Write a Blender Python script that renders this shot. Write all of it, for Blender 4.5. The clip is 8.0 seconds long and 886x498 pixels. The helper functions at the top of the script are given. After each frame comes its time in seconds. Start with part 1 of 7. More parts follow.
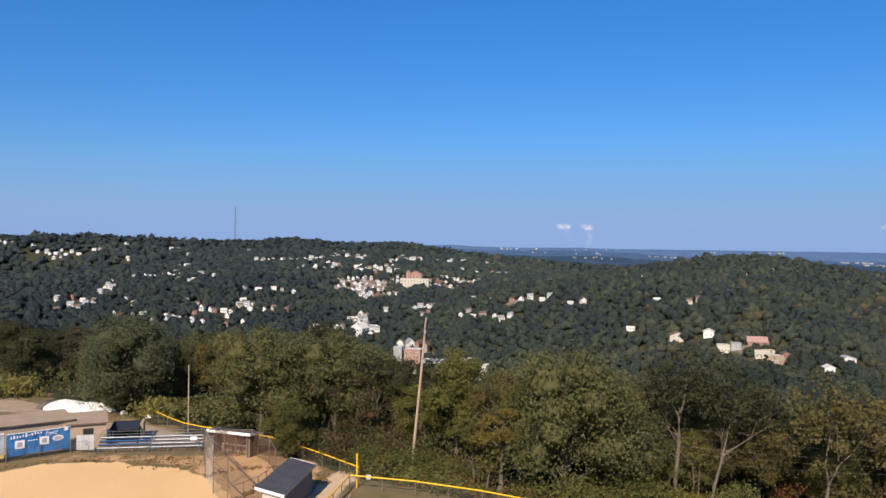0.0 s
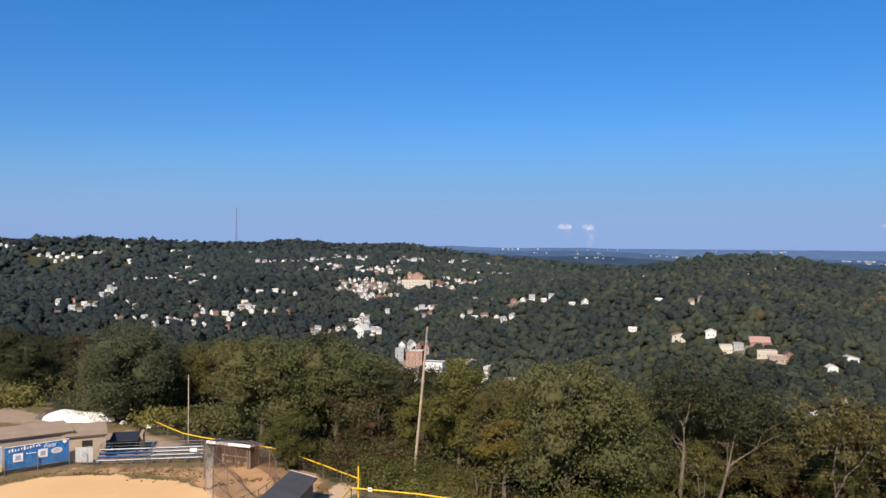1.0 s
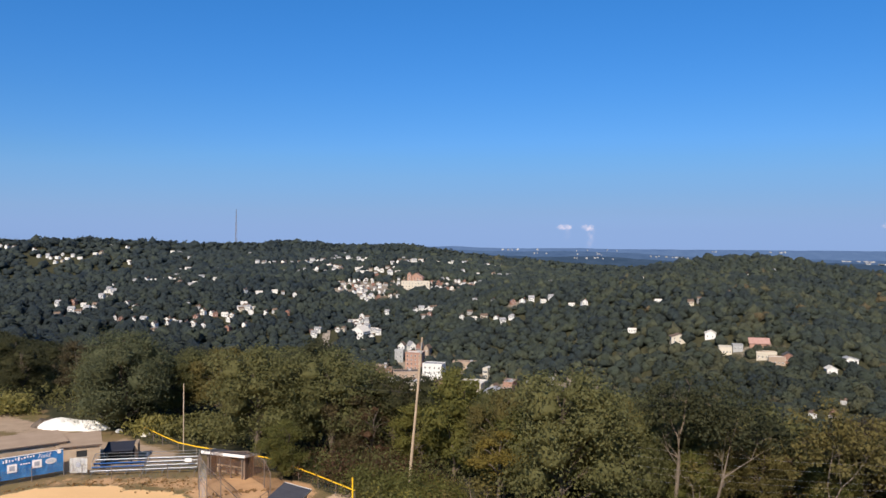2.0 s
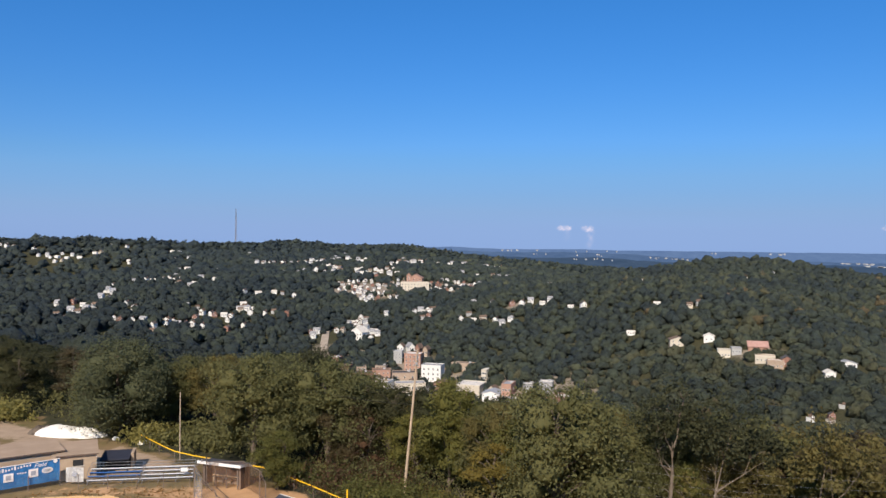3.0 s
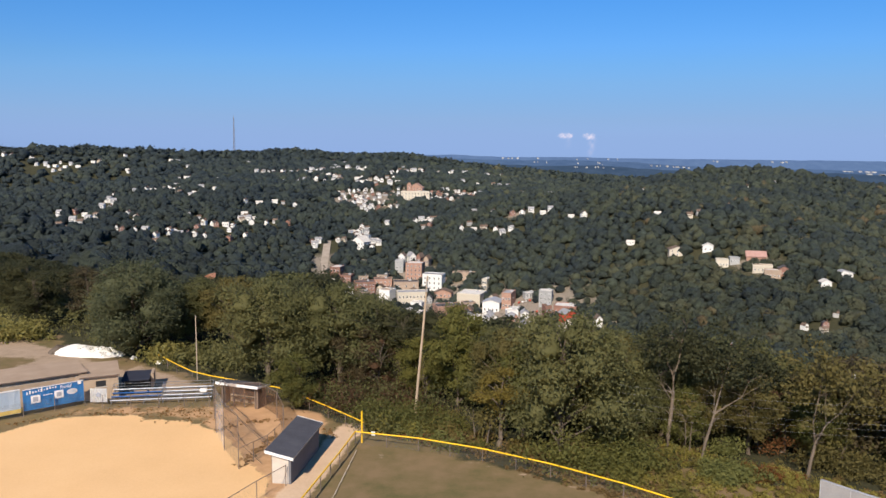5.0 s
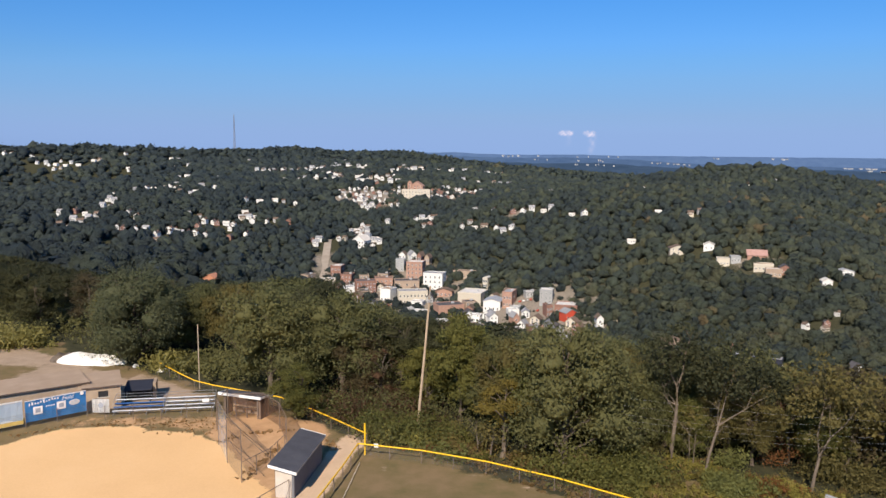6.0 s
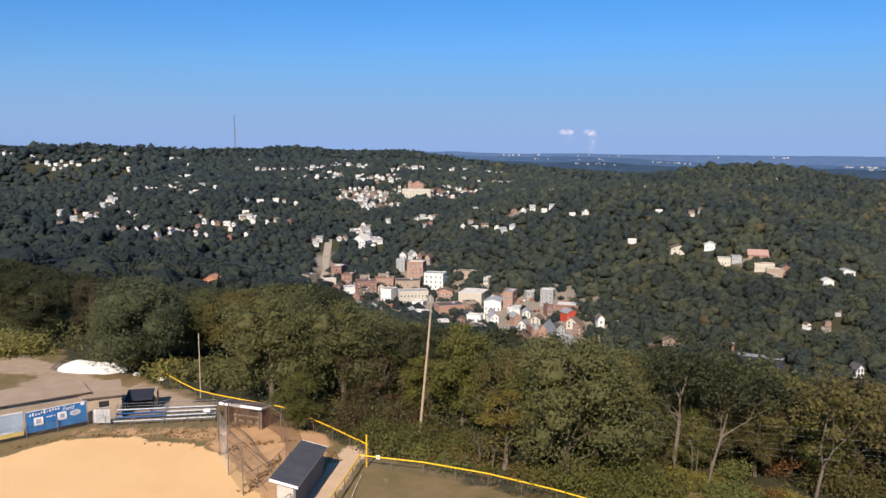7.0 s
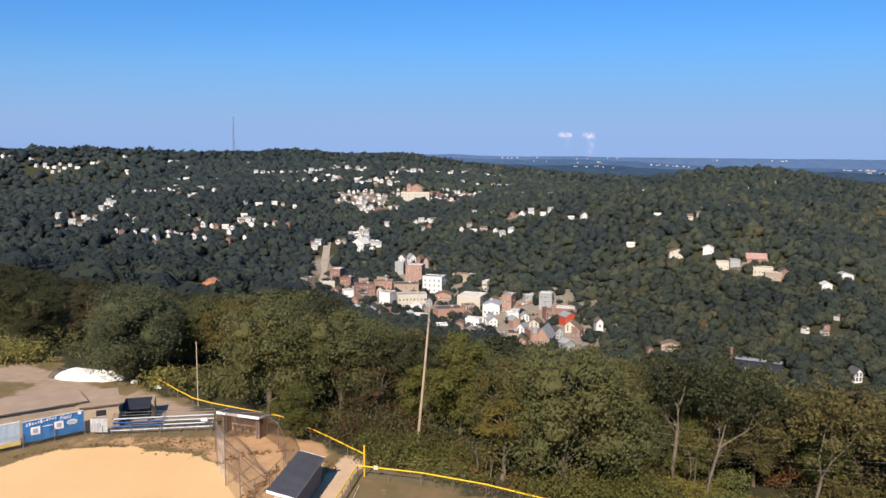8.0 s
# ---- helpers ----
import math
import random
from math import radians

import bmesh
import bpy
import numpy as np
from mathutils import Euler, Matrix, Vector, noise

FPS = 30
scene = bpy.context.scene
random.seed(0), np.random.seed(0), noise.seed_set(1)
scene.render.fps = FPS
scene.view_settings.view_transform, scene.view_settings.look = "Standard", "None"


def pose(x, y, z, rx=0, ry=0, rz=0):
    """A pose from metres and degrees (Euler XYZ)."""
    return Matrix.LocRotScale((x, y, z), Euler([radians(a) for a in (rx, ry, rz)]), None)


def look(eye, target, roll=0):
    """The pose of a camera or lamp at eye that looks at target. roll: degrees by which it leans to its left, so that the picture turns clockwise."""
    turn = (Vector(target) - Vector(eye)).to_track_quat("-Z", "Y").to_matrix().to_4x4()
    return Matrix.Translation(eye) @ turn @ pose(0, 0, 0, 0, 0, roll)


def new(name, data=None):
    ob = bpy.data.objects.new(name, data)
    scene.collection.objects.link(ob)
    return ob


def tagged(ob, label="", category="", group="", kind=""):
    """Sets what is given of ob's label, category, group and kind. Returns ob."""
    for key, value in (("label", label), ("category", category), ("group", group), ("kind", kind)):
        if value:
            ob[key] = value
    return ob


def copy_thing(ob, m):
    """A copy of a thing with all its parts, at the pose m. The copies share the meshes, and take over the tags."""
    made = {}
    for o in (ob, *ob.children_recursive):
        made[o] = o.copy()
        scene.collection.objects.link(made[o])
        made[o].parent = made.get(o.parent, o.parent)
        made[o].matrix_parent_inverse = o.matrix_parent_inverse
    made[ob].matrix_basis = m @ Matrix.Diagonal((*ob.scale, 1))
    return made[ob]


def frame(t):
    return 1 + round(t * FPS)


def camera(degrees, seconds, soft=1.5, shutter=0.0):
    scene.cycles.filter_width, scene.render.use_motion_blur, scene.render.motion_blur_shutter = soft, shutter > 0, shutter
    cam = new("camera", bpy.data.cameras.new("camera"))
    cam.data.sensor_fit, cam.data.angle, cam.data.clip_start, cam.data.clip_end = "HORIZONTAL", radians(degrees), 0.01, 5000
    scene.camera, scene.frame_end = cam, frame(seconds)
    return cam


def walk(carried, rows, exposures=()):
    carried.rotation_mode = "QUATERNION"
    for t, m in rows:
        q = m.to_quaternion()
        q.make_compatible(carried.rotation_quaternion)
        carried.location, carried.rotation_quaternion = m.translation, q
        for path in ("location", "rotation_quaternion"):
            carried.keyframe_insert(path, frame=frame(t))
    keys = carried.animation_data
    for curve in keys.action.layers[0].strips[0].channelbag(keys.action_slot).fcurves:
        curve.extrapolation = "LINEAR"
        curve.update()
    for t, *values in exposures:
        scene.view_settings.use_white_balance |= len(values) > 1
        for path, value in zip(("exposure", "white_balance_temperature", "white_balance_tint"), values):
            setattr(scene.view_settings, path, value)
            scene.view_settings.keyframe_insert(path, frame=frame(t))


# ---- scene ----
cam = camera(59.0, 8.0)
PATH = [
    (0.0, look((0.138, 1.951, 21.700), (2.93, 101.91, 21.25), 0.71)),
    (0.5, look((0.040, 2.392, 22.074), (2.72, 102.36, 21.74), 0.60)),
    (1.0, look((0.177, 2.716, 22.488), (2.80, 102.68, 22.13), 0.38)),
    (1.5, look((0.453, 2.920, 22.919), (3.08, 102.89, 22.58), 0.26)),
    (2.8, look((0.970, 2.590, 24.399), (3.63, 102.55, 24.11), 0.56)),
    (2.9, look((1.010, 2.565, 24.513), (3.67, 102.53, 24.23), 0.58)),
    (3.0, look((1.049, 2.540, 24.626), (3.72, 102.50, 24.34), 0.60)),
    (3.1, look((1.003, 2.433, 24.699), (3.70, 102.39, 24.02), 0.60)),
    (3.2, look((0.957, 2.326, 24.771), (3.67, 102.26, 22.30), 0.59)),
    (3.3, look((0.911, 2.218, 24.843), (3.65, 102.06, 19.93), 0.58)),
    (3.4, look((0.864, 2.111, 24.915), (3.63, 101.87, 18.52), 0.58)),
    (3.5, look((0.818, 2.004, 24.987), (3.61, 101.72, 17.99), 0.57)),
    (3.6, look((0.765, 1.976, 25.103), (3.58, 101.67, 17.81), 0.56)),
    (3.7, look((0.713, 1.948, 25.218), (3.55, 101.63, 17.78), 0.56)),
    (3.8, look((0.660, 1.920, 25.334), (3.53, 101.60, 17.89), 0.55)),
    (4.0, look((0.556, 1.864, 25.565), (3.47, 101.54, 18.12), 0.54)),
    (4.5, look((0.377, 1.897, 26.190), (3.20, 101.57, 18.62), 0.46)),
    (4.6, look((0.312, 1.844, 26.299), (3.13, 101.51, 18.63), 0.48)),
    (4.7, look((0.247, 1.790, 26.409), (3.05, 101.36, 17.56), 0.50)),
    (4.8, look((0.182, 1.737, 26.518), (2.98, 101.11, 15.70), 0.51)),
    (4.9, look((0.117, 1.684, 26.628), (2.90, 100.95, 14.82), 0.53)),
    (5.0, look((0.051, 1.630, 26.738), (2.83, 100.87, 14.74), 0.55)),
    (5.2, look((0.000, 1.700, 26.994), (2.77, 100.93, 14.89), 0.53)),
    (6.3, look((-0.283, 2.083, 28.405), (2.44, 101.28, 16.03), 0.45)),
    (6.5, look((-0.334, 2.153, 28.661), (2.39, 101.34, 16.24), 0.43)),
    (7.0, look((-0.278, 2.403, 29.089), (2.37, 101.59, 16.63), 0.38)),
    (7.5, look((-0.232, 2.569, 29.462), (2.41, 101.79, 17.25), 0.39)),
    (8.0, look((-0.205, 2.575, 29.743), (2.60, 101.80, 17.62), 0.42)),
]
walk(cam, PATH, ((0.0, 0.29), (3.0, 0.29), (3.6, 0.33), (5.0, 0.35), (6.5, 0.35), (8.0, 0.45)))

# ---- light and air ----
SUN_ELEVATION, SUN_BEARING = 38.0, 196.0   # degrees; the bearing counts clockwise from +y

world = bpy.data.worlds.new("sky")
scene.world = world
world.use_nodes = True
wn, wl = world.node_tree.nodes, world.node_tree.links
sky = wn.new("ShaderNodeTexSky")
sky.sky_type, sky.sun_disc = "NISHITA", False
sky.sun_elevation, sky.sun_rotation = radians(SUN_ELEVATION), radians(SUN_BEARING)
sky.altitude, sky.air_density, sky.dust_density, sky.ozone_density = 300, 1.0, 0.45, 8.0
# clear early-autumn air: deep azure above, and a pale violet haze where the sky brightens towards the horizon
level = wn.new("ShaderNodeRGBToBW")
wl.new(sky.outputs[0], level.inputs[0])
scaled = wn.new("ShaderNodeMath")
scaled.operation = "MULTIPLY"
scaled.inputs[1].default_value = 0.08
wl.new(level.outputs[0], scaled.inputs[0])
air = wn.new("ShaderNodeValToRGB")
for at in (0.2, 0.3, 0.35, 0.4, 0.45):
    air.color_ramp.elements.new(at)
for stop, (at, c) in zip(air.color_ramp.elements, ((0.11, (0.42, 0.60, 0.84)), (0.19, (0.235, 0.60, 0.885)), (0.25, (0.26, 0.58, 0.815)), (0.37, (0.362, 0.555, 0.695)),
                                                   (0.435, (0.386, 0.488, 0.64)), (0.49, (0.380, 0.425, 0.625)), (0.53, (0.36, 0.388, 0.63)))):
    stop.position, stop.color = at, (*c, 1)
wl.new(scaled.outputs[0], air.inputs[0])
tint = wn.new("ShaderNodeMix")
tint.data_type, tint.blend_type = "RGBA", "MULTIPLY"
tint.inputs[0].default_value = 1.0
wl.new(sky.outputs[0], tint.inputs[6])
wl.new(air.outputs[0], tint.inputs[7])
# the sky pales towards the horizon: its hue goes with its paleness, its brightness stays
paleness = wn.new("ShaderNodeSeparateColor")
paleness.mode = "HSV"
wl.new(sky.outputs[0], paleness.inputs[0])
hue = wn.new("ShaderNodeValToRGB")
for at in (0.2, 0.3, 0.4, 0.5, 0.6, 0.7, 0.8):
    hue.color_ramp.elements.new(at)
for stop, (at, c) in zip(hue.color_ramp.elements, ((0.05, (0.263, 0.39, 0.686)), (0.25, (0.258, 0.393, 0.672)), (0.4, (0.246, 0.398, 0.663)), (0.5, (0.222, 0.402, 0.686)),
                                                   (0.6, (0.191, 0.407, 0.735)), (0.65, (0.164, 0.409, 0.797)), (0.72, (0.118, 0.405, 0.963)), (0.78, (0.072, 0.398, 1.17)), (0.9, (0.15, 0.385, 0.88)))):
    stop.position, stop.color = at, (*c, 1)
wl.new(paleness.outputs[1], hue.inputs[0])
bright = wn.new("ShaderNodeRGBToBW")
wl.new(tint.outputs[2], bright.inputs[0])
veil = wn.new("ShaderNodeMix")
veil.data_type, veil.blend_type = "RGBA", "MULTIPLY"
veil.inputs[0].default_value = 1.0
whole = wn.new("ShaderNodeMath")
whole.operation = "MULTIPLY"
whole.inputs[1].default_value = 2.6
wl.new(bright.outputs[0], whole.inputs[0])
wl.new(whole.outputs[0], veil.inputs[6])
wl.new(hue.outputs[0], veil.inputs[7])
wl.new(veil.outputs[2], wn["Background"].inputs[0])
wn["Background"].inputs[1].default_value = 0.128

sun = new("sun", bpy.data.lights.new("sun", "SUN"))
sun.data.energy, sun.data.angle, sun.data.color = 5.1, radians(0.5), (1.0, 0.872, 0.728)
b, e = radians(SUN_BEARING), radians(SUN_ELEVATION)
sun.matrix_world = look((0, 0, 0), (-math.sin(b) * math.cos(e), -math.cos(b) * math.cos(e), -math.sin(e)))


# ---- materials ----
class Nodes:
    """A small helper to write node materials shortly."""

    def __init__(self, name, roughness=0.8, metallic=0.0, specular=0.3):
        self.mat = bpy.data.materials.new(name)
        self.mat.use_nodes = True
        self.n, self.l = self.mat.node_tree.nodes, self.mat.node_tree.links
        self.bsdf = self.n["Principled BSDF"]
        self.bsdf.inputs["Roughness"].default_value = roughness
        self.bsdf.inputs["Metallic"].default_value = metallic
        self.bsdf.inputs["Specular IOR Level"].default_value = specular

    def link(self, a, b):
        self.l.new(a, b)

    def coords(self):
        return self.n.new("ShaderNodeTexCoord").outputs["Object"]

    def place(self):
        return self.n.new("ShaderNodeNewGeometry").outputs["Position"]

    def noise(self, scale, detail=4.0, rough=0.6, vector=None, stretch=None):
        t = self.n.new("ShaderNodeTexNoise")
        t.inputs["Scale"].default_value, t.inputs["Detail"].default_value, t.inputs["Roughness"].default_value = scale, detail, rough
        v = vector if vector is not None else self.coords()
        if stretch:
            m = self.n.new("ShaderNodeMapping")
            m.inputs["Scale"].default_value = stretch
            self.link(v, m.inputs[0])
            v = m.outputs[0]
        self.link(v, t.inputs["Vector"])
        return t.outputs["Fac"]

    def ramp(self, fac, stops):
        r = self.n.new("ShaderNodeValToRGB")
        while len(r.color_ramp.elements) < len(stops):
            r.color_ramp.elements.new(0.5)
        for el, (p, c) in zip(r.color_ramp.elements, stops):
            el.position = p
            el.color = (*c, 1) if isinstance(c, tuple) else (c, c, c, 1)
        self.link(fac, r.inputs[0])
        return r.outputs[0]

    def mix(self, fac, a, b, kind="MIX"):
        m = self.n.new("ShaderNodeMix")
        m.data_type, m.blend_type = "RGBA", kind
        for value, socket in ((fac, m.inputs[0]), (a, m.inputs[6]), (b, m.inputs[7])):
            if isinstance(value, (int, float)):
                socket.default_value = value if socket == m.inputs[0] else (value, value, value, 1)
            elif isinstance(value, tuple):
                socket.default_value = (*value, 1)
            else:
                self.link(value, socket)
        return m.outputs[2]

    def math(self, kind, a, b=0.0):
        m = self.n.new("ShaderNodeMath")
        m.operation = kind
        for value, socket in ((a, m.inputs[0]), (b, m.inputs[1])):
            if isinstance(value, (int, float)):
                socket.default_value = value
            else:
                self.link(value, socket)
        return m.outputs[0]

    def attribute(self, name):
        a = self.n.new("ShaderNodeAttribute")
        a.attribute_name = name
        return a.outputs["Fac"]

    def chance(self):
        return self.n.new("ShaderNodeObjectInfo").outputs["Random"]

    def island(self):
        return self.n.new("ShaderNodeNewGeometry").outputs["Random Per Island"]

    def bump(self, height, strength=0.3, distance=0.02):
        b = self.n.new("ShaderNodeBump")
        b.inputs["Strength"].default_value, b.inputs["Distance"].default_value = strength, distance
        self.link(height, b.inputs["Height"])
        self.link(b.outputs[0], self.bsdf.inputs["Normal"])

    def colour(self, c):
        if isinstance(c, tuple):
            self.bsdf.inputs["Base Color"].default_value = (*c, 1)
        else:
            self.link(c, self.bsdf.inputs["Base Color"])
        return self


def painted(name, dark, light, roughness=0.6, metallic=0.0, scale=1.5, grain=25.0, relief=0.15, by_object=0.0):
    """Paint, plaster, metal or stone: two scales of stain and grain, a little relief."""
    m = Nodes(name, roughness, metallic)
    big, fine = m.noise(scale), m.noise(grain, 3)
    c = m.ramp(m.math("ADD", m.math("MULTIPLY", big, 0.65), m.math("MULTIPLY", fine, 0.35)), [(0.3, dark), (0.7, light)])
    if by_object:
        c = m.mix(by_object, c, m.ramp(m.chance(), [(0.0, 0.25), (1.0, 1.0)]), "MULTIPLY")
    m.colour(c)
    m.bump(fine, relief, 0.01)
    return m.mat


def foliage(name, shade, mid, bright, island_amount=1.0, translucent=0.5, by_tree=0.42):
    """Leaves: colour varies from leaf to leaf and from tree to tree; light passes through a little."""
    m = Nodes(name, 0.6, 0.0, 0.25)
    leaf = m.math("ADD", m.math("MULTIPLY", m.island(), 0.24 * island_amount), m.math("MULTIPLY", m.noise(0.35, 3), 0.86))
    c = m.ramp(leaf, [(0.15, shade), (0.5, mid), (0.95, bright)])
    c = m.mix(by_tree, c, m.ramp(m.chance(), [(0.0, (0.55, 0.6, 0.6)), (0.5, (0.9, 0.9, 0.8)), (1.0, (1.25, 1.1, 0.75))]), "MULTIPLY")
    c = m.mix(1.0, c, (1.22, 1.15, 1.14), "MULTIPLY")
    m.colour(c)
    m.bump(m.noise(2.6, 4, 0.75), 0.8, 0.25)
    t = m.n.new("ShaderNodeBsdfTranslucent")
    m.link(c, t.inputs[0])
    mixer = m.n.new("ShaderNodeMixShader")
    mixer.inputs[0].default_value = translucent
    m.link(m.bsdf.outputs[0], mixer.inputs[1])
    m.link(t.outputs[0], mixer.inputs[2])
    m.link(mixer.outputs[0], m.n["Material Output"].inputs["Surface"])
    return m.mat


def woods_leaf(name):
    """The canopy of far woods: one hue a tree by its tint, leaf masses by noise, a waxy gloss that mirrors the sky;
    bluish low tints and a faint blue sheen stand for haze.
    """
    m = Nodes(name, 0.7, 0.0, 0.35)
    m.bsdf.inputs["Sheen Weight"].default_value, m.bsdf.inputs["Sheen Roughness"].default_value = 0.004, 0.7
    m.bsdf.inputs["Sheen Tint"].default_value = (0.72, 0.87, 1.0, 1)
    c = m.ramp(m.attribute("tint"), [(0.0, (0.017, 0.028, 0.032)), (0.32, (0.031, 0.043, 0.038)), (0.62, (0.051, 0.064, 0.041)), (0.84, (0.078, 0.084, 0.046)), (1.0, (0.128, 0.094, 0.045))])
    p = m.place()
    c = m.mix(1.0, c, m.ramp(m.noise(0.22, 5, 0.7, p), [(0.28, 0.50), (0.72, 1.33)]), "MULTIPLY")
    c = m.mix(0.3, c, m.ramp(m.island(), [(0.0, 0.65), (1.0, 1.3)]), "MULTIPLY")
    m.colour(c)
    m.bump(m.noise(0.55, 6, 0.8, p), 1.0, 2.4)
    return m.mat


def ground_material():
    m = Nodes("ground", 0.95, 0.0, 0.1)
    p = m.place()
    big, mid, fine = m.noise(0.07, 5, 0.6, p), m.noise(0.5, 5, 0.65, p), m.noise(6.0, 4, 0.7, p)
    grain = m.noise(40.0, 2, 0.5, p)
    litter = m.ramp(mid, [(0.3, (0.032, 0.034, 0.019)), (0.7, (0.070, 0.066, 0.036))])
    lawn = m.ramp(m.math("ADD", m.math("MULTIPLY", big, 0.5), m.math("ADD", m.math("MULTIPLY", mid, 0.38), m.math("MULTIPLY", fine, 0.12))),
                  [(0.36, (0.105, 0.098, 0.040)), (0.47, (0.165, 0.125, 0.060)), (0.58, (0.215, 0.15, 0.082))])
    sand = m.ramp(m.math("ADD", m.math("MULTIPLY", big, 0.6), m.math("MULTIPLY", fine, 0.4)),
                  [(0.3, (0.66, 0.41, 0.195)), (0.5, (0.73, 0.465, 0.23)), (0.72, (0.78, 0.52, 0.275))])
    clay = m.ramp(m.math("ADD", m.math("MULTIPLY", mid, 0.6), m.math("MULTIPLY", fine, 0.4)),
                  [(0.3, (0.36, 0.205, 0.105)), (0.7, (0.58, 0.365, 0.200))])
    gravel = m.ramp(m.math("ADD", m.math("MULTIPLY", mid, 0.6), m.math("MULTIPLY", fine, 0.4)),
                    [(0.3, (0.27, 0.20, 0.14)), (0.7, (0.43, 0.325, 0.235))])
    dust = m.ramp(m.math("ADD", m.math("MULTIPLY", mid, 0.5), m.math("MULTIPLY", fine, 0.5)), [(0.3, (0.50, 0.35, 0.23)), (0.7, (0.64, 0.47, 0.32))])
    street = m.ramp(mid, [(0.3, (0.16, 0.14, 0.12)), (0.5, (0.30, 0.25, 0.20)), (0.7, (0.10, 0.105, 0.07))])

    def spread(name, soft=0.12):
        edge = m.math("ADD", m.attribute(name), m.math("MULTIPLY", m.math("SUBTRACT", m.math("ADD", m.math("MULTIPLY", mid, 0.6), m.math("MULTIPLY", fine, 0.4)), 0.5), 1.1))
        r = m.n.new("ShaderNodeMapRange")
        r.interpolation_type = "SMOOTHSTEP"
        r.inputs[1].default_value, r.inputs[2].default_value = 0.5 - soft, 0.5 + soft
        m.link(edge, r.inputs[0])
        return r.outputs[0]

    c = m.mix(spread("street"), litter, street)
    c = m.mix(spread("lawn"), c, lawn)
    c = m.mix(spread("gravel"), c, gravel)
    c = m.mix(spread("clay"), c, clay)
    c = m.mix(spread("dust"), c, dust)
    c = m.mix(spread("sand", 0.07), c, sand)
    m.colour(c)
    m.bump(m.math("ADD", fine, m.math("MULTIPLY", grain, 0.4)), 0.35, 0.05)
    return m.mat


M = {}
M["ground"] = ground_material()
M["woods"] = woods_leaf("woods_leaves")
M["oak"] = foliage("leaves_dark", (0.088, 0.096, 0.044), (0.128, 0.136, 0.057), (0.178, 0.180, 0.075))
M["olive"] = foliage("leaves_olive", (0.104, 0.094, 0.036), (0.149, 0.133, 0.048), (0.198, 0.173, 0.062))
M["fresh"] = foliage("leaves_fresh", (0.088, 0.098, 0.033), (0.134, 0.142, 0.042), (0.192, 0.190, 0.058))
# darker oak leaves: shade among and behind the trees is put into their colour
M["shade_oak"] = foliage("leaves_shaded", (0.034, 0.040, 0.023), (0.056, 0.063, 0.031), (0.082, 0.087, 0.042))
M["cool"] = foliage("leaves_blue_green", (0.056, 0.069, 0.038), (0.092, 0.107, 0.055), (0.138, 0.150, 0.078), by_tree=0.1)
M["umber"] = foliage("leaves_umber", (0.060, 0.052, 0.030), (0.092, 0.078, 0.042), (0.125, 0.105, 0.055), by_tree=0.2)
M["gold"] = foliage("leaves_gold", (0.115, 0.098, 0.028), (0.18, 0.150, 0.036), (0.25, 0.20, 0.052), by_tree=0.15)
M["rust"] = foliage("leaves_rust", (0.08, 0.04, 0.018), (0.18, 0.085, 0.032), (0.25, 0.135, 0.045), by_tree=0.2)
M["dry"] = foliage("leaves_dry", (0.11, 0.078, 0.034), (0.19, 0.135, 0.058), (0.28, 0.205, 0.09), by_tree=0.1)
M["weed"] = foliage("leaves_weed", (0.22, 0.145, 0.065), (0.32, 0.21, 0.095), (0.42, 0.29, 0.135), by_tree=0.1)
M["brush"] = foliage("leaves_brush", (0.105, 0.120, 0.042), (0.165, 0.182, 0.060), (0.235, 0.245, 0.085), by_tree=0.1)
M["twig"] = foliage("leaves_withered", (0.055, 0.034, 0.022), (0.105, 0.062, 0.036), (0.16, 0.10, 0.055))
M["hedge"] = foliage("leaves_hedge", (0.12, 0.118, 0.027), (0.24, 0.222, 0.054), (0.37, 0.335, 0.098), by_tree=0.12)
M["lot_hedge"] = foliage("leaves_lot_hedge", (0.12, 0.118, 0.035), (0.23, 0.22, 0.07), (0.36, 0.335, 0.125), by_tree=0.12)
M["bark"] = painted("bark", (0.055, 0.042, 0.032), (0.17, 0.135, 0.105), 0.9, scale=2.0, grain=14, relief=0.6)
M["pale_bark"] = painted("pale_bark", (0.075, 0.060, 0.046), (0.205, 0.162, 0.122), 0.85, scale=1.2, grain=10, relief=0.5)
M["pole_wood"] = painted("weathered_pole_wood", (0.27, 0.205, 0.14), (0.46, 0.36, 0.26), 0.85, scale=0.8, grain=18, relief=0.4)
M["white"] = painted("white_siding", (0.60, 0.60, 0.58), (0.82, 0.81, 0.78), 0.6, by_object=0.12)
M["cream"] = painted("cream_siding", (0.48, 0.43, 0.35), (0.68, 0.62, 0.51), 0.7, by_object=0.2)
M["grey_siding"] = painted("grey_siding", (0.30, 0.31, 0.32), (0.50, 0.50, 0.49), 0.7, by_object=0.4)
M["brick"] = painted("red_brick", (0.19, 0.100, 0.078), (0.35, 0.195, 0.150), 0.85, scale=0.6, grain=9, by_object=0.2)
M["tan_brick"] = painted("tan_brick", (0.30, 0.225, 0.170), (0.46, 0.36, 0.28), 0.85, scale=0.6, grain=9, by_object=0.15)
M["orange_brick"] = painted("orange_brick", (0.29, 0.170, 0.125), (0.44, 0.275, 0.210), 0.85, scale=0.6, grain=9)
M["red_paint"] = painted("bright_red_paint", (0.44, 0.060, 0.035), (0.56, 0.095, 0.055), 0.5, scale=0.3)
M["dark_roof"] = painted("dark_shingles", (0.055, 0.052, 0.055), (0.13, 0.12, 0.12), 0.85, scale=0.7, grain=7, by_object=0.3)
M["brown_roof"] = painted("brown_shingles", (0.12, 0.085, 0.065), (0.23, 0.165, 0.125), 0.85, scale=0.7, grain=7, by_object=0.3)
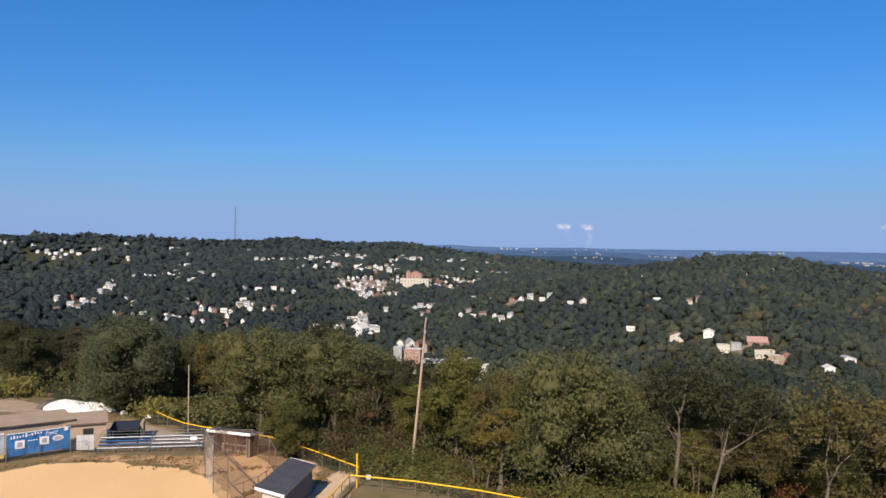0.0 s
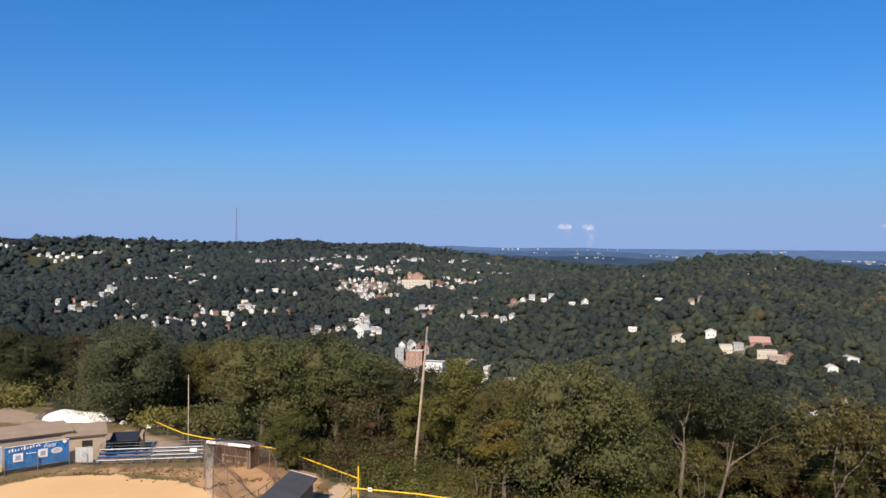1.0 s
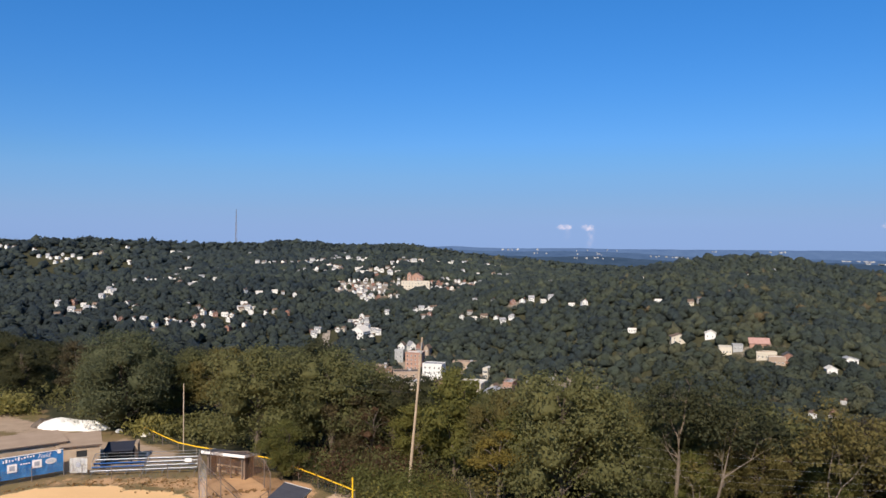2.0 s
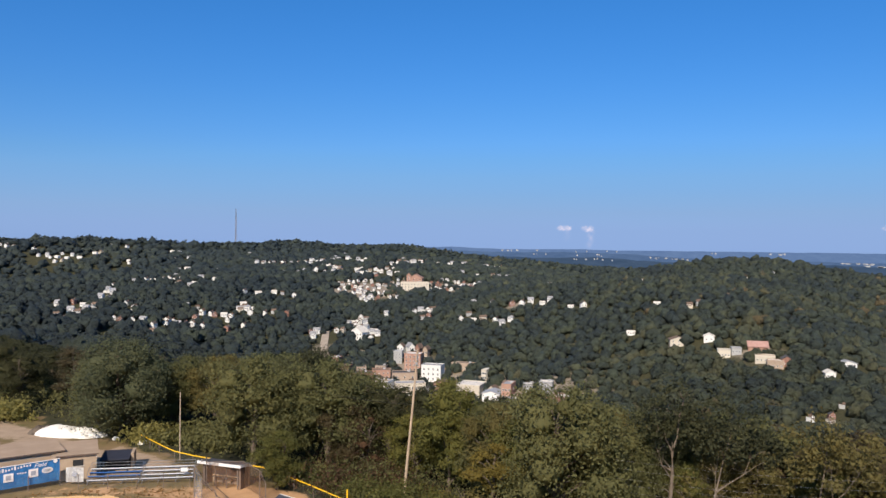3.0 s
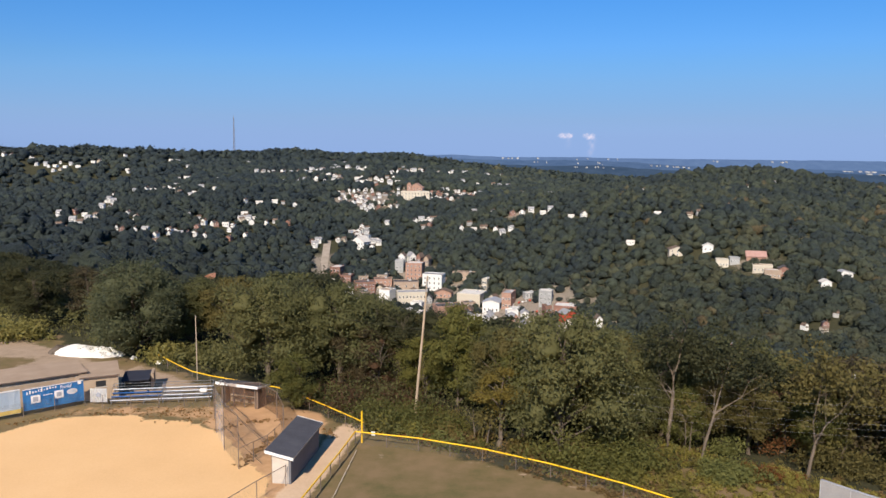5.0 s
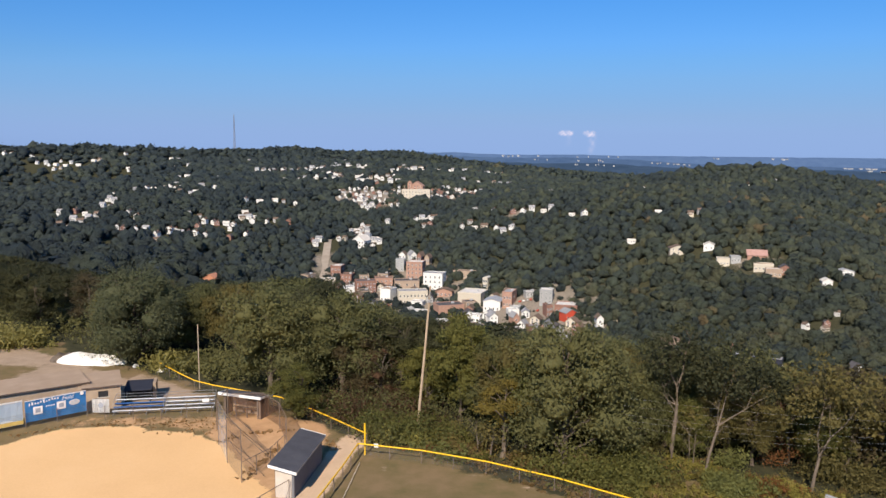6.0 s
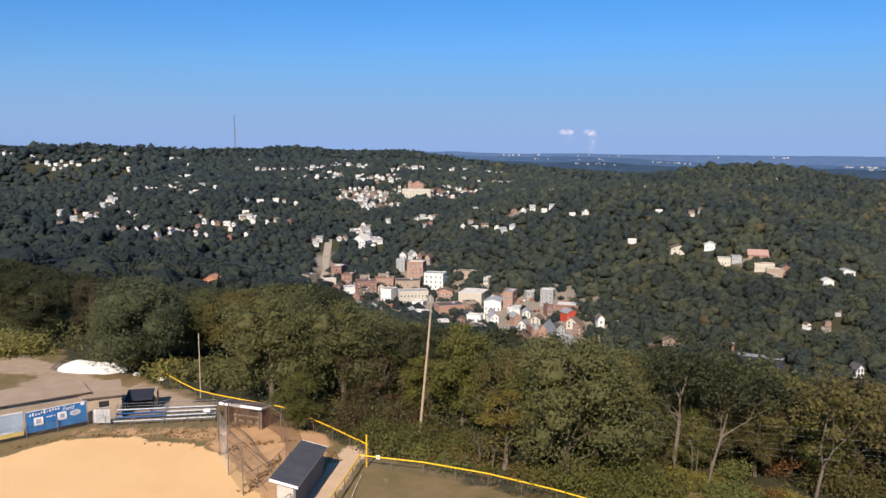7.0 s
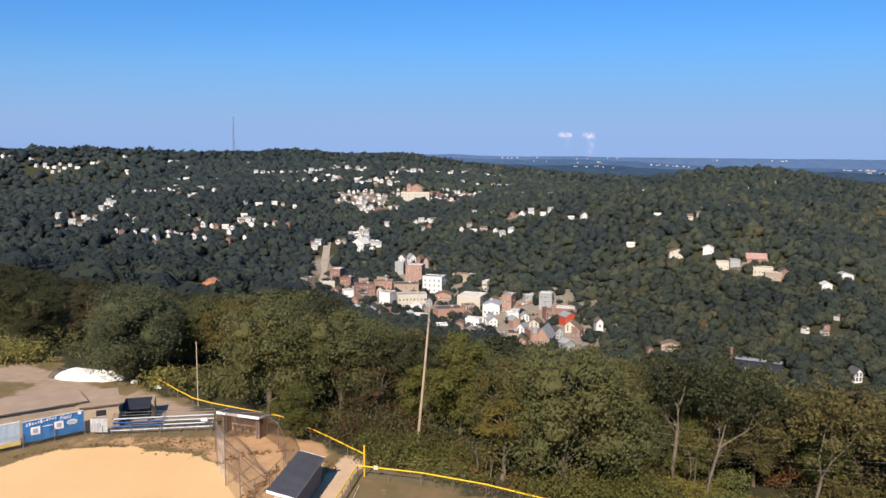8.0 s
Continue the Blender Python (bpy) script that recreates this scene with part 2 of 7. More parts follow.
M["rose_roof"] = painted("pinkish_roof_felt", (0.30, 0.17, 0.14), (0.46, 0.29, 0.25), 0.85, scale=0.4, grain=5)
M["orange_tile"] = painted("orange_tile", (0.38, 0.17, 0.10), (0.54, 0.26, 0.16), 0.8, scale=0.5, grain=6)
M["pale_roof"] = painted("pale_flat_roof", (0.48, 0.45, 0.41), (0.74, 0.70, 0.64), 0.8, scale=0.3, grain=4)
M["grey_roof"] = painted("grey_flat_roof", (0.22, 0.22, 0.23), (0.40, 0.40, 0.41), 0.8, scale=0.3, grain=4, by_object=0.3)
M["glass"] = painted("dark_window_glass", (0.03, 0.035, 0.04), (0.07, 0.08, 0.09), 0.15, scale=0.5)
M["trim"] = painted("white_trim", (0.66, 0.66, 0.66), (0.82, 0.82, 0.81), 0.5)
M["asphalt"] = painted("worn_road", (0.26, 0.215, 0.17), (0.40, 0.34, 0.275), 0.9, scale=0.15, grain=3)
M["steel"] = painted("galvanised_steel", (0.30, 0.31, 0.32), (0.50, 0.51, 0.52), 0.45, 0.85, scale=3, grain=40, relief=0.05)
M["rail_steel"] = painted("weathered_steel", (0.13, 0.10, 0.08), (0.22, 0.175, 0.145), 0.75, 0.1, scale=3, grain=40, relief=0.05)
M["aluminium"] = painted("aluminium_plank", (0.66, 0.67, 0.69), (0.82, 0.83, 0.85), 0.4, 0.15, scale=2, grain=30, relief=0.05)
M["blue"] = painted("blue_plastic", (0.025, 0.10, 0.32), (0.05, 0.17, 0.44), 0.5, scale=1.5, grain=25, relief=0.05)
M["banner_blue"] = painted("blue_vinyl", (0.05, 0.24, 0.58), (0.09, 0.35, 0.72), 0.5, scale=0.8, grain=6, relief=0.05)
M["banner_pale"] = painted("pale_blue_vinyl", (0.50, 0.62, 0.74), (0.68, 0.78, 0.86), 0.5, scale=0.6, grain=6, relief=0.05)
M["banner_print"] = painted("white_print", (0.62, 0.68, 0.74), (0.80, 0.83, 0.86), 0.5)
M["print_grey"] = painted("grey_print", (0.25, 0.27, 0.32), (0.42, 0.44, 0.50), 0.6)
M["print_yellow"] = painted("yellow_print", (0.58, 0.40, 0.10), (0.72, 0.54, 0.18), 0.6)
M["yellow"] = painted("yellow_rail_cover", (0.70, 0.40, 0.012), (0.86, 0.54, 0.03), 0.45, scale=2, grain=20, relief=0.05)
M["block"] = painted("tan_concrete_block", (0.29, 0.215, 0.15), (0.46, 0.355, 0.255), 0.9, scale=0.8, grain=14, relief=0.3)
M["block_pale"] = painted("pale_painted_block", (0.42, 0.38, 0.33), (0.60, 0.55, 0.49), 0.85, scale=0.8, grain=14, relief=0.3)
M["block_grey"] = painted("grey_painted_block", (0.115, 0.118, 0.132), (0.165, 0.168, 0.185), 0.85, scale=0.8, grain=14, relief=0.3)
M["felt"] = painted("dark_roofing_felt", (0.050, 0.050, 0.060), (0.095, 0.095, 0.108), 0.8, scale=0.6, grain=12, relief=0.2)
M["flat_gravel"] = painted("tan_gravel_roof", (0.29, 0.21, 0.145), (0.41, 0.305, 0.22), 0.95, scale=0.5, grain=18, relief=0.4)
M["navy_roof"] = painted("navy_roof", (0.020, 0.022, 0.034), (0.036, 0.040, 0.058), 0.75, scale=0.6, grain=10, relief=0.2)
M["pole_pale"] = painted("pale_wood_pole", (0.34, 0.27, 0.20), (0.54, 0.44, 0.34), 0.8, scale=1.0, grain=16, relief=0.3)
M["board_grey"] = painted("grey_board", (0.27, 0.26, 0.26), (0.36, 0.35, 0.34), 0.7, scale=0.6, grain=8, relief=0.1)
M["sheet_roof"] = painted("pale_metal_sheet", (0.36, 0.36, 0.37), (0.52, 0.52, 0.53), 0.5, 0.3, scale=0.8, grain=9, relief=0.05)
M["tarp"] = painted("white_tarpaulin", (0.66, 0.63, 0.58), (0.84, 0.82, 0.78), 0.6, scale=0.7, grain=5, relief=0.3)
M["black"] = painted("black_rubber_and_shade", (0.012, 0.012, 0.013), (0.03, 0.03, 0.032), 0.7)
M["chalk"] = painted("white_chalk", (0.50, 0.42, 0.33), (0.74, 0.68, 0.60), 0.9, scale=1.2, grain=16)
M["mast"] = painted("mast_steel", (0.20, 0.20, 0.22), (0.32, 0.32, 0.34), 0.6, 0.4)


def wire_mesh_material(name, colour, thin, full):
    """Chain link: a real lattice of thin wire, open between; far off it reads as a grey veil."""
    m = Nodes(name, 0.5, 0.6)
    m.colour(colour)
    w = m.n.new("ShaderNodeTexWave")
    w.wave_type, w.bands_direction = "BANDS", "DIAGONAL"
    w.inputs["Scale"].default_value = 22.0
    m.link(m.coords(), w.inputs[0])
    clear = m.n.new("ShaderNodeBsdfTransparent")
    mixer = m.n.new("ShaderNodeMixShader")
    m.link(m.ramp(w.outputs["Fac"], [(0.55, thin), (0.97, full)]), mixer.inputs[0])
    m.link(clear.outputs[0], mixer.inputs[1])
    m.link(m.bsdf.outputs[0], mixer.inputs[2])
    m.link(mixer.outputs[0], m.n["Material Output"].inputs["Surface"])
    return m.mat


M["link"] = wire_mesh_material("chain_link", (0.34, 0.31, 0.28), 0.03, 0.24)
M["brown_screen"] = wire_mesh_material("brown_windscreen_mesh", (0.26, 0.165, 0.115), 0.28, 0.62)
M["rusty_link"] = wire_mesh_material("rusty_chain_link", (0.20, 0.145, 0.115), 0.10, 0.36)


def pale_net_material():
    """Whitish knotted netting, mostly open."""
    m = Nodes("pale_net", 0.8)
    m.colour((0.62, 0.62, 0.62))
    clear = m.n.new("ShaderNodeBsdfTransparent")
    mixer = m.n.new("ShaderNodeMixShader")
    m.link(m.ramp(m.noise(0.9, 3), [(0.35, 0.10), (0.65, 0.34)]), mixer.inputs[0])
    m.link(clear.outputs[0], mixer.inputs[1])
    m.link(m.bsdf.outputs[0], mixer.inputs[2])
    m.link(mixer.outputs[0], m.n["Material Output"].inputs["Surface"])
    return m.mat


M["net"] = pale_net_material()


def far_haze_material(name, low, high, strength):
    """The far hills on the horizon: a glowing backdrop with blue air haze painted into its colour."""
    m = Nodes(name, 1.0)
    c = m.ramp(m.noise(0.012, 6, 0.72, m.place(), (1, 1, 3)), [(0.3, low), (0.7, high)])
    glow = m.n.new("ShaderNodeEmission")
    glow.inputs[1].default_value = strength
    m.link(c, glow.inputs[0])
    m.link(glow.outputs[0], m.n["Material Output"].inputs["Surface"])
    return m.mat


# haze by distance: each nearer ridge gets a darker, less blue glow
M["far"] = far_haze_material("far_hills", (0.090, 0.150, 0.290), (0.125, 0.195, 0.345), 1.0)
M["far_mid"] = far_haze_material("far_middle_hills", (0.060, 0.105, 0.205), (0.095, 0.150, 0.265), 1.0)
M["far_near"] = far_haze_material("far_nearer_hills", (0.036, 0.064, 0.115), (0.062, 0.095, 0.155), 1.0)


# ---- mesh helpers ----
def tri_mesh(name, verts, faces, mat=None, attributes=None):
    """A mesh from arrays of vertices and of faces that all have the same number of corners."""
    verts, faces = np.asarray(verts, np.float32), np.asarray(faces, np.int32)
    me = bpy.data.meshes.new(name)
    me.vertices.add(len(verts))
    me.vertices.foreach_set("co", verts.ravel())
    k = faces.shape[1]
    me.loops.add(faces.size)
    me.loops.foreach_set("vertex_index", faces.ravel())
    me.polygons.add(len(faces))
    me.polygons.foreach_set("loop_start", np.arange(0, faces.size, k, dtype=np.int32))
    me.update(calc_edges=True)
    for key, values in (attributes or {}).items():
        me.attributes.new(key, "FLOAT", "POINT").data.foreach_set("value", np.asarray(values, np.float32))
    if mat:
        me.materials.append(mat)
    return me


def bm_mesh(name, bm, mat, smooth=False):
    me = bpy.data.meshes.new(name)
    if smooth:
        for f in bm.faces:
            f.smooth = True
    bm.to_mesh(me)
    bm.free()
    me.materials.append(mat)
    return me


def part(name, bm, material, parent, label="", smooth=False):
    """Links a bmesh, or a ready mesh, as one part under a thing or a part."""
    me = bm if isinstance(bm, bpy.types.Mesh) else bm_mesh(name, bm, material, smooth)
    ob = new(name, me)
    ob.parent = parent
    return tagged(ob, label)


def thing(name, label, category, m=None, group="", kind=""):
    ob = new(name)
    ob.empty_display_size = 0.3
    if m is not None:
        ob.matrix_world = m
    return tagged(ob, label, category, group, kind)


def box(bm, x0, y0, z0, x1, y1, z1, bevel=0.0, turn=None):
    made = bmesh.ops.create_cube(bm, size=1.0)
    m = Matrix.Translation(((x0 + x1) / 2, (y0 + y1) / 2, (z0 + z1) / 2)) @ Matrix.Diagonal((abs(x1 - x0), abs(y1 - y0), abs(z1 - z0), 1))
    bmesh.ops.transform(bm, matrix=(turn @ m) if turn is not None else m, verts=made["verts"])
    if bevel:
        edges = {e for v in made["verts"] for e in v.link_edges}
        bmesh.ops.bevel(bm, geom=list(edges), offset=bevel, segments=1, affect="EDGES")
    return bm


def rod(bm, a, b, r0, r1=None, sides=8):
    """A round bar from a to b."""
    a, b = Vector(a), Vector(b)
    made = bmesh.ops.create_cone(bm, cap_ends=True, segments=sides, radius1=r0, radius2=r0 if r1 is None else r1, depth=(b - a).length)
    bmesh.ops.transform(bm, matrix=Matrix.Translation((a + b) / 2) @ (b - a).to_track_quat("Z", "Y").to_matrix().to_4x4(), verts=made["verts"])
    return bm


def solid(bm, outline, z0, z1):
    """A prism over an outline of (x, y), counted anticlockwise."""
    low, high = [bm.verts.new((x, y, z0)) for x, y in outline], [bm.verts.new((x, y, z1)) for x, y in outline]
    bm.faces.new(high)
    bm.faces.new(low[::-1])
    n = len(outline)
    for i in range(n):
        bm.faces.new((low[i], low[(i + 1) % n], high[(i + 1) % n], high[i]))
    return bm


def slab(bm, corners, thick):
    """A plate with four upper corners, anticlockwise from above, thick downwards."""
    top = [bm.verts.new(c) for c in corners]
    low = [bm.verts.new((c[0], c[1], c[2] - thick)) for c in corners]
    bm.faces.new(top)
    bm.faces.new(low[::-1])
    for i in range(4):
        bm.faces.new((top[i], low[i], low[(i + 1) % 4], top[(i + 1) % 4]))
    return bm


# ---- the lie of the land ----
# broad hills and hollows: centre x, y, breadth, height over the valley floor
NEAR_HILLS = ((-420, 1050, 240, 59), (-760, 1150, 300, -20), (-250, 1250, 230, 12), (-60, 1000, 160, -14), (200, 1000, 190, 63),
              (120, 1150, 200, -34), (420, 880, 200, -11), (330, 700, 170, 46), (480, 640, 170, -23), (230, 640, 130, 37),
              (640, 860, 240, 14), (300, 480, 140, 40), (420, 520, 140, -41), (-330, 680, 200, 10), (-180, 700, 150, -10),
              (-195, 520, 130, 52), (40, 720, 140, -42), (150, 560, 110, -40), (-680, 1420, 135, -40), (330, 1010, 70, -16), (85, 640, 75, 6.5), (10, 775, 45, 3.5))
FAR_HILLS = ((-560, 1560, 300, 4), (-900, 1900, 450, 79), (-300, 1850, 350, 18), (-480, 2500, 420, 13), (-60, 2500, 400, 25),
             (40, 1300, 200, 30), (330, 1100, 230, 5), (560, 1080, 240, 78), (60, 1700, 300, 40), (300, 2100, 420, 28),
             (800, 2000, 450, -1), (500, 3000, 600, 4), (-700, 3200, 700, 107), (1600, 2600, 700, 22), (300, 3800, 700, 25),
             (1500, 1300, 450, 43), (-1300, 1300, 450, 62), (-80, 2500, 110, 20), (-395, 2480, 70, 11), (690, 1120, 100, -44), (-250, 2500, 130, -7), (-800, 1850, 60, 6), (-560, 2200, 130, -12), (-820, 2000, 160, 2), (440, 1120, 80, 4), (503, 1150, 140, 10), (-430, 2480, 130, 8), (-640, 2480, 120, -13), (-700, 2420, 90, -5), (-140, 2480, 60, -6), (-985, 2030, 60, 6), (-880, 2000, 50, -6))


def beyond(x, y):
    """Metres past the rim of the hilltop field."""
    return ((np.asarray(y, float) - 75) + (np.asarray(x, float) + 5) * 0.78) * 0.79


def height(x, y):
    x, y = np.asarray(x, float), np.asarray(y, float)
    land = -104 + 0 * x
    for a, b, r, q in NEAR_HILLS + FAR_HILLS:
        land = land + q * np.exp(-((x - a) ** 2 + (y - b) ** 2) / (2 * r * r))
    near = -0.45 * 12 * np.logaddexp(0, (beyond(x, y) - 35) / 12)
    return 6.0 * np.logaddexp(near / 6.0, land / 6.0)


def wave(x, y, size, seed=0.0):
    """A cheap smooth noise about -1 to 1 on arrays."""
    x, y = x / size + seed * 7.3, y / size - seed * 3.1
    return (np.sin(1.7 * x + 2.1 * np.sin(0.9 * y + seed)) + np.sin(2.3 * y + 1.7 * np.sin(1.3 * x + 2 * seed)) + 0.6 * np.sin(3.9 * x - 3.1 * y)) / 2.6


def soft_step(v, width):
    return 1 / (1 + np.exp(-np.clip(v / width, -30, 30)))


def grades(dense0, dense1, step, low, high):
    inner = np.arange(dense0, dense1 + step / 2, step)
    out, s, v = [], step, dense1
    while v < high:
        s = min(s * 1.09, 55)
        v += s
        out.append(v)
    back, s, v = [], step, dense0
    while v > low:
        s = min(s * 1.09, 55)
        v -= s
        back.append(v)
    return np.array(back[::-1] + list(inner) + out)


TOWN_SPOTS = ((-20, 760, 75), (60, 660, 70), (90, 580, 55), (-85, 850, 40), (-90, 1220, 60), (40, 1290, 60), (262, 590, 19), (118, 960, 14))


def build_ground():
    xs, ys = grades(-62, 44, 0.85, -4600, 4600), grades(40, 116, 0.85, -500, 4850)
    gx, gy = np.meshgrid(xs, ys)
    x, y = gx.ravel(), gy.ravel()
    z = height(x, y)
    d = beyond(x, y)
    z = z + 0.25 * wave(x, y, 9.0, 1) * soft_step(d - 4, 2) + 0.03 * wave(x, y, 2.0, 2)
    # playing field: dirt up to a ragged arc, bounded by the side fence
    arc = np.interp(x, (-70, -48, -40, -36.5, -34, -29, -25, -22.5, -19.6, -15.4, -12.5, -8), (64, 68, 75.2, 79.2, 79.8, 79.6, 78.8, 78.0, 75.5, 68.5, 63.5, 40))
    sand = soft_step(arc - y + 0.7 * wave(x, y, 2.5, 3), 0.5)
    tufts = soft_step(x + 29, 1.0) * soft_step(-20.5 - x, 0.8) * soft_step(y - 74.5, 1.2)
    sand = sand * (1 - 0.62 * tufts * soft_step(wave(x, y, 0.9, 7) + 0.4 * wave(x, y, 0.5, 8) - 0.35, 0.2))
    side = -6.0 + (y - 72.0) * 0.188
    path = soft_step(side - 0.5 - x, 0.3) * soft_step(x - side + 3.2, 0.3) * soft_step(78.5 - y, 0.8)
    clay = soft_step(y - arc, 0.5) * soft_step(84.0 - y, 1.0) * soft_step(x + 21.5, 0.6) * soft_step(-9.5 - x, 0.6) * soft_step(2.0 - d, 1.0)
    lot = soft_step(y - 85.0 - 0.35 * (x + 36), 0.8) * soft_step(-24 - x, 1.0) * soft_step(np.where(x > -36, 0.4, -2.0) - d, 1.0)
    lot = lot * (1 - 0.75 * soft_step(-49 - x + 1.5 * wave(x, y, 3.0, 5), 1.0) * soft_step(y - 93 + 1.2 * wave(x, y, 2.2, 6), 0.8) * soft_step(104 - y, 0.8))
    lawn = soft_step(np.where(x > 12, 12.0, 1.5) + 1.5 * wave(x, y, 3.0, 4) - d, 1.0)
    # lawns of the valley town
    for a, b, rx, ry in ((38, 802, 16, 13), (86, 654, 9, 8)):
        lawn = np.maximum(lawn, 0.9 * np.exp(-((x - a) / rx) ** 2 - ((y - b) / ry) ** 2))
    worn = soft_step(y - arc, 0.5) * soft_step(84.2 - y, 0.8) * soft_step(x + 38, 1.5) * soft_step(-20 - x, 0.6)
    clay = np.maximum(clay, 0.56 * worn)
    # bare dusty strip along the foot of the outfield fence, and one bare spot
    rail = np.interp(x, (-6.0, -0.1, 5.6, 11.1, 16.3, 19.5, 24.5), (72.3, 70.7, 68.2, 64.8, 60.8, 57.8, 52.0))
    lot = np.maximum(lot, 0.54 * np.exp(-((rail - y - 0.7) / 0.7) ** 2) * soft_step(x - 1, 1.5) * soft_step(19 - x, 1.5))
    lot = np.maximum(lot, 0.75 * np.exp(-((x + 3.6) / 0.7) ** 2 - ((y - 69.3) / 0.8) ** 2))
    street = np.zeros_like(x)
    for a, b, r in TOWN_SPOTS:
        street = np.maximum(street, 0.95 * np.exp(-((x - a) ** 2 + (y - b) ** 2) / (2 * r * r)))
    nx, ny = len(xs), len(ys)
    i = (np.arange(ny - 1)[:, None] * nx + np.arange(nx - 1)[None]).ravel()
    me = tri_mesh("ground", np.stack([x, y, z], 1), np.stack([i, i + 1, i + 1 + nx, i + nx], 1), M["ground"],
                  {"sand": sand, "dust": 0.97 * path, "clay": clay, "gravel": lot, "lawn": lawn, "street": street})
    me.polygons.foreach_set("use_smooth", np.ones(len(me.polygons), bool))
    tagged(new("ground", me), "hilltop ball field of sand and dry grass above wooded valley", "ground", kind="structure")


build_ground()


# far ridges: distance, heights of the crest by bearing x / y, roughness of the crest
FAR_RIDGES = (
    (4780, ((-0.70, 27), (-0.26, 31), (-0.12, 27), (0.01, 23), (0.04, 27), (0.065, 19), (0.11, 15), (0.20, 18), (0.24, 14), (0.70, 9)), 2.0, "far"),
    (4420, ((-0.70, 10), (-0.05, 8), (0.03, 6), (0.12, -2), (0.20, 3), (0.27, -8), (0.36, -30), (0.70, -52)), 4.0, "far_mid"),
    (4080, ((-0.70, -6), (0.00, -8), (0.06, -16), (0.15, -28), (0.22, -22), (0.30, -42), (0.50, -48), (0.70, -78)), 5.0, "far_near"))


def ridge_crest(k, x):
    """Height of the crest of far ridge k at x."""
    base, line, rough, _ = FAR_RIDGES[k]
    u = np.asarray(x, float) / base
    return np.interp(u, [p[0] for p in line], [p[1] for p in line]) + rough * (0.6 * wave(x, 0 * u, 150, k + 1) + 0.4 * wave(x, 0 * u, 38, k + 3))


def build_far_hills():
    """The ridges along the horizon; their hazy blue is painted on and glows."""
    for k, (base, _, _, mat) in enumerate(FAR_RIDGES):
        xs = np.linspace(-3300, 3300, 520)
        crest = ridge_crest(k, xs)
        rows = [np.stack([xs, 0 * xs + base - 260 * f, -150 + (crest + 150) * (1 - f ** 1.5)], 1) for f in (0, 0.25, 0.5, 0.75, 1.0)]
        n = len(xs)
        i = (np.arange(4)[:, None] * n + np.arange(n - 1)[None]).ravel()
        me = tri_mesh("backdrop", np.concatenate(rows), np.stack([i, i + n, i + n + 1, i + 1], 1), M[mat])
        tagged(new("backdrop", me), ("wooded ridge along the horizon, blue with painted haze", "wooded ridge below the horizon, blue-grey with painted haze", "wooded ridge behind the valley, slate-blue with painted haze")[k], "hills", kind="structure")


build_far_hills()


# ---- settlements: where the houses stand (x, y) ----
LEFT_ROW = ((-385, 842), (-373, 832), (-380, 864), (-372, 864), (-381, 898), (-368, 882), (-366, 894), (-368, 938), (-385, 978), (-384, 1012), (-320, 844), (-329, 852), (-309, 850), (-299, 856), (-283, 842), (-273, 872), (-264, 862), (-258, 866), (-251, 872), (-266, 944), (-255, 926), (-245, 928), (-255, 898), (-408, 894), (-276, 818), (-326, 904), (-232, 934), (-224, 936))
LEFT_HILL = ((-366, 1082), (-359, 1100), (-356, 1120), (-341, 1098), (-358, 1158), (-480, 1549), (-328, 1076), (-312, 1090), (-392, 1417), (-397, 1464), (-398, 1507), (-379, 1475), (-451, 1542), (-321, 1154), (-370, 1492), (-297, 1384), (-223, 1084), (-207, 1108), (-195, 1110), (-224, 976), (-219, 988), (-208, 964), (-192, 972), (-215, 880), (-183, 988))
LEFT_RIDGE = ((-925, 1784), (-887, 1732), (-829, 1700), (-793, 1647), (-767, 1642), (-757, 1650), (-736, 1649), (-736, 1675), (-715, 1660), (-703, 1710), (-723, 1856), (-664, 1852), (-601, 1633), (-520, 1679), (-566, 1798))
MID_RIDGE = ((-328, 1636), (-312, 1616), (-297, 1594), (-287, 1638), (-268, 1626), (-254, 1632), (-242, 1648), (-237, 1694), (-212, 1670), (-193, 1550), (-241, 1392), (-210, 1424), (-395, 1814), (-336, 2000), (-315, 1956), (-297, 2026), (-267, 2014), (-240, 1968), (-214, 1924), (-183, 1888), (-370, 2112), (-155, 1722), (-139, 1728), (-116, 1696), (-99, 1712))
UPPER_TOWN = ((-84, 1550), (-73, 1442), (-56, 1402), (-44, 1436), (-95, 1458), (-107, 1416), (-161, 1524), (-159, 1428), (-66, 1518), (-47, 1682), (-22, 1718), (-1, 1728), (18, 1738), (36, 1704), (67, 1726), (100, 1756), (122, 1718), (141, 1722), (-31, 1660), (122, 1486), (137, 1496), (248, 2172), (189, 1964))
HILL_TOWN = ((-131, 1250), (-115, 1194), (-114, 1246), (-110, 1280), (-102, 1204), (-93, 1188), (-93, 1226), (-84, 1178), (-82, 1214), (-74, 1160), (-78, 1260), (-64, 1192), (-87, 1140), (-77, 1122), (-64, 1134), (-66, 1238), (-60, 1268), (-48, 1250), (-47, 1298), (-39, 1332), (-29, 1302), (-46, 1204), (-103, 1232), (-91, 1272), (-82, 1304), (-56, 1176))
HILL_TOWN_EAST = ((41, 1286), (48, 1240), (36, 1358), (49, 1338), (58, 1288), (70, 1292), (81, 1290), (91, 1288), (99, 1326), (31, 1240), (25, 1282), (16, 1242), (29, 1320), (64, 1344))
STREET = ((-66, 958), (-56, 950), (-86, 988), (-77, 1014), (-51, 938), (-69, 986), (-58, 920), (-124, 912), (-122, 932), (-93, 946), (-45, 1038), (0, 1046), (11, 1046), (18, 1026), (-81, 970))
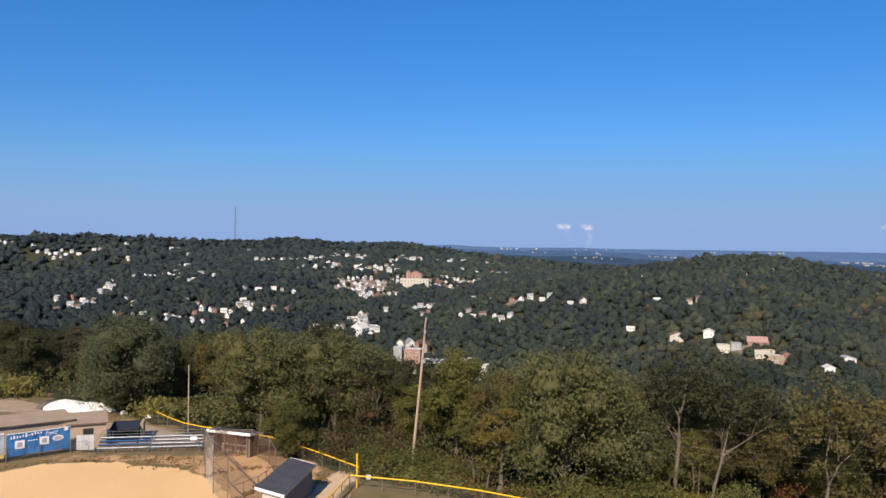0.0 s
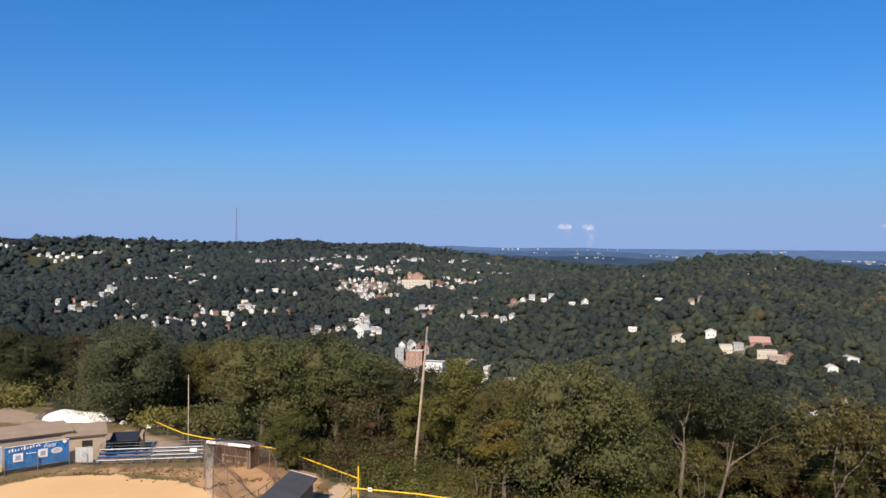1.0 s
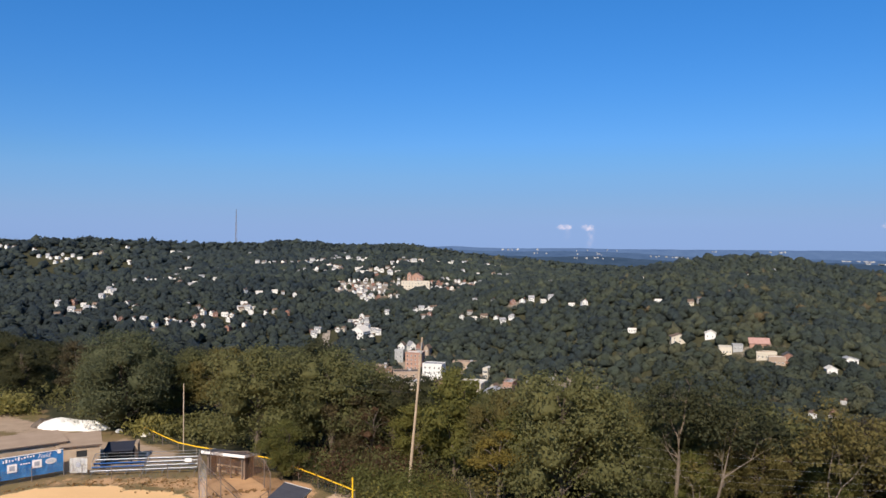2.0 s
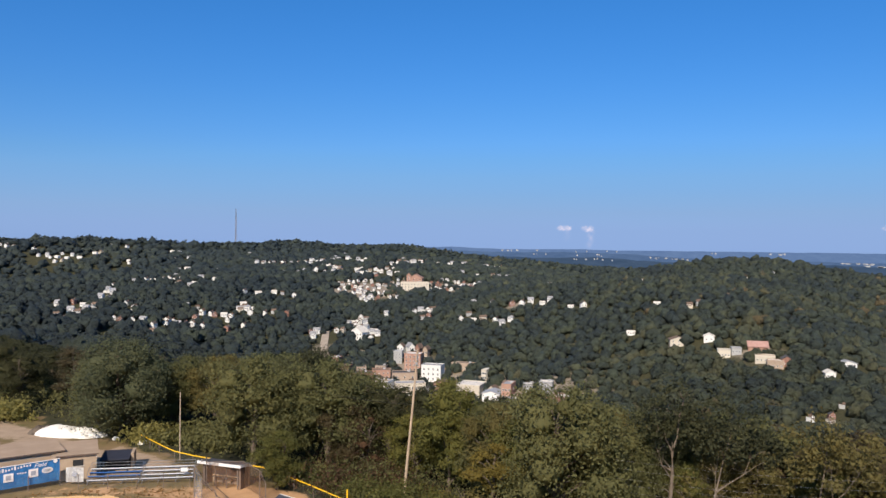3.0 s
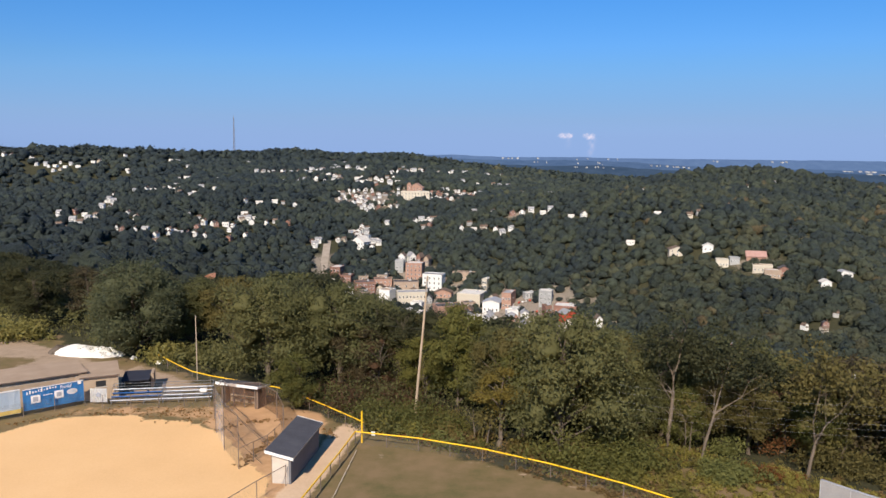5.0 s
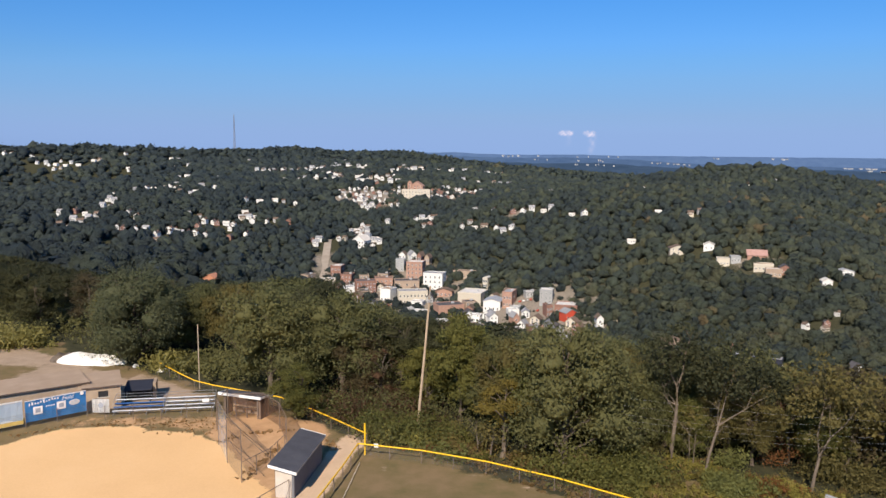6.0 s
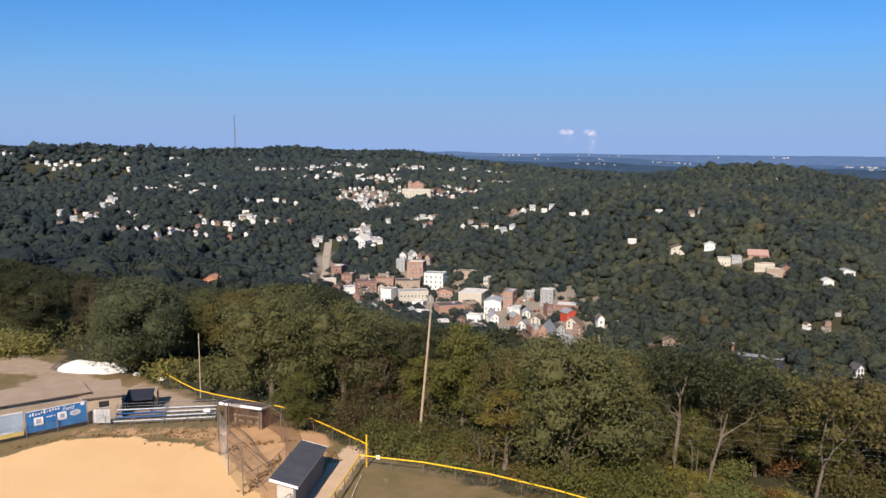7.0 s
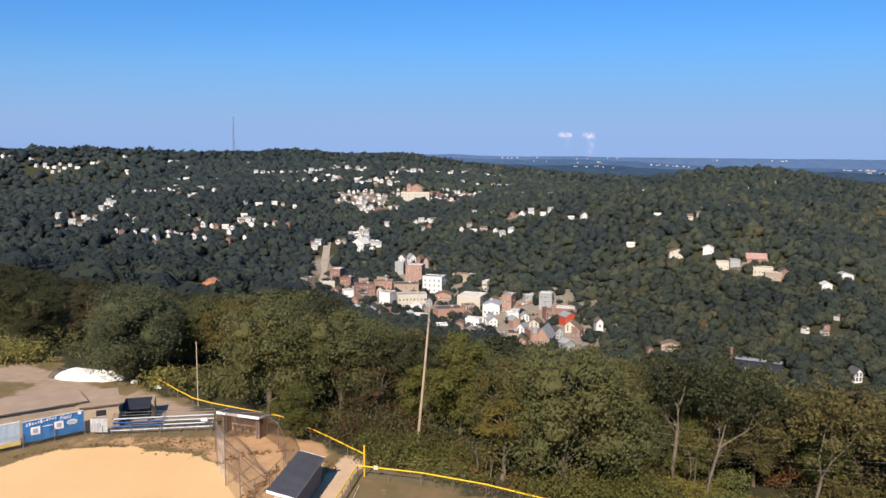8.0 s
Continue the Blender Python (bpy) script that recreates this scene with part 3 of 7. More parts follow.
EAST_SLOPE = ((71, 1046), (105, 1008), (113, 970), (124, 957), (134, 954), (145, 932), (48, 958), (63, 944), (75, 934), (88, 916), (104, 902), (168, 874), (179, 860), (183, 1121), (239, 1380), (210, 1096), (218, 1026), (248, 1020), (267, 1047), (258, 947), (303, 1008), (172, 1330), (234, 770), (2, 1000))
EAST_HILL = ((192, 710), (296, 754), (317, 1033), (298, 915), (373, 1005), (386, 980), (387, 928), (432, 954), (253, 732), (263, 736))
LOW_EAST = ((265, 486), (250, 470), (237, 470), (244, 460), (159, 488), (149, 497))
# single larger buildings of the towns, which keep trees away too
TOWN_SITES = ((-6, 813), (13, 774), (-21, 872), (-11, 870), (-23, 841), (-1, 856), (7, 846), (-56, 771), (-15, 773), (-39, 794), (-32, 743), (-9, 734), (-88, 820), (-76, 801), (-70, 745), (-94, 780), (22, 746), (24, 682), (47, 709), (63, 675), (77, 676), (58, 633), (106, 653), (102, 623), (117, 619), (114, 601), (74, 615), (104, 546), (131, 566), (63, 748), (46, 788), (162, 497), (91, 563), (185, 422), (184, 451), (-10, 1302), (-14, 1228), (-73, 920), (215, 650), (238, 641), (237, 607), (247, 608), (263, 608), (259, 583), (261, 570), (270, 572), (314, 570), (288, 545), (223, 388), (-136, 508), (-146, 508))


def neighbours(places, share, seed, reach=15.0):
    """More houses of the same settlement, beside those given."""
    rng = np.random.default_rng(seed)
    out = []
    for x, y in places:
        if rng.random() < share:
            out.append((x + rng.choice((-1, 1)) * rng.uniform(6.5, reach), y + rng.uniform(-1.3, 1.3) * reach))
    return places + tuple(out)


LEFT_ROW = neighbours(LEFT_ROW, 0.5, 1)
LEFT_HILL = neighbours(LEFT_HILL, 0.7, 2, 20)
LEFT_RIDGE = neighbours(LEFT_RIDGE, 0.8, 3, 26)
MID_RIDGE = neighbours(neighbours(MID_RIDGE, 0.8, 4, 26), 0.4, 14, 30)
UPPER_TOWN = neighbours(neighbours(UPPER_TOWN, 0.9, 5, 26), 0.6, 15, 34)
HILL_TOWN = neighbours(neighbours(HILL_TOWN, 1.0, 6, 11), 0.6, 16, 12)
HILL_TOWN_EAST = neighbours(neighbours(HILL_TOWN_EAST, 1.0, 7, 11), 0.5, 17, 12)
STREET = neighbours(STREET, 0.6, 8, 9)
EAST_SLOPE = neighbours(EAST_SLOPE, 0.3, 9, 13)
ALL_SITES = np.array(LEFT_ROW + LEFT_HILL + LEFT_RIDGE + MID_RIDGE + UPPER_TOWN + HILL_TOWN + HILL_TOWN_EAST + STREET + EAST_SLOPE + EAST_HILL + LOW_EAST + TOWN_SITES, float)
# open ground of the valley town: x, y, half-width, half-depth
CLEARINGS = ((-20, 740, 62, 85), (62, 650, 62, 70), (92, 570, 40, 62), (-107, 870, 13, 80), (-88, 780, 26, 40), (-90, 1215, 36, 56), (45, 1285, 46, 42), (-10, 1250, 26, 36), (122, 960, 32, 16), (258, 590, 24, 22), (176, 400, 22, 17))


def open_ground(x, y):
    """True where houses, yards or streets keep the woods away."""
    out = np.zeros(len(x), bool)
    for a, b, rx, ry in CLEARINGS:
        out |= ((x - a) / rx) ** 2 + ((y - b) / ry) ** 2 < 1 + 0.25 * wave(x, y, 14, 4)
    for a, b in ALL_SITES:
        # a yard reaches downhill from each house
        out |= (np.abs(x - a) < (8.5 if b < 520 else 6.3 if b < 1300 else 9.0)) & (y - b < 5) & (y - b > (-18 if b < 520 else -18 if b < 1050 else -28 if b < 1300 else -50))
    return out


# ---- woods ----
def rough_ball(level, seed, squash, amount):
    bm = bmesh.new()
    bmesh.ops.create_icosphere(bm, subdivisions=level, radius=1.0)
    for v in bm.verts:
        v.co *= 1 + amount * noise.noise(v.co * 1.7 + Vector((seed * 3.7, seed, 0)))
        v.co.z *= squash
    bm.verts.ensure_lookup_table()
    vs = np.array([v.co for v in bm.verts])
    fs = np.array([[v.index for v in f.verts] for f in bm.faces])
    bm.free()
    return vs, fs


def crown_template(rng, level, sprays, size):
    """One far crown: a tall dome swelling into rounded boughs, its foot cut off, with sprays of leaves standing out of it."""
    bm = bmesh.new()
    bmesh.ops.create_icosphere(bm, subdivisions=level, radius=1.0)
    v = np.array([q.co for q in bm.verts])
    f = np.array([[q.index for q in t.verts] for t in bm.faces])
    bm.free()
    v /= np.linalg.norm(v, axis=1)[:, None]
    # boughs: each lifts the surface round its own direction
    ways = rng.normal(size=(11, 3))
    ways[:, 2] = ways[:, 2] * 0.8 + 0.25
    ways /= np.linalg.norm(ways, axis=1)[:, None]
    lift = 0.75 + 0.45 * rng.random(11)
    near = np.clip(v @ ways.T, -1, 1)
    swell = np.max(lift[None] * np.sqrt(np.clip(1 - (np.arccos(near) / 0.95) ** 2, 0, 1)), axis=1)
    r = 0.52 + 0.48 * swell + 0.15 * rng.normal(size=len(v))
    v = v * r[:, None]
    keep = v[f][:, :, 2].max(axis=1) > -0.62
    vs, fs, n = [v], [f[keep]], len(v)
    if sprays:
        way = rng.normal(size=(sprays, 3))
        way[:, 2] = np.abs(way[:, 2]) * 0.9 - 0.25
        way /= np.linalg.norm(way, axis=1)[:, None]
        near = np.clip(way @ ways.T, -1, 1)
        r = 0.52 + 0.48 * np.max(lift[None] * np.sqrt(np.clip(1 - (np.arccos(near) / 0.95) ** 2, 0, 1)), axis=1)
        at = way * (r * (0.97 + 0.22 * rng.random(sprays)))[:, None]
        u = np.cross(way + 0.8 * rng.normal(size=way.shape), rng.normal(size=way.shape))
        u /= np.linalg.norm(u, axis=1)[:, None]
        w = np.cross(way, u) + 0.6 * rng.normal(size=way.shape)
        s = size * (0.6 + 0.8 * rng.random((sprays, 1)))
        tri = np.stack([at + u * s, at - u * s * 0.5 + w * s * 0.8, at - u * s * 0.5 - w * s * 0.8], 1).reshape(-1, 3)
        vs.append(tri)
        fs.append(np.arange(sprays * 3).reshape(-1, 3) + n)
    return np.concatenate(vs), np.concatenate(fs)


def woods(name, label, rng, x, y, radius, level, sprays, size, flat, kinds=7):
    """Many crowns over the land, joined into one piece of woods."""
    z = height(x, y)
    templates = [crown_template(rng, level, sprays, size) for _ in range(kinds)]
    pick = rng.integers(0, kinds, len(x))
    vs, fs, tints, n = [], [], [], 0
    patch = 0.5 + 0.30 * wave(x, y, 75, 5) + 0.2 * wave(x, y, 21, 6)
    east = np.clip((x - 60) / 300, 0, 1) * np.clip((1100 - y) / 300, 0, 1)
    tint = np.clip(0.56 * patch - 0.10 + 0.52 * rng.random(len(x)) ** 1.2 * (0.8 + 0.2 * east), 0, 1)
    # westward crowns shift to the bluish low tints, haze painted into their colour
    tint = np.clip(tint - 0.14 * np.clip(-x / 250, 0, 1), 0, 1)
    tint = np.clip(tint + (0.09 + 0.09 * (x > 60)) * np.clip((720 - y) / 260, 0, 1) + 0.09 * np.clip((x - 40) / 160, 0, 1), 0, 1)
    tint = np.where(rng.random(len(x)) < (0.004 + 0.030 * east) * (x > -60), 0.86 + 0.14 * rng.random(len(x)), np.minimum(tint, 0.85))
    for k, (tv, tf) in enumerate(templates):
        m = np.nonzero(pick == k)[0]
        a = rng.random(len(m)) * 6.283
        c, s = np.cos(a)[:, None], np.sin(a)[:, None]
        r = radius[m][:, None]
        tall = flat * (0.9 + 0.7 * rng.random(len(m)))[:, None]
        px = 1.3 * (tv[None, :, 0] * c - tv[None, :, 1] * s) * r + x[m][:, None]
        py = 1.3 * (tv[None, :, 0] * s + tv[None, :, 1] * c) * r + y[m][:, None]
        pz = (tv[None, :, 2] + 0.58) * tall * r + z[m][:, None]
        vs.append(np.stack([px, py, pz], 2).reshape(-1, 3))
        fs.append((tf[None] + (n + np.arange(len(m)) * len(tv))[:, None, None]).reshape(-1, 3))
        tints.append(np.repeat(tint[m], len(tv)))
        n += len(m) * len(tv)
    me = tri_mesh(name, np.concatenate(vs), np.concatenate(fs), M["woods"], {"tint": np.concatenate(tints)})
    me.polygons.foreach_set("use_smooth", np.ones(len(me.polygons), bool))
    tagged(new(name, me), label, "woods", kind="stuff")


def scattered(rng, near, far, spacing):
    """Uneven places between two distances, over the wedge of land ahead."""
    xs, ys = np.arange(-0.80 * far, 0.80 * far, spacing), np.arange(near * 0.75, far, spacing)
    gx, gy = np.meshgrid(xs, ys)
    x = gx.ravel() + spacing * 0.38 * rng.normal(size=gx.size)
    y = gy.ravel() + spacing * 0.38 * rng.normal(size=gx.size)
    dist = np.hypot(x, y)
    keep = (dist >= near) & (dist < far) & (x < 0.64 * y + 40) & (x > -0.60 * y - 40) & (beyond(x, y) > 70)
    return x[keep], y[keep]


def build_woods():
    rng = np.random.default_rng(11)
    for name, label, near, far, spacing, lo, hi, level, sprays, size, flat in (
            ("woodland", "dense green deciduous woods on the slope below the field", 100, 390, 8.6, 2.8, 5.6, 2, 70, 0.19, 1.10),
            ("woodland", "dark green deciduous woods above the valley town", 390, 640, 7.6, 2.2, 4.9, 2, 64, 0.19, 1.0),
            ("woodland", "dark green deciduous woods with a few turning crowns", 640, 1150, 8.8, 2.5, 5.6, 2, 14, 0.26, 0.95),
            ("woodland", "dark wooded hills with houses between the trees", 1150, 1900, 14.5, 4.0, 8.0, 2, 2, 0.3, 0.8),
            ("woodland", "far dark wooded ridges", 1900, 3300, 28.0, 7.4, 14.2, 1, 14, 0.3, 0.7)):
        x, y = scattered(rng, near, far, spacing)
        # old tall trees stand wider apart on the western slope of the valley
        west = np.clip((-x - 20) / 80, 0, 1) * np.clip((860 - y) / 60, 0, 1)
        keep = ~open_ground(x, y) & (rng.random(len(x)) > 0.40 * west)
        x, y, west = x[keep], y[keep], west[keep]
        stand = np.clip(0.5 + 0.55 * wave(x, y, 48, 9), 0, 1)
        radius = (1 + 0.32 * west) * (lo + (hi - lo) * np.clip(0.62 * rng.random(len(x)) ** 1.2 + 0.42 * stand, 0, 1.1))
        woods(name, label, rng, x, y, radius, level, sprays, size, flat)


build_woods()


# ---- near trees ----
def limb(bm, points, radii, sides=6):
    """A tapered, bent limb through points."""
    rings = []
    for i, (p, r) in enumerate(zip(points, radii)):
        way = (points[min(i + 1, len(points) - 1)] - points[max(i - 1, 0)]).normalized()
        q = way.to_track_quat("Z", "Y")
        rings.append([bm.verts.new(p + q @ Vector((r * math.cos(6.283 * k / sides), r * math.sin(6.283 * k / sides), 0))) for k in range(sides)])
    for a, b in zip(rings, rings[1:]):
        for k in range(sides):
            bm.faces.new((a[k], a[(k + 1) % sides], b[(k + 1) % sides], b[k]))
    bm.faces.new(rings[-1])
    bm.faces.new(rings[0][::-1])


def leaf_mesh(name, rng, centres, spread, count, size, mat, cores=()):
    """Leaf sprays about clump centres: each a small pointed blade, facing out and up; cores are the dense leafage inside the boughs."""
    n = len(centres) * count
    c = np.repeat(centres, count, axis=0)
    off = rng.normal(size=(n, 3)) * np.repeat(spread, count)[:, None] * np.array([1, 1, 0.62])
    at = c + off
    way = off / (np.linalg.norm(off, axis=1)[:, None] + 1e-6) + 0.5 * rng.normal(size=(n, 3)) + np.array([0, 0, 0.35])
    way /= np.linalg.norm(way, axis=1)[:, None]
    u = np.cross(way, rng.normal(size=(n, 3)))
    u /= np.linalg.norm(u, axis=1)[:, None]
    w = np.cross(way, u)
    s = size * (0.6 + 0.8 * rng.random((n, 1)))
    blades = np.stack([at + u * s, at - u * s * 0.55 + w * s * 0.72, at - u * s * 0.55 - w * s * 0.72], 1).reshape(-1, 3)
    vs, fs, total = [blades], [np.arange(n * 3).reshape(-1, 3)], n * 3
    for k, (at, r) in enumerate(cores):
        v, f = rough_ball(2 if size < 0.2 else 1, k * 1.3 + at[0], 0.8, 0.7)
        vs.append(v * r + np.asarray(at))
        fs.append(f + total)
        total += len(v)
    me = tri_mesh(name, np.concatenate(vs), np.concatenate(fs), mat)
    me.polygons.foreach_set("use_smooth", np.arange(len(me.polygons)) >= n)
    return me


def make_tree(seed, tall, radius, low, leaf_mat, bark_mat, label, clumps=75, per=44, size=0.30, bare=0.0, forked=False):
    """A broad-leaved tree: trunk with limbs, and a crown of leaf clumps from low to tall."""
    rng = np.random.default_rng(seed)
    ob = thing("tree", label, "tree", group="trees beyond the fence")
    bm = bmesh.new()
    lean = Vector((rng.normal() * 0.25, rng.normal() * 0.25, 0))
    stem = [Vector((0, 0, -0.6)) + lean * (i / 6) * i * 0.3 + Vector((0.18 * rng.normal(), 0.18 * rng.normal(), 0)) * (i > 0) + Vector((0, 0, i / 6 * (tall * 0.86 + 0.6))) for i in range(7)]
    r0 = 0.022 * tall + 0.05
    limb(bm, stem, [r0 * (1.25 if i == 0 else 1 - i / 7.2) for i in range(7)], 8)
    mid, half = (low + tall) / 2, (tall - low) / 2
    golden = 2.39996
    centres, spread, cores = [], [], []
    # rounded boughs stand about the stem; leaf clumps cover the outside of each
    lobes = max(7, clumps // 7)
    for k in range(lobes):
        f = (k + 0.5) / lobes
        zz = 0.92 - 1.72 * f
        a = golden * k + 0.5 * rng.normal()
        ring = math.sqrt(max(0.04, 1 - zz * zz))
        reach = radius * ring * (0.50 + 0.30 * rng.random()) * (1 + 0.2 * math.sin(2 * a + seed))
        core = np.array((reach * math.cos(a), reach * math.sin(a), mid + zz * half * (0.70 + 0.22 * rng.random())))
        size_l = radius * (0.30 + 0.16 * rng.random())
        if rng.random() >= bare:
            cores.append((core, size_l * 0.60))
        out = core - np.array((0, 0, mid - 0.35 * half))
        out = out / np.linalg.norm(out)
        for _ in range(2 * max(3, clumps // lobes)):
            w = rng.normal(size=3) + 0.9 * out + np.array((0, 0, 0.35))
            w = w / np.linalg.norm(w) * np.array((1, 1, 0.75))
            centres.append(core + w * size_l * (0.72 + 0.45 * rng.random()))
            spread.append(size_l * (0.24 + 0.2 * rng.random()))
    inner = max(5, clumps // 8)
    for k in range(inner):
        a = golden * k
        centres.append((0.3 * radius * math.cos(a), 0.3 * radius * math.sin(a), low + (tall - low) * (0.12 + 0.65 * k / inner)))
        spread.append(0.75 * radius / 3.6)
    centres, spread = np.array(centres), np.array(spread)
    clumps = len(centres)
    # limbs run from the stem to some of the clumps
    for k in range(0, clumps, 8 if not forked else 5):
        c = Vector(centres[k])
        at = max(0.12, min(0.9, (c.z - 0.35 * c.to_2d().length) / tall))
        i = min(5, int(at * 6))
        root = stem[i].lerp(stem[i + 1], at * 6 - i)
        bend = root.lerp(c, 0.5) + Vector((0.2 * rng.normal(), 0.2 * rng.normal(), 0.12 * radius))
        thick = r0 * (0.42 - 0.25 * at) * (1.5 if forked else 1)
        limb(bm, [root, bend, c], [thick, thick * 0.65, 0.02], 5)
    part("trunk", bm, bark_mat, ob)
    keep = rng.random(len(centres)) >= bare
    part("crown", leaf_mesh("crown", rng, centres[keep], spread[keep], max(8, int(per * 0.44)), size, leaf_mat, cores), None, ob)
    return ob


def plant(tree, x, y, scale=1.0, turn=0.0, wide=1.0, sink=0.0):
    m = Matrix.Translation((x, y, float(height(x, y)) - sink)) @ Matrix.Rotation(turn, 4, "Z")
    t = copy_thing(tree, m)
    t.scale = (scale * wide, scale * wide, scale)
    return t


def make_forked(m, label, paths, radii, clump_at, leaf_mat, seed):
    """A thin tree whose bare pale stem and limbs follow given bends, with sparse leaves at its ends."""
    rng = np.random.default_rng(seed)
    ob = thing("tree", label, "tree", m, group="bare-stemmed trees on the bank")
    bm = bmesh.new()
    for path, (r0, r1) in zip(paths, radii):
        pts = [Vector(p) for p in path]
        limb(bm, pts, [r0 + (r1 - r0) * k / (len(pts) - 1) for k in range(len(pts))], 8)
        # twigs off the upper part
        for k in range(len(pts) // 2, len(pts)):
            for _ in range(3):
                tip = pts[k] + Vector((rng.normal() * 0.9, rng.normal() * 0.9, 0.5 + 0.8 * rng.random()))
                limb(bm, [pts[k], pts[k].lerp(tip, 0.5) + Vector((0, 0, 0.1)), tip], [r1 * 0.6 + 0.01, 0.02, 0.008], 4)
    part("trunk", bm, M["pale_bark"], ob)
    c, s = [], []
    for x, z, n, r in clump_at:
        for _ in range(n):
            c.append((x + r * rng.normal(), 0.5 + 0.9 * r * rng.normal(), z + 0.85 * r * rng.normal()))
            s.append(0.45 + 0.2 * rng.random())
    part("crown", leaf_mesh("crown", rng, np.array(c), np.array(s), 60, 0.16, leaf_mat), None, ob)
    return ob


def bare_trees():
    """The three pale forked trees at the foot of the bank and the saplings between them."""
    places = ((23.5, 72.2), (25.8, 69.9), (33.9, 66.4))
    at = [Matrix.Translation((x, y, float(height(x, y)))) for x, y in places]
    make_forked(at[0], "thin tree with a straight pale trunk forking high up",
                (((0, 0, -0.6), (-0.08, 0, 1.5), (0.1, 0, 3.6), (0.22, 0, 5.6), (0.18, 0, 7.4)), ((0.18, 0, 7.4), (-0.3, 0.2, 8.4), (-0.6, 0.2, 9.4), (-0.5, 0.1, 10.8)), ((0.18, 0, 7.4), (0.6, -0.1, 8.8), (0.8, 0, 10.6), (1.2, 0.1, 12.0)), ((0.1, 0, 5.0), (-0.7, 0.1, 6.2), (-1.1, 0, 7.4))),
                ((0.22, 0.13), (0.09, 0.03), (0.10, 0.03), (0.05, 0.02)), ((0.3, 11.0, 30, 1.6), (-1.8, 8.9, 10, 1.1), (2.0, 9.0, 16, 1.3)), M["shade_oak"], 31)
    make_forked(at[1], "leaning pale tree with one long side limb",
                (((0, 0, -0.6), (0.3, 0, 1.6), (0.75, 0, 3.4), (1.0, 0, 4.4)), ((1.0, 0, 4.4), (1.35, 0.2, 5.6), (1.75, 0.2, 7.4), (2.3, 0.1, 9.4)), ((1.0, 0, 4.4), (2.1, -0.2, 5.3), (3.4, -0.2, 6.1), (4.0, 0, 7.4)), ((0.95, 0, 4.2), (0.95, 0, 6.0), (1.2, 0, 7.6))),
                ((0.15, 0.10), (0.085, 0.03), (0.065, 0.02), (0.045, 0.015)), ((2.2, 9.8, 24, 1.5), (4.4, 8.0, 10, 1.0), (0.2, 9.4, 14, 1.2)), M["shade_oak"], 32)
    make_forked(at[2], "crooked pale tree forking above the weeds",
                (((0, 0, -0.6), (0.25, 0, 1.4), (0.55, 0, 3.0), (0.45, 0, 3.8)), ((0.45, 0, 3.8), (0.3, 0.1, 5.0), (0.7, 0.2, 7.2), (0.9, 0.1, 9.4)), ((0.55, 0, 3.2), (1.3, -0.2, 4.9), (1.1, -0.2, 6.2), (1.2, 0, 7.6)), ((1.3, -0.2, 4.9), (2.4, -0.1, 5.8), (3.5, 0, 7.2), (3.9, 0, 8.8))),
                ((0.16, 0.11), (0.08, 0.03), (0.07, 0.02), (0.045, 0.015)), ((1.0, 9.4, 24, 1.6), (3.6, 8.0, 18, 1.4), (-1.4, 7.2, 10, 1.1)), M["olive"], 33)
    small = ((24.6, 71.0, 3.4), (25.2, 71.4, 4.2), (5.1, 72.8, 2.2), (6.3, 72.3, 1.7))
    for k, (x, y, h) in enumerate(small):
        make_forked(Matrix.Translation((x, y, float(height(x, y)))), "slim pale sapling stem" if h > 3 else "short pale broken stem behind the fence",
                    (((0, 0, -0.4), (0.1, 0, h * 0.5), (-0.05 + 0.3 * (k % 2), 0, h)),), ((0.075 if h > 3 else 0.13, 0.03),), ((0.2, h + 0.2, 3, 0.4),), M["olive"], 40 + k)
    return places


# how high the crowns of the belt reach, as rise per metre of distance from the first viewpoint, by bearing x / y
BELT_BEARING = (-0.60, -0.50, -0.43, -0.375, -0.307, -0.249, -0.191, -0.152, -0.105, -0.06, -0.011, 0.05, 0.083, 0.125, 0.145, 0.165, 0.185, 0.22, 0.30, 0.36, 0.45, 0.55, 0.65, 0.80)
BELT_RISE = (-0.140, -0.143, -0.164, -0.165, -0.172, -0.178, -0.167, -0.166, -0.190, -0.207, -0.219, -0.224, -0.220, -0.232, -0.249, -0.249, -0.240, -0.243, -0.248, -0.255, -0.273, -0.287, -0.300, -0.320)


def belt_height(x, y):
    """The tree height that just reaches the crown line seen from 29.7 m up."""
    return 29.7 + float(np.interp(x / y, BELT_BEARING, BELT_RISE)) * y - float(height(x, y))


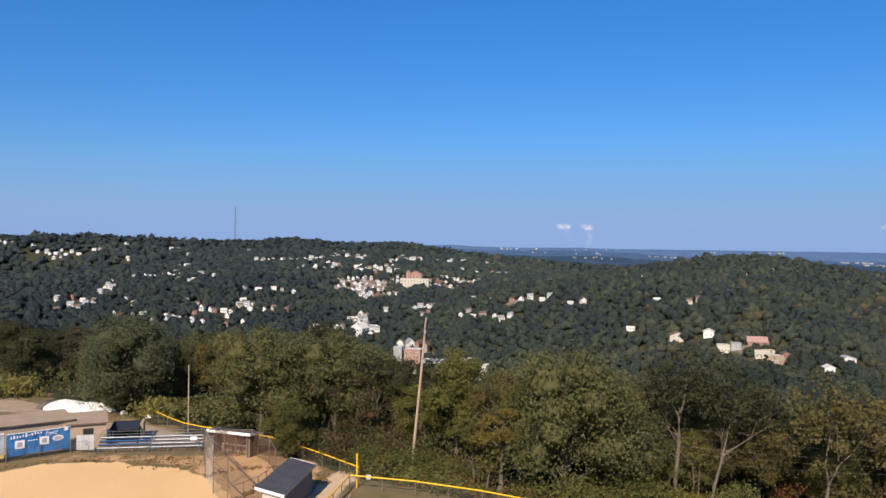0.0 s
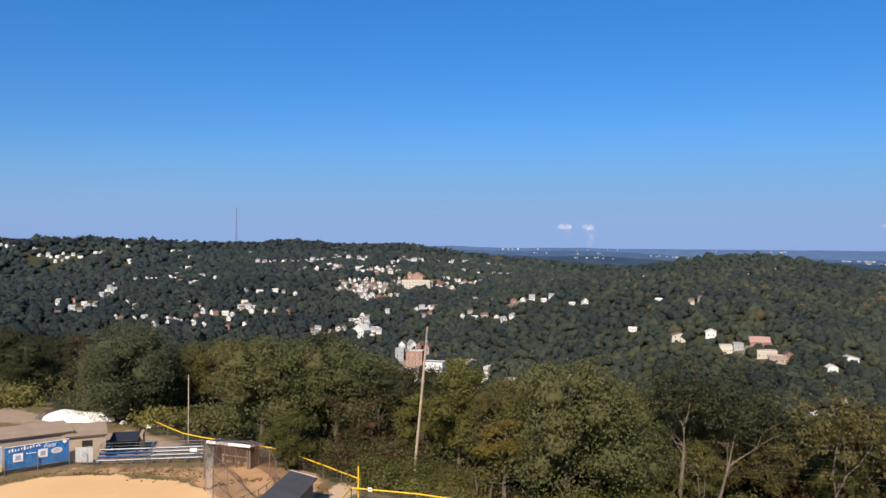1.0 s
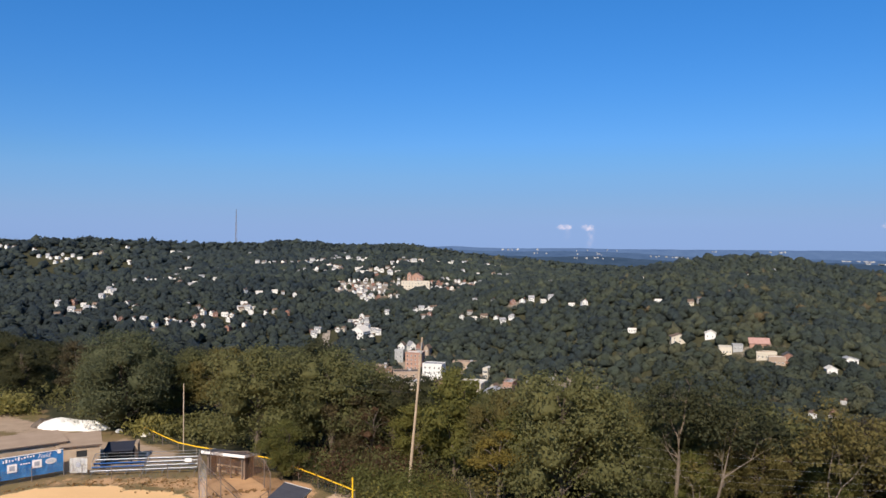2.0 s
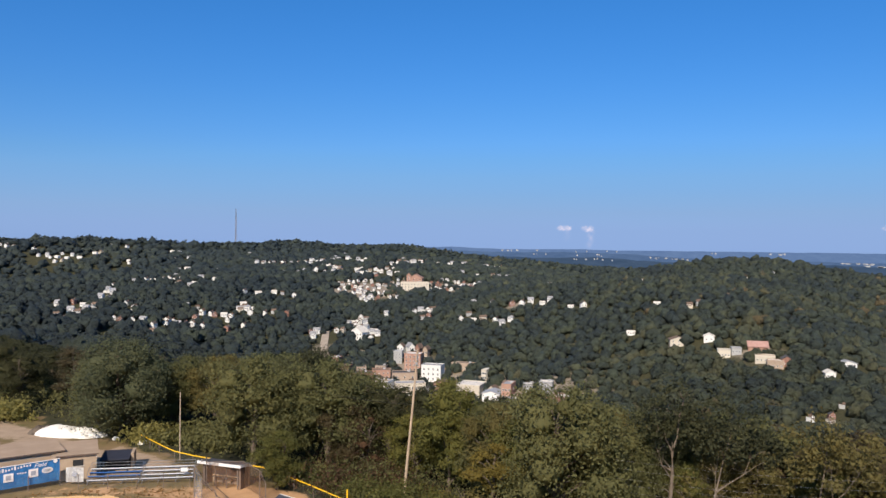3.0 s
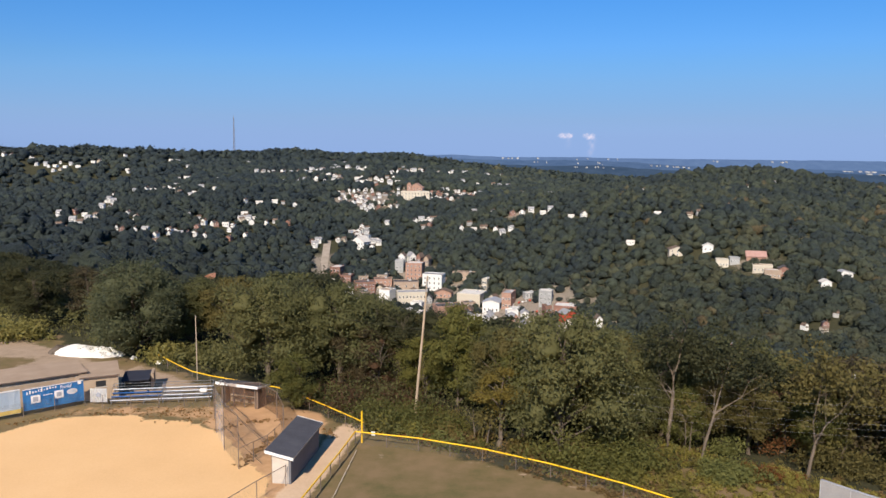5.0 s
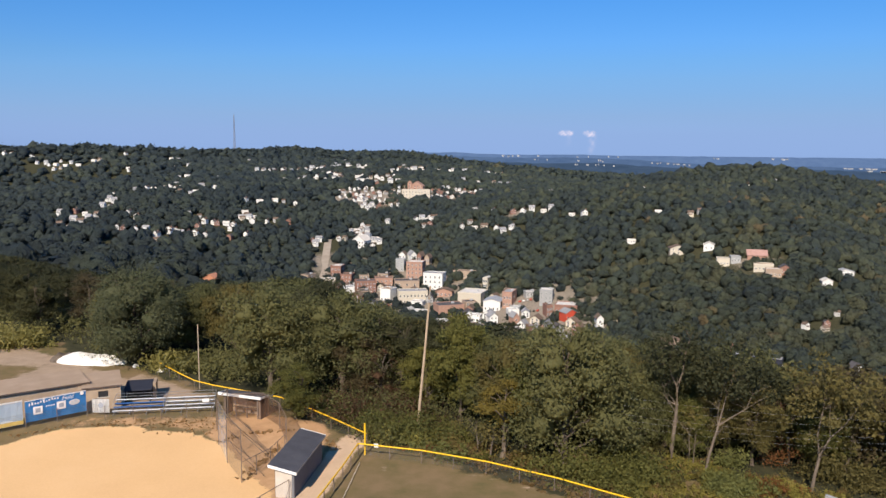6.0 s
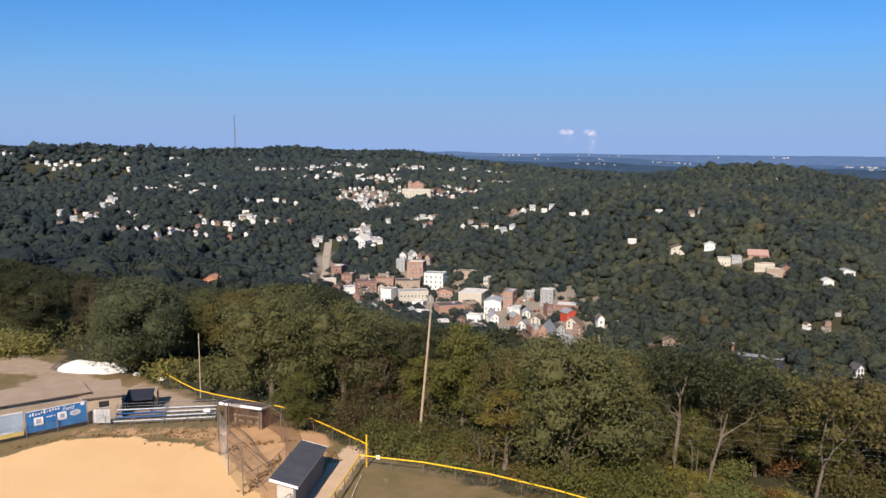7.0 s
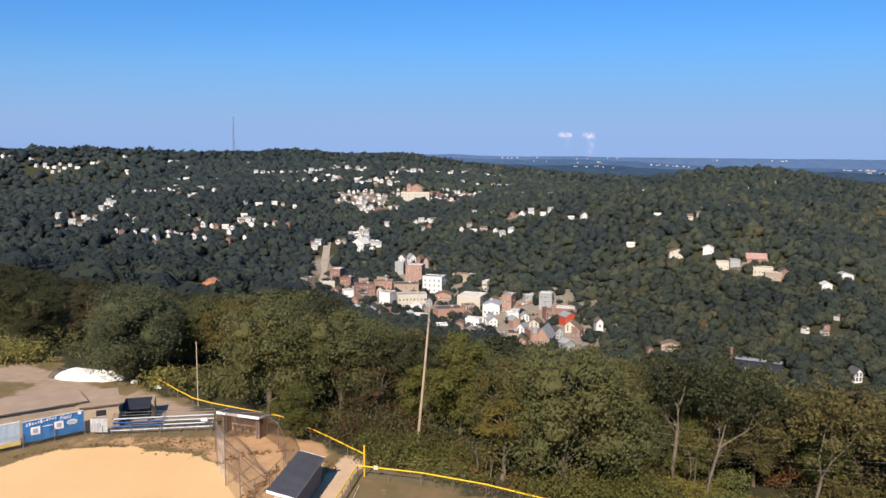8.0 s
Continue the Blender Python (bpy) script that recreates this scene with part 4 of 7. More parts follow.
def build_trees():
    recipes = (
        (1, 11.5, 4.6, 0.5, M["oak"], M["bark"], "broad dark green oak tree beyond the fence", 130, 84, 0.18),
        (2, 11.0, 3.6, 2.2, M["olive"], M["bark"], "olive green tree with a loose rounded crown", 96, 80, 0.18),
        (3, 10.0, 3.3, 1.0, M["fresh"], M["bark"], "bright green leafy tree in the belt of woods", 96, 80, 0.17),
        (4, 11.5, 3.9, 0.6, M["oak"], M["bark"], "dark green tree in the belt of woods", 110, 80, 0.18),
        (5, 12.0, 3.6, 6.0, M["olive"], M["pale_bark"], "thin tree with a pale bare trunk", 70, 66, 0.17, 0.15, True),
        (6, 8.5, 2.2, 2.6, M["gold"], M["pale_bark"], "small tree with yellow turning leaves", 50, 50, 0.16, 0.2),
        (7, 12.5, 3.4, 6.4, M["oak"], M["pale_bark"], "tall tree with a forked pale trunk", 66, 66, 0.17, 0.15, True),
        (8, 10.0, 2.6, 1.5, M["twig"], M["bark"], "half-bare tree with withered brown leaves", 60, 30, 0.12, 0.45),
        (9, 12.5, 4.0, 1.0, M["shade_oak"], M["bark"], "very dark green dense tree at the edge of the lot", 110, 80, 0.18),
        (10, 11.0, 5.2, 0.6, M["cool"], M["bark"], "broad blue-green tree rounded down to the ground", 140, 84, 0.18),
        (11, 11.5, 3.6, 1.2, M["umber"], M["bark"], "brownish tree with thinning early-autumn leaves", 96, 70, 0.17))
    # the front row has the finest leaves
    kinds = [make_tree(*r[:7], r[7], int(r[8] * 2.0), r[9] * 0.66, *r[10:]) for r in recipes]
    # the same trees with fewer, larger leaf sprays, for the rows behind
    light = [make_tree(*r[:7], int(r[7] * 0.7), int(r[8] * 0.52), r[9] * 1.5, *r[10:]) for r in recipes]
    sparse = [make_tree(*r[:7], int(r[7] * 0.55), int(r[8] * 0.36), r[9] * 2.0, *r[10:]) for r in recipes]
    rng = np.random.default_rng(5)
    tall = (11.5, 11.0, 10.0, 11.5, 12.0, 8.5, 12.5, 10.0, 12.5, 11.0, 11.5)

    def stand(k, x, y, fraction=1.0, wide=1.0):
        s = max(0.45, belt_height(x, y) * fraction / tall[k])
        d = float(beyond(x, y))
        plant((kinds if d < 24 else light if d < 40 else sparse)[k], x, y, s, rng.random() * 6.28, wide * max(0.75, 1 / s) ** 0.5, 0.15)
        taken.append((x, y, wide))

    taken = []
    # the trees that stand out
    stand(0, -18.0, 92.0, 0.90, 1.15)
    plant(kinds[2], -13.5, 82.8, 0.60, 1.0, 1.22, 0.1)
    stand(0, -9.6, 92.5, 1.03, 1.1)
    stand(3, -5.5, 96.0, 1.02, 1.05)
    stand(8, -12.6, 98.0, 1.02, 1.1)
    stand(9, -41.5, 114.5, 0.87, 1.15)
    stand(10, -53.0, 127.0, 0.96, 1.1)
    stand(10, -49.5, 133.0, 0.98, 1.1)
    stand(0, -33.0, 113.0, 0.94)
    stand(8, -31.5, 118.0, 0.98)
    stand(1, -26.5, 110.5, 0.97)
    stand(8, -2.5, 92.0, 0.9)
    stand(2, 4.0, 83.5, 1.0, 0.95)
    stand(2, 0.5, 86.0, 0.66)
    stand(5, 7.4, 72.6, 0.55, 1.2)
    stand(1, 8.4, 77.0, 0.85, 0.8)
    stand(0, 12.8, 70.4, 1.06, 1.1)
    stand(3, 16.6, 72.6, 0.90, 0.85)
    stand(0, 19.2, 74.4, 0.82, 0.78)
    stand(2, 10.2, 75.4, 0.78, 0.95)
    stand(0, 15.0, 78.6, 0.97, 1.0)
    stand(3, 24.4, 77.6, 0.72, 0.9)
    stand(0, 38.6, 76.5, 0.85, 0.95)
    stand(1, 43.5, 68.5, 0.8, 0.9)
    stand(0, 10.6, 79.5, 1.0, 1.0)
    stand(3, 18.8, 82.0, 0.98, 1.05)
    for m in bare_trees():
        taken.append((m[0], m[1], 0.5))
    stand(1, 27.6, 76.5, 0.62, 0.8)
    stand(1, 21.0, 79.5, 0.85, 0.9)
    stand(5, 35.6, 74.8, 0.50, 1.2)
    stand(7, 33.8, 75.5, 0.6, 1.1)
    stand(0, 30.0, 82.0, 0.95, 1.0)
    stand(2, 25.4, 73.2, 0.52, 0.85)
    stand(1, 27.3, 73.4, 0.6, 0.7)
    stand(1, 28.6, 77.5, 0.86, 0.9)
    stand(0, 25.0, 80.5, 0.92, 0.95)
    stand(1, 31.6, 73.0, 0.72, 0.85)
    stand(2, 37.4, 71.2, 0.62, 0.8)
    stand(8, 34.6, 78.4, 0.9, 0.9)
    stand(1, 39.8, 71.0, 0.86, 1.0)
    stand(0, 35.0, 81.5, 1.0)
    stand(10, 41.5, 74.0, 1.0, 1.1)
    stand(10, 46.0, 72.0, 0.98, 1.1)
    stand(10, -6.8, 89.5, 0.66)
    stand(7, -4.6, 88.2, 0.6)
    stand(10, 31.0, 78.0, 0.8)
    # the rest of the belt, down the slope behind them
    for _ in range(4000):
        x, y = rng.uniform(-150, 120), rng.uniform(45, 260)
        d = float(beyond(x, y))
        if not (9 if x > -36 else 4) < d < 72 or x > 0.66 * y + 15 or x < -0.62 * y - 15 or (-36 < x < -22 and d < 13):
            continue
        if 9 < x < 46 and d < (19 if x < 20 else 22):
            continue
        if min(math.hypot(x - a, y - b) / (0.5 + 0.5 * w) for a, b, w in taken) < 4.9:
            continue
        # kind 8, with shade in its leaf colour, fills gaps and the far left
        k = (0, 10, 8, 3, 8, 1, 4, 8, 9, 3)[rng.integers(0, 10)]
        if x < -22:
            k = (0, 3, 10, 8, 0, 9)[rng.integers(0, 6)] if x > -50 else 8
        if x > 24 and rng.random() < 0.4:
            k = 1
        h = belt_height(x, y)
        if h < 4.5:
            continue
        stand(k, x, y, min(1.0, 14.5 / h) * rng.uniform(0.68, 1.0), rng.uniform(0.85, 1.15))
    for k in kinds + light + sparse:
        for o in (*k.children_recursive, k):
            bpy.data.objects.remove(o)


build_trees()


def build_shrubs():
    """Low growth along the fences and under the trees."""
    rng = np.random.default_rng(8)

    def thicket(name, label, mat, places, lo, hi, per, size, kind="stuff"):
        centres, spread = [], []
        for x, y in places:
            h = rng.uniform(lo, hi)
            z = float(height(x, y))
            for _ in range(4):
                centres.append((x + 0.45 * h * rng.normal(), y + 0.45 * h * rng.normal(), z + h * rng.uniform(0.15, 0.8)))
                spread.append(0.28 * h)
        me = leaf_mesh(name, rng, np.array(centres), np.array(spread), per, size, mat)
        tagged(new(name, me), label, "shrubs", kind=kind)

    def along_line(a, b, rng):
        f = rng.random()
        return (a[0] + (b[0] - a[0]) * f + 0.3 * rng.normal(), a[1] + (b[1] - a[1]) * f + 0.3 * rng.normal())

    def strip(x0, x1, d0, d1, n):
        out = []
        while len(out) < n:
            x, d = rng.uniform(x0, x1), rng.uniform(d0, d1)
            out.append((x, d / 0.79 + 75 - (x + 5) * 0.78))
        return out

    def bank(n, x0, x1, d0, d1):
        """Places on the open bank, clear of the scoreboard."""
        return [(x, y) for x, y in strip(x0, x1, d0, d1, n) if (x - 31) ** 2 + (y - 54) ** 2 > 25]

    # behind the outfield fence: brown brush, dark hollows, a few green bushes
    thicket("undergrowth", "dry brown brush behind the yellow-topped fence", M["dry"], strip(-6, 20, 2.2, 6.5, 90), 0.35, 1.1, 30, 0.10)
    thicket("undergrowth", "low green brush behind the yellow-topped fence", M["fresh"], strip(-9, 6, 2.6, 9, 42) + strip(14, 21, 2.4, 6, 26), 0.5, 1.5, 36, 0.12)
    thicket("undergrowth", "lush green brush on the slope behind the fence corner", M["brush"], strip(-13, -4, 3.0, 8.5, 46) + strip(-5, 3.5, 1.6, 6.0, 60), 0.6, 1.5, 40, 0.11)
    thicket("undergrowth", "olive brush under the trees", M["olive"], strip(-8, 22, 4.0, 9, 46), 0.6, 1.9, 36, 0.13)
    thicket("undergrowth", "tall leafy shrubs round the foot of the pole", M["fresh"], [(rng.uniform(-4.8, 3.2), rng.uniform(76.2, 79.3)) for _ in range(18)], 1.7, 3.5, 60, 0.12)
    thicket("undergrowth", "dark leafy shrubs round the foot of the pole", M["oak"], [(rng.uniform(-5.5, 3.5), rng.uniform(75.2, 79.0)) for _ in range(16)], 1.0, 2.4, 60, 0.12)
    thicket("undergrowth", "brown twiggy brush among the trunks", M["twig"], [(rng.uniform(-10, 0.5), rng.uniform(80.5, 88)) for _ in range(34)], 1.4, 3.4, 46, 0.12)
    thicket("undergrowth", "dark saplings among the trunks", M["oak"], [(rng.uniform(-10, 8), rng.uniform(80.5, 90)) for _ in range(30)], 1.4, 3.6, 60, 0.13)
    thicket("undergrowth", "olive shrubs near the pole", M["olive"], [(rng.uniform(-5.5, 3.5), rng.uniform(75.4, 80)) for _ in range(10)], 0.9, 2.0, 50, 0.11)
    thicket("undergrowth", "yellowing shrubs near the pole", M["hedge"], [(rng.uniform(-5.0, 2.5), rng.uniform(75.0, 78.0)) for _ in range(9)], 0.7, 1.6, 40, 0.11)
    thicket("undergrowth", "dry brown grass along the fence", M["dry"], strip(-4, 20, 0.9, 2.4, 70), 0.2, 0.5, 16, 0.07)
    thicket("undergrowth", "dark low bushes under the trees", M["oak"], strip(-24, 20, 8, 34, 130) + strip(20, 46, 24, 36, 60), 1.0, 2.8, 36, 0.16)
    # the open bank before the bare trees
    thicket("undergrowth", "yellow-green weeds on the bank", M["hedge"], bank(480, 17, 39, 2.2, 17), 0.25, 0.85, 28, 0.09)
    thicket("undergrowth", "dry weeds on the bank", M["dry"], bank(150, 15, 40, 2.2, 18), 0.2, 0.8, 26, 0.085)
    thicket("undergrowth", "olive weeds on the bank", M["olive"], bank(40, 17, 42, 4, 19), 0.3, 1.0, 30, 0.10)
    thicket("undergrowth", "green bushes on the bank", M["brush"], [(26.5 + rng.normal() * 1.4, 65.1 + rng.normal() * 1.1) for _ in range(34)] + [(28.7 + rng.normal() * 0.8, 72.0 + rng.normal() * 0.6) for _ in range(7)] + [(16.4 + rng.normal() * 1.6, 67.9 + rng.normal() * 0.8) for _ in range(12)], 0.9, 1.9, 48, 0.12)
    thicket("undergrowth", "leafy green bushes at the foot of the big oak", M["fresh"], [(rng.uniform(10, 20.5), 68.0 - 0.25 * (rng.uniform(10, 20.5) - 10) + rng.normal() * 0.6) for _ in range(44)], 1.3, 3.2, 60, 0.13)
    thicket("undergrowth", "olive bushes beside the crooked tree", M["olive"], [(37.2 + rng.normal() * 1.2, 68.9 + rng.normal() * 1.0) for _ in range(10)] + [(41 + rng.normal() * 2, 67 + rng.normal() * 1.5) for _ in range(12)] + [(21.5 + rng.normal(), 74 + rng.normal()) for _ in range(6)], 1.2, 3.0, 48, 0.14)
    thicket("undergrowth", "rust-coloured sumac patch on the bank", M["rust"], [(29.8 + rng.normal() * 0.9, 65.9 + rng.normal() * 0.7) for _ in range(24)] + [(19.2 + rng.normal() * 0.9, 69.6 + rng.normal() * 0.5) for _ in range(4)], 0.5, 1.1, 36, 0.10)
    thicket("undergrowth", "orange-leaved saplings behind the bank", M["rust"], [(34.6 + rng.normal() * 0.9, 73.5 + rng.normal() * 0.6) for _ in range(4)], 1.5, 2.8, 36, 0.12)
    thicket("undergrowth", "rust brambles along the fence", M["rust"], [(rng.uniform(-2, 3), 73.4 + rng.normal() * 0.4) for _ in range(9)], 0.4, 0.8, 18, 0.09)
    thicket("weeds", "small brown weed tufts on the sand by the bleachers", M["weed"], [(rng.uniform(-28.5, -20.8), 76.6 + 5.2 * rng.random() ** 0.8 + 0.25 * (-20.8 - rng.uniform(-28.5, -20.8))) for _ in range(95)] + [(rng.uniform(-34, -28), 80.4 + rng.normal() * 0.35) for _ in range(36)], 0.05, 0.15, 9, 0.05)
    thicket("weeds", "dry weed tufts at the edge of the infield", M["weed"], [(rng.uniform(-33, -21), 81.4 + rng.normal() * 0.8) for _ in range(45)] + [along_line((-40.5, 77.0), (-35, 81.0), rng) for _ in range(30)], 0.05, 0.16, 10, 0.05)
    thicket("weeds", "brown weeds along the foot of the backstop", M["weed"], [along_line((-15.4, 66.4), (-13.7, 74.6), rng) for _ in range(70)] + [along_line((-19.9, 75.2), (-17.2, 78.4), rng) for _ in range(22)] + [along_line((-17.5, 78.2), (-13.6, 79.0), rng) for _ in range(30)] + [along_line((-9.8, 76.6), (-8.2, 74.0), rng) for _ in range(24)], 0.06, 0.2, 12, 0.05)
    thicket("hedge", "sunlit yellow-green hedge beyond the gravel lot", M["lot_hedge"], [(rng.uniform(-66, -55.0), 114 + rng.normal() * 1.2) for _ in range(46)], 1.8, 3.4, 34, 0.22)
    thicket("bush", "sunlit yellow-green bush beside the gravel lot", M["lot_hedge"], [(-33.9 + rng.normal() * 1.15, 103.4 + rng.normal() * 0.9) for _ in range(20)], 1.6, 2.8, 34, 0.2)
    thicket("undergrowth", "dark bushes at the edge of the lot", M["oak"], strip(-90, -38, 3, 40, 150) + strip(-30, -22, 4, 10, 26), 1.2, 3.2, 34, 0.22)


build_shrubs()


# ---- houses ----
def gable_roof(bm, w, d, base, rise, over=0.45, thick=0.22, along_x=True):
    """A pitched roof of two thick slopes with eaves, ridge along x or y."""
    hw, hd = w / 2 + over, d / 2 + over
    if along_x:
        drop = rise * over / (d / 2)
        slab(bm, ((-hw, -hd, base - drop), (hw, -hd, base - drop), (hw, 0, base + rise), (-hw, 0, base + rise)), thick)
        slab(bm, ((-hw, 0, base + rise), (hw, 0, base + rise), (hw, hd, base - drop), (-hw, hd, base - drop)), thick)
    else:
        drop = rise * over / (w / 2)
        slab(bm, ((-hw, -hd, base - drop), (0, -hd, base + rise), (0, hd, base + rise), (-hw, hd, base - drop)), thick)
        slab(bm, ((0, -hd, base + rise), (hw, -hd, base - drop), (hw, hd, base - drop), (0, hd, base + rise)), thick)


def gable_walls(bm, w, d, low, high, rise, along_x=True):
    """House walls as one solid body with its two gable ends."""
    hw, hd = w / 2, d / 2
    if along_x:
        ends = [[(x, -hd, low), (x, hd, low), (x, hd, high), (x, 0, high + rise - 0.25), (x, -hd, high)] for x in (-hw, hw)]
    else:
        ends = [[(-hw, y, low), (hw, y, low), (hw, y, high), (0, y, high + rise - 0.25), (-hw, y, high)] for y in (-hd, hd)]
    a, b = [[bm.verts.new(c) for c in end] for end in ends]
    bm.faces.new(a)
    bm.faces.new(b)
    for i in range(5):
        bm.faces.new((a[i], a[(i + 1) % 5], b[(i + 1) % 5], b[i]))
    bmesh.ops.recalc_face_normals(bm, faces=bm.faces)


def window_part(parent, x, y, z, w=1.0, h=1.5, side="front"):
    """A framed window: frame, and its dark pane set back."""
    key = (round(w, 2), round(h, 2), side)
    if key not in WINDOW_MESHES:
        f, g, t = bmesh.new(), bmesh.new(), 0.12
        for x0, z0, x1, z1 in ((-w / 2 - t, -t, w / 2 + t, 0), (-w / 2 - t, h, w / 2 + t, h + t), (-w / 2 - t, 0, -w / 2, h), (w / 2, 0, w / 2 + t, h), (-w / 2, h / 2 - 0.04, w / 2, h / 2 + 0.04)):
            box(f, x0, -0.09, z0, x1, 0.05, z1)
        box(g, -w / 2, -0.03, 0, w / 2, 0.03, h)
        if side != "front":
            for q in (f, g):
                bmesh.ops.transform(q, matrix=Matrix.Rotation(radians(90), 4, "Z"), verts=q.verts)
        WINDOW_MESHES[key] = (bm_mesh("window", f, M["trim"]), bm_mesh("pane", g, M["glass"]))
    frame_mesh, pane_mesh = WINDOW_MESHES[key]
    w_ob = part("window", frame_mesh, None, parent)
    w_ob.location = (x, y, z)
    part("pane", pane_mesh, None, w_ob)
    return w_ob


WINDOW_MESHES = {}


def make_house(label, w, d, wall_h, rise, wall, roof, along_x=True, wing=False, windows=True, group="houses on the hills"):
    ob = thing("house", label, "house", group=group)
    bm = bmesh.new()
    gable_walls(bm, w, d, -2.5, wall_h, rise, along_x)
    part("wall", bm, wall, ob)
    bm = bmesh.new()
    gable_roof(bm, w, d, wall_h, rise, along_x=along_x)
    r = part("roof", bm, roof, ob)
    bm = bmesh.new()
    box(bm, w * 0.22, 0.2, wall_h + rise * 0.5, w * 0.22 + 0.7, 0.9, wall_h + rise + 0.9, 0.05)
    box(bm, w * 0.22 - 0.06, 0.14, wall_h + rise + 0.9, w * 0.22 + 0.76, 0.96, wall_h + rise + 1.02)
    part("chimney", bm, M["brick"], r)
    if wing:
        bm = bmesh.new()
        box(bm, -w * 0.42, -d / 2 - 2.4, -2.5, w * 0.2, -d / 2 + 0.1, wall_h * 0.5)
        part("porch", bm, wall, ob)
        bm = bmesh.new()
        slab(bm, ((-w * 0.42 - 0.4, -d / 2 - 2.8, wall_h * 0.5 - 0.1), (w * 0.2 + 0.4, -d / 2 - 2.8, wall_h * 0.5 - 0.1), (w * 0.2 + 0.4, -d / 2, wall_h * 0.5 + 0.8), (-w * 0.42 - 0.4, -d / 2, wall_h * 0.5 + 0.8)), 0.2)
        part("porch_roof", bm, roof, ob)
    if windows:
        for z in ((0.9,) if wall_h < 4 else (0.9, 3.6)):
            if wing and z < 2:
                continue
            for x in (-w * 0.3, w * 0.3):
                window_part(ob, x, -d / 2, z)
        bm = bmesh.new()
        box(bm, -0.55, -d / 2 - 0.07, -0.1, 0.55, -d / 2 + 0.05, 2.1)
        if not wing:
            part("door", bm, M["grey_siding"], ob)
        else:
            bm.free()
    return ob


def build_houses():
    rng = np.random.default_rng(21)
    styles = [
        ("two-storey white wooden house with a grey gabled roof", 9.0, 7.5, 5.6, 3.0, M["white"], M["grey_roof"], True, True),
        ("white house with its gable to the street", 7.5, 9.5, 5.4, 3.4, M["white"], M["dark_roof"], False, False),
        ("small white bungalow with a pale roof", 10.5, 7.0, 3.2, 2.2, M["white"], M["pale_roof"], True, False),
        ("cream-coloured house with a brown shingle roof", 9.0, 8.0, 5.4, 2.8, M["cream"], M["brown_roof"], True, True),
        ("red brick house with a dark roof", 8.5, 8.0, 5.6, 2.8, M["brick"], M["dark_roof"], False, False),
        ("grey house with a brown roof", 9.0, 7.5, 5.2, 2.6, M["grey_siding"], M["brown_roof"], True, False),
        ("white house with a pinkish brown roof", 8.5, 8.0, 5.4, 2.8, M["white"], M["brown_roof"], False, True),
    ]
    full, far = [make_house(*s) for s in styles], []
    plain = [make_house(*s[:9], windows=False) for s in styles]
    for places, weights, scale, detailed in (
            (LEFT_ROW, (5, 4, 3, 2, 2, 3, 3), 0.85, True), (LEFT_HILL, (5, 4, 3, 2, 1, 3, 3), 0.84, False), (LEFT_RIDGE, (4, 3, 4, 2, 0, 1, 1), 0.95, False),
            (MID_RIDGE, (5, 4, 5, 1, 0, 1, 2), 0.95, False), (UPPER_TOWN, (5, 4, 4, 1, 1, 2, 2), 0.9, False), (HILL_TOWN, (5, 5, 1, 2, 3, 3, 4), 0.62, False),
            (HILL_TOWN_EAST, (4, 4, 1, 2, 3, 2, 4), 0.62, False), (STREET, (5, 4, 2, 1, 1, 2, 2), 0.85, True), (EAST_SLOPE, (5, 4, 3, 2, 1, 2, 2), 0.85, True),
            (EAST_HILL, (2, 1, 3, 2, 3, 4, 3), 0.72, True), (LOW_EAST, (0, 0, 0, 5, 3, 3, 1), 0.54, True)):
        p = np.array(weights, float) / sum(weights)
        for x, y in places:
            k = rng.choice(len(styles), p=p)
            m = Matrix.Translation((x, y, float(height(x, y)) + 0.9)) @ Matrix.Rotation(radians(rng.uniform(-32, 24)), 4, "Z")
            s = scale * rng.uniform(0.66, 0.92)
            size = (s * rng.uniform(0.9, 1.25), s, s * rng.uniform(0.9, 1.1))
            if places in (LEFT_RIDGE, MID_RIDGE, UPPER_TOWN):
                far.append((plain[k], m @ Matrix.Diagonal((*size, 1))))
                continue
            h = copy_thing((full if detailed else plain)[k], m)
            h.scale = size
    # the farthest settlements, a few roofs and gables each, in one piece
    bm, slots = bmesh.new(), []
    for proto, m in far:
        for o in proto.children_recursive:
            mat = o.data.materials[0]
            if mat not in slots:
                slots.append(mat)
            nv, nf = len(bm.verts), len(bm.faces)
            bm.from_mesh(o.data)
            bm.verts.ensure_lookup_table()
            bm.faces.ensure_lookup_table()
            for v in bm.verts[nv:]:
                v.co = m @ v.co
            for f in bm.faces[nf:]:
                f.material_index = slots.index(mat)
    me = bm_mesh("far_houses", bm, slots[0])
    for mat in slots[1:]:
        me.materials.append(mat)
    tagged(new("far_houses", me), "far white and grey houses scattered over the wooded ridges", "houses", kind="stuff")
    for proto in full + plain:
        for o in (*proto.children_recursive, proto):
            bpy.data.objects.remove(o)


build_houses()


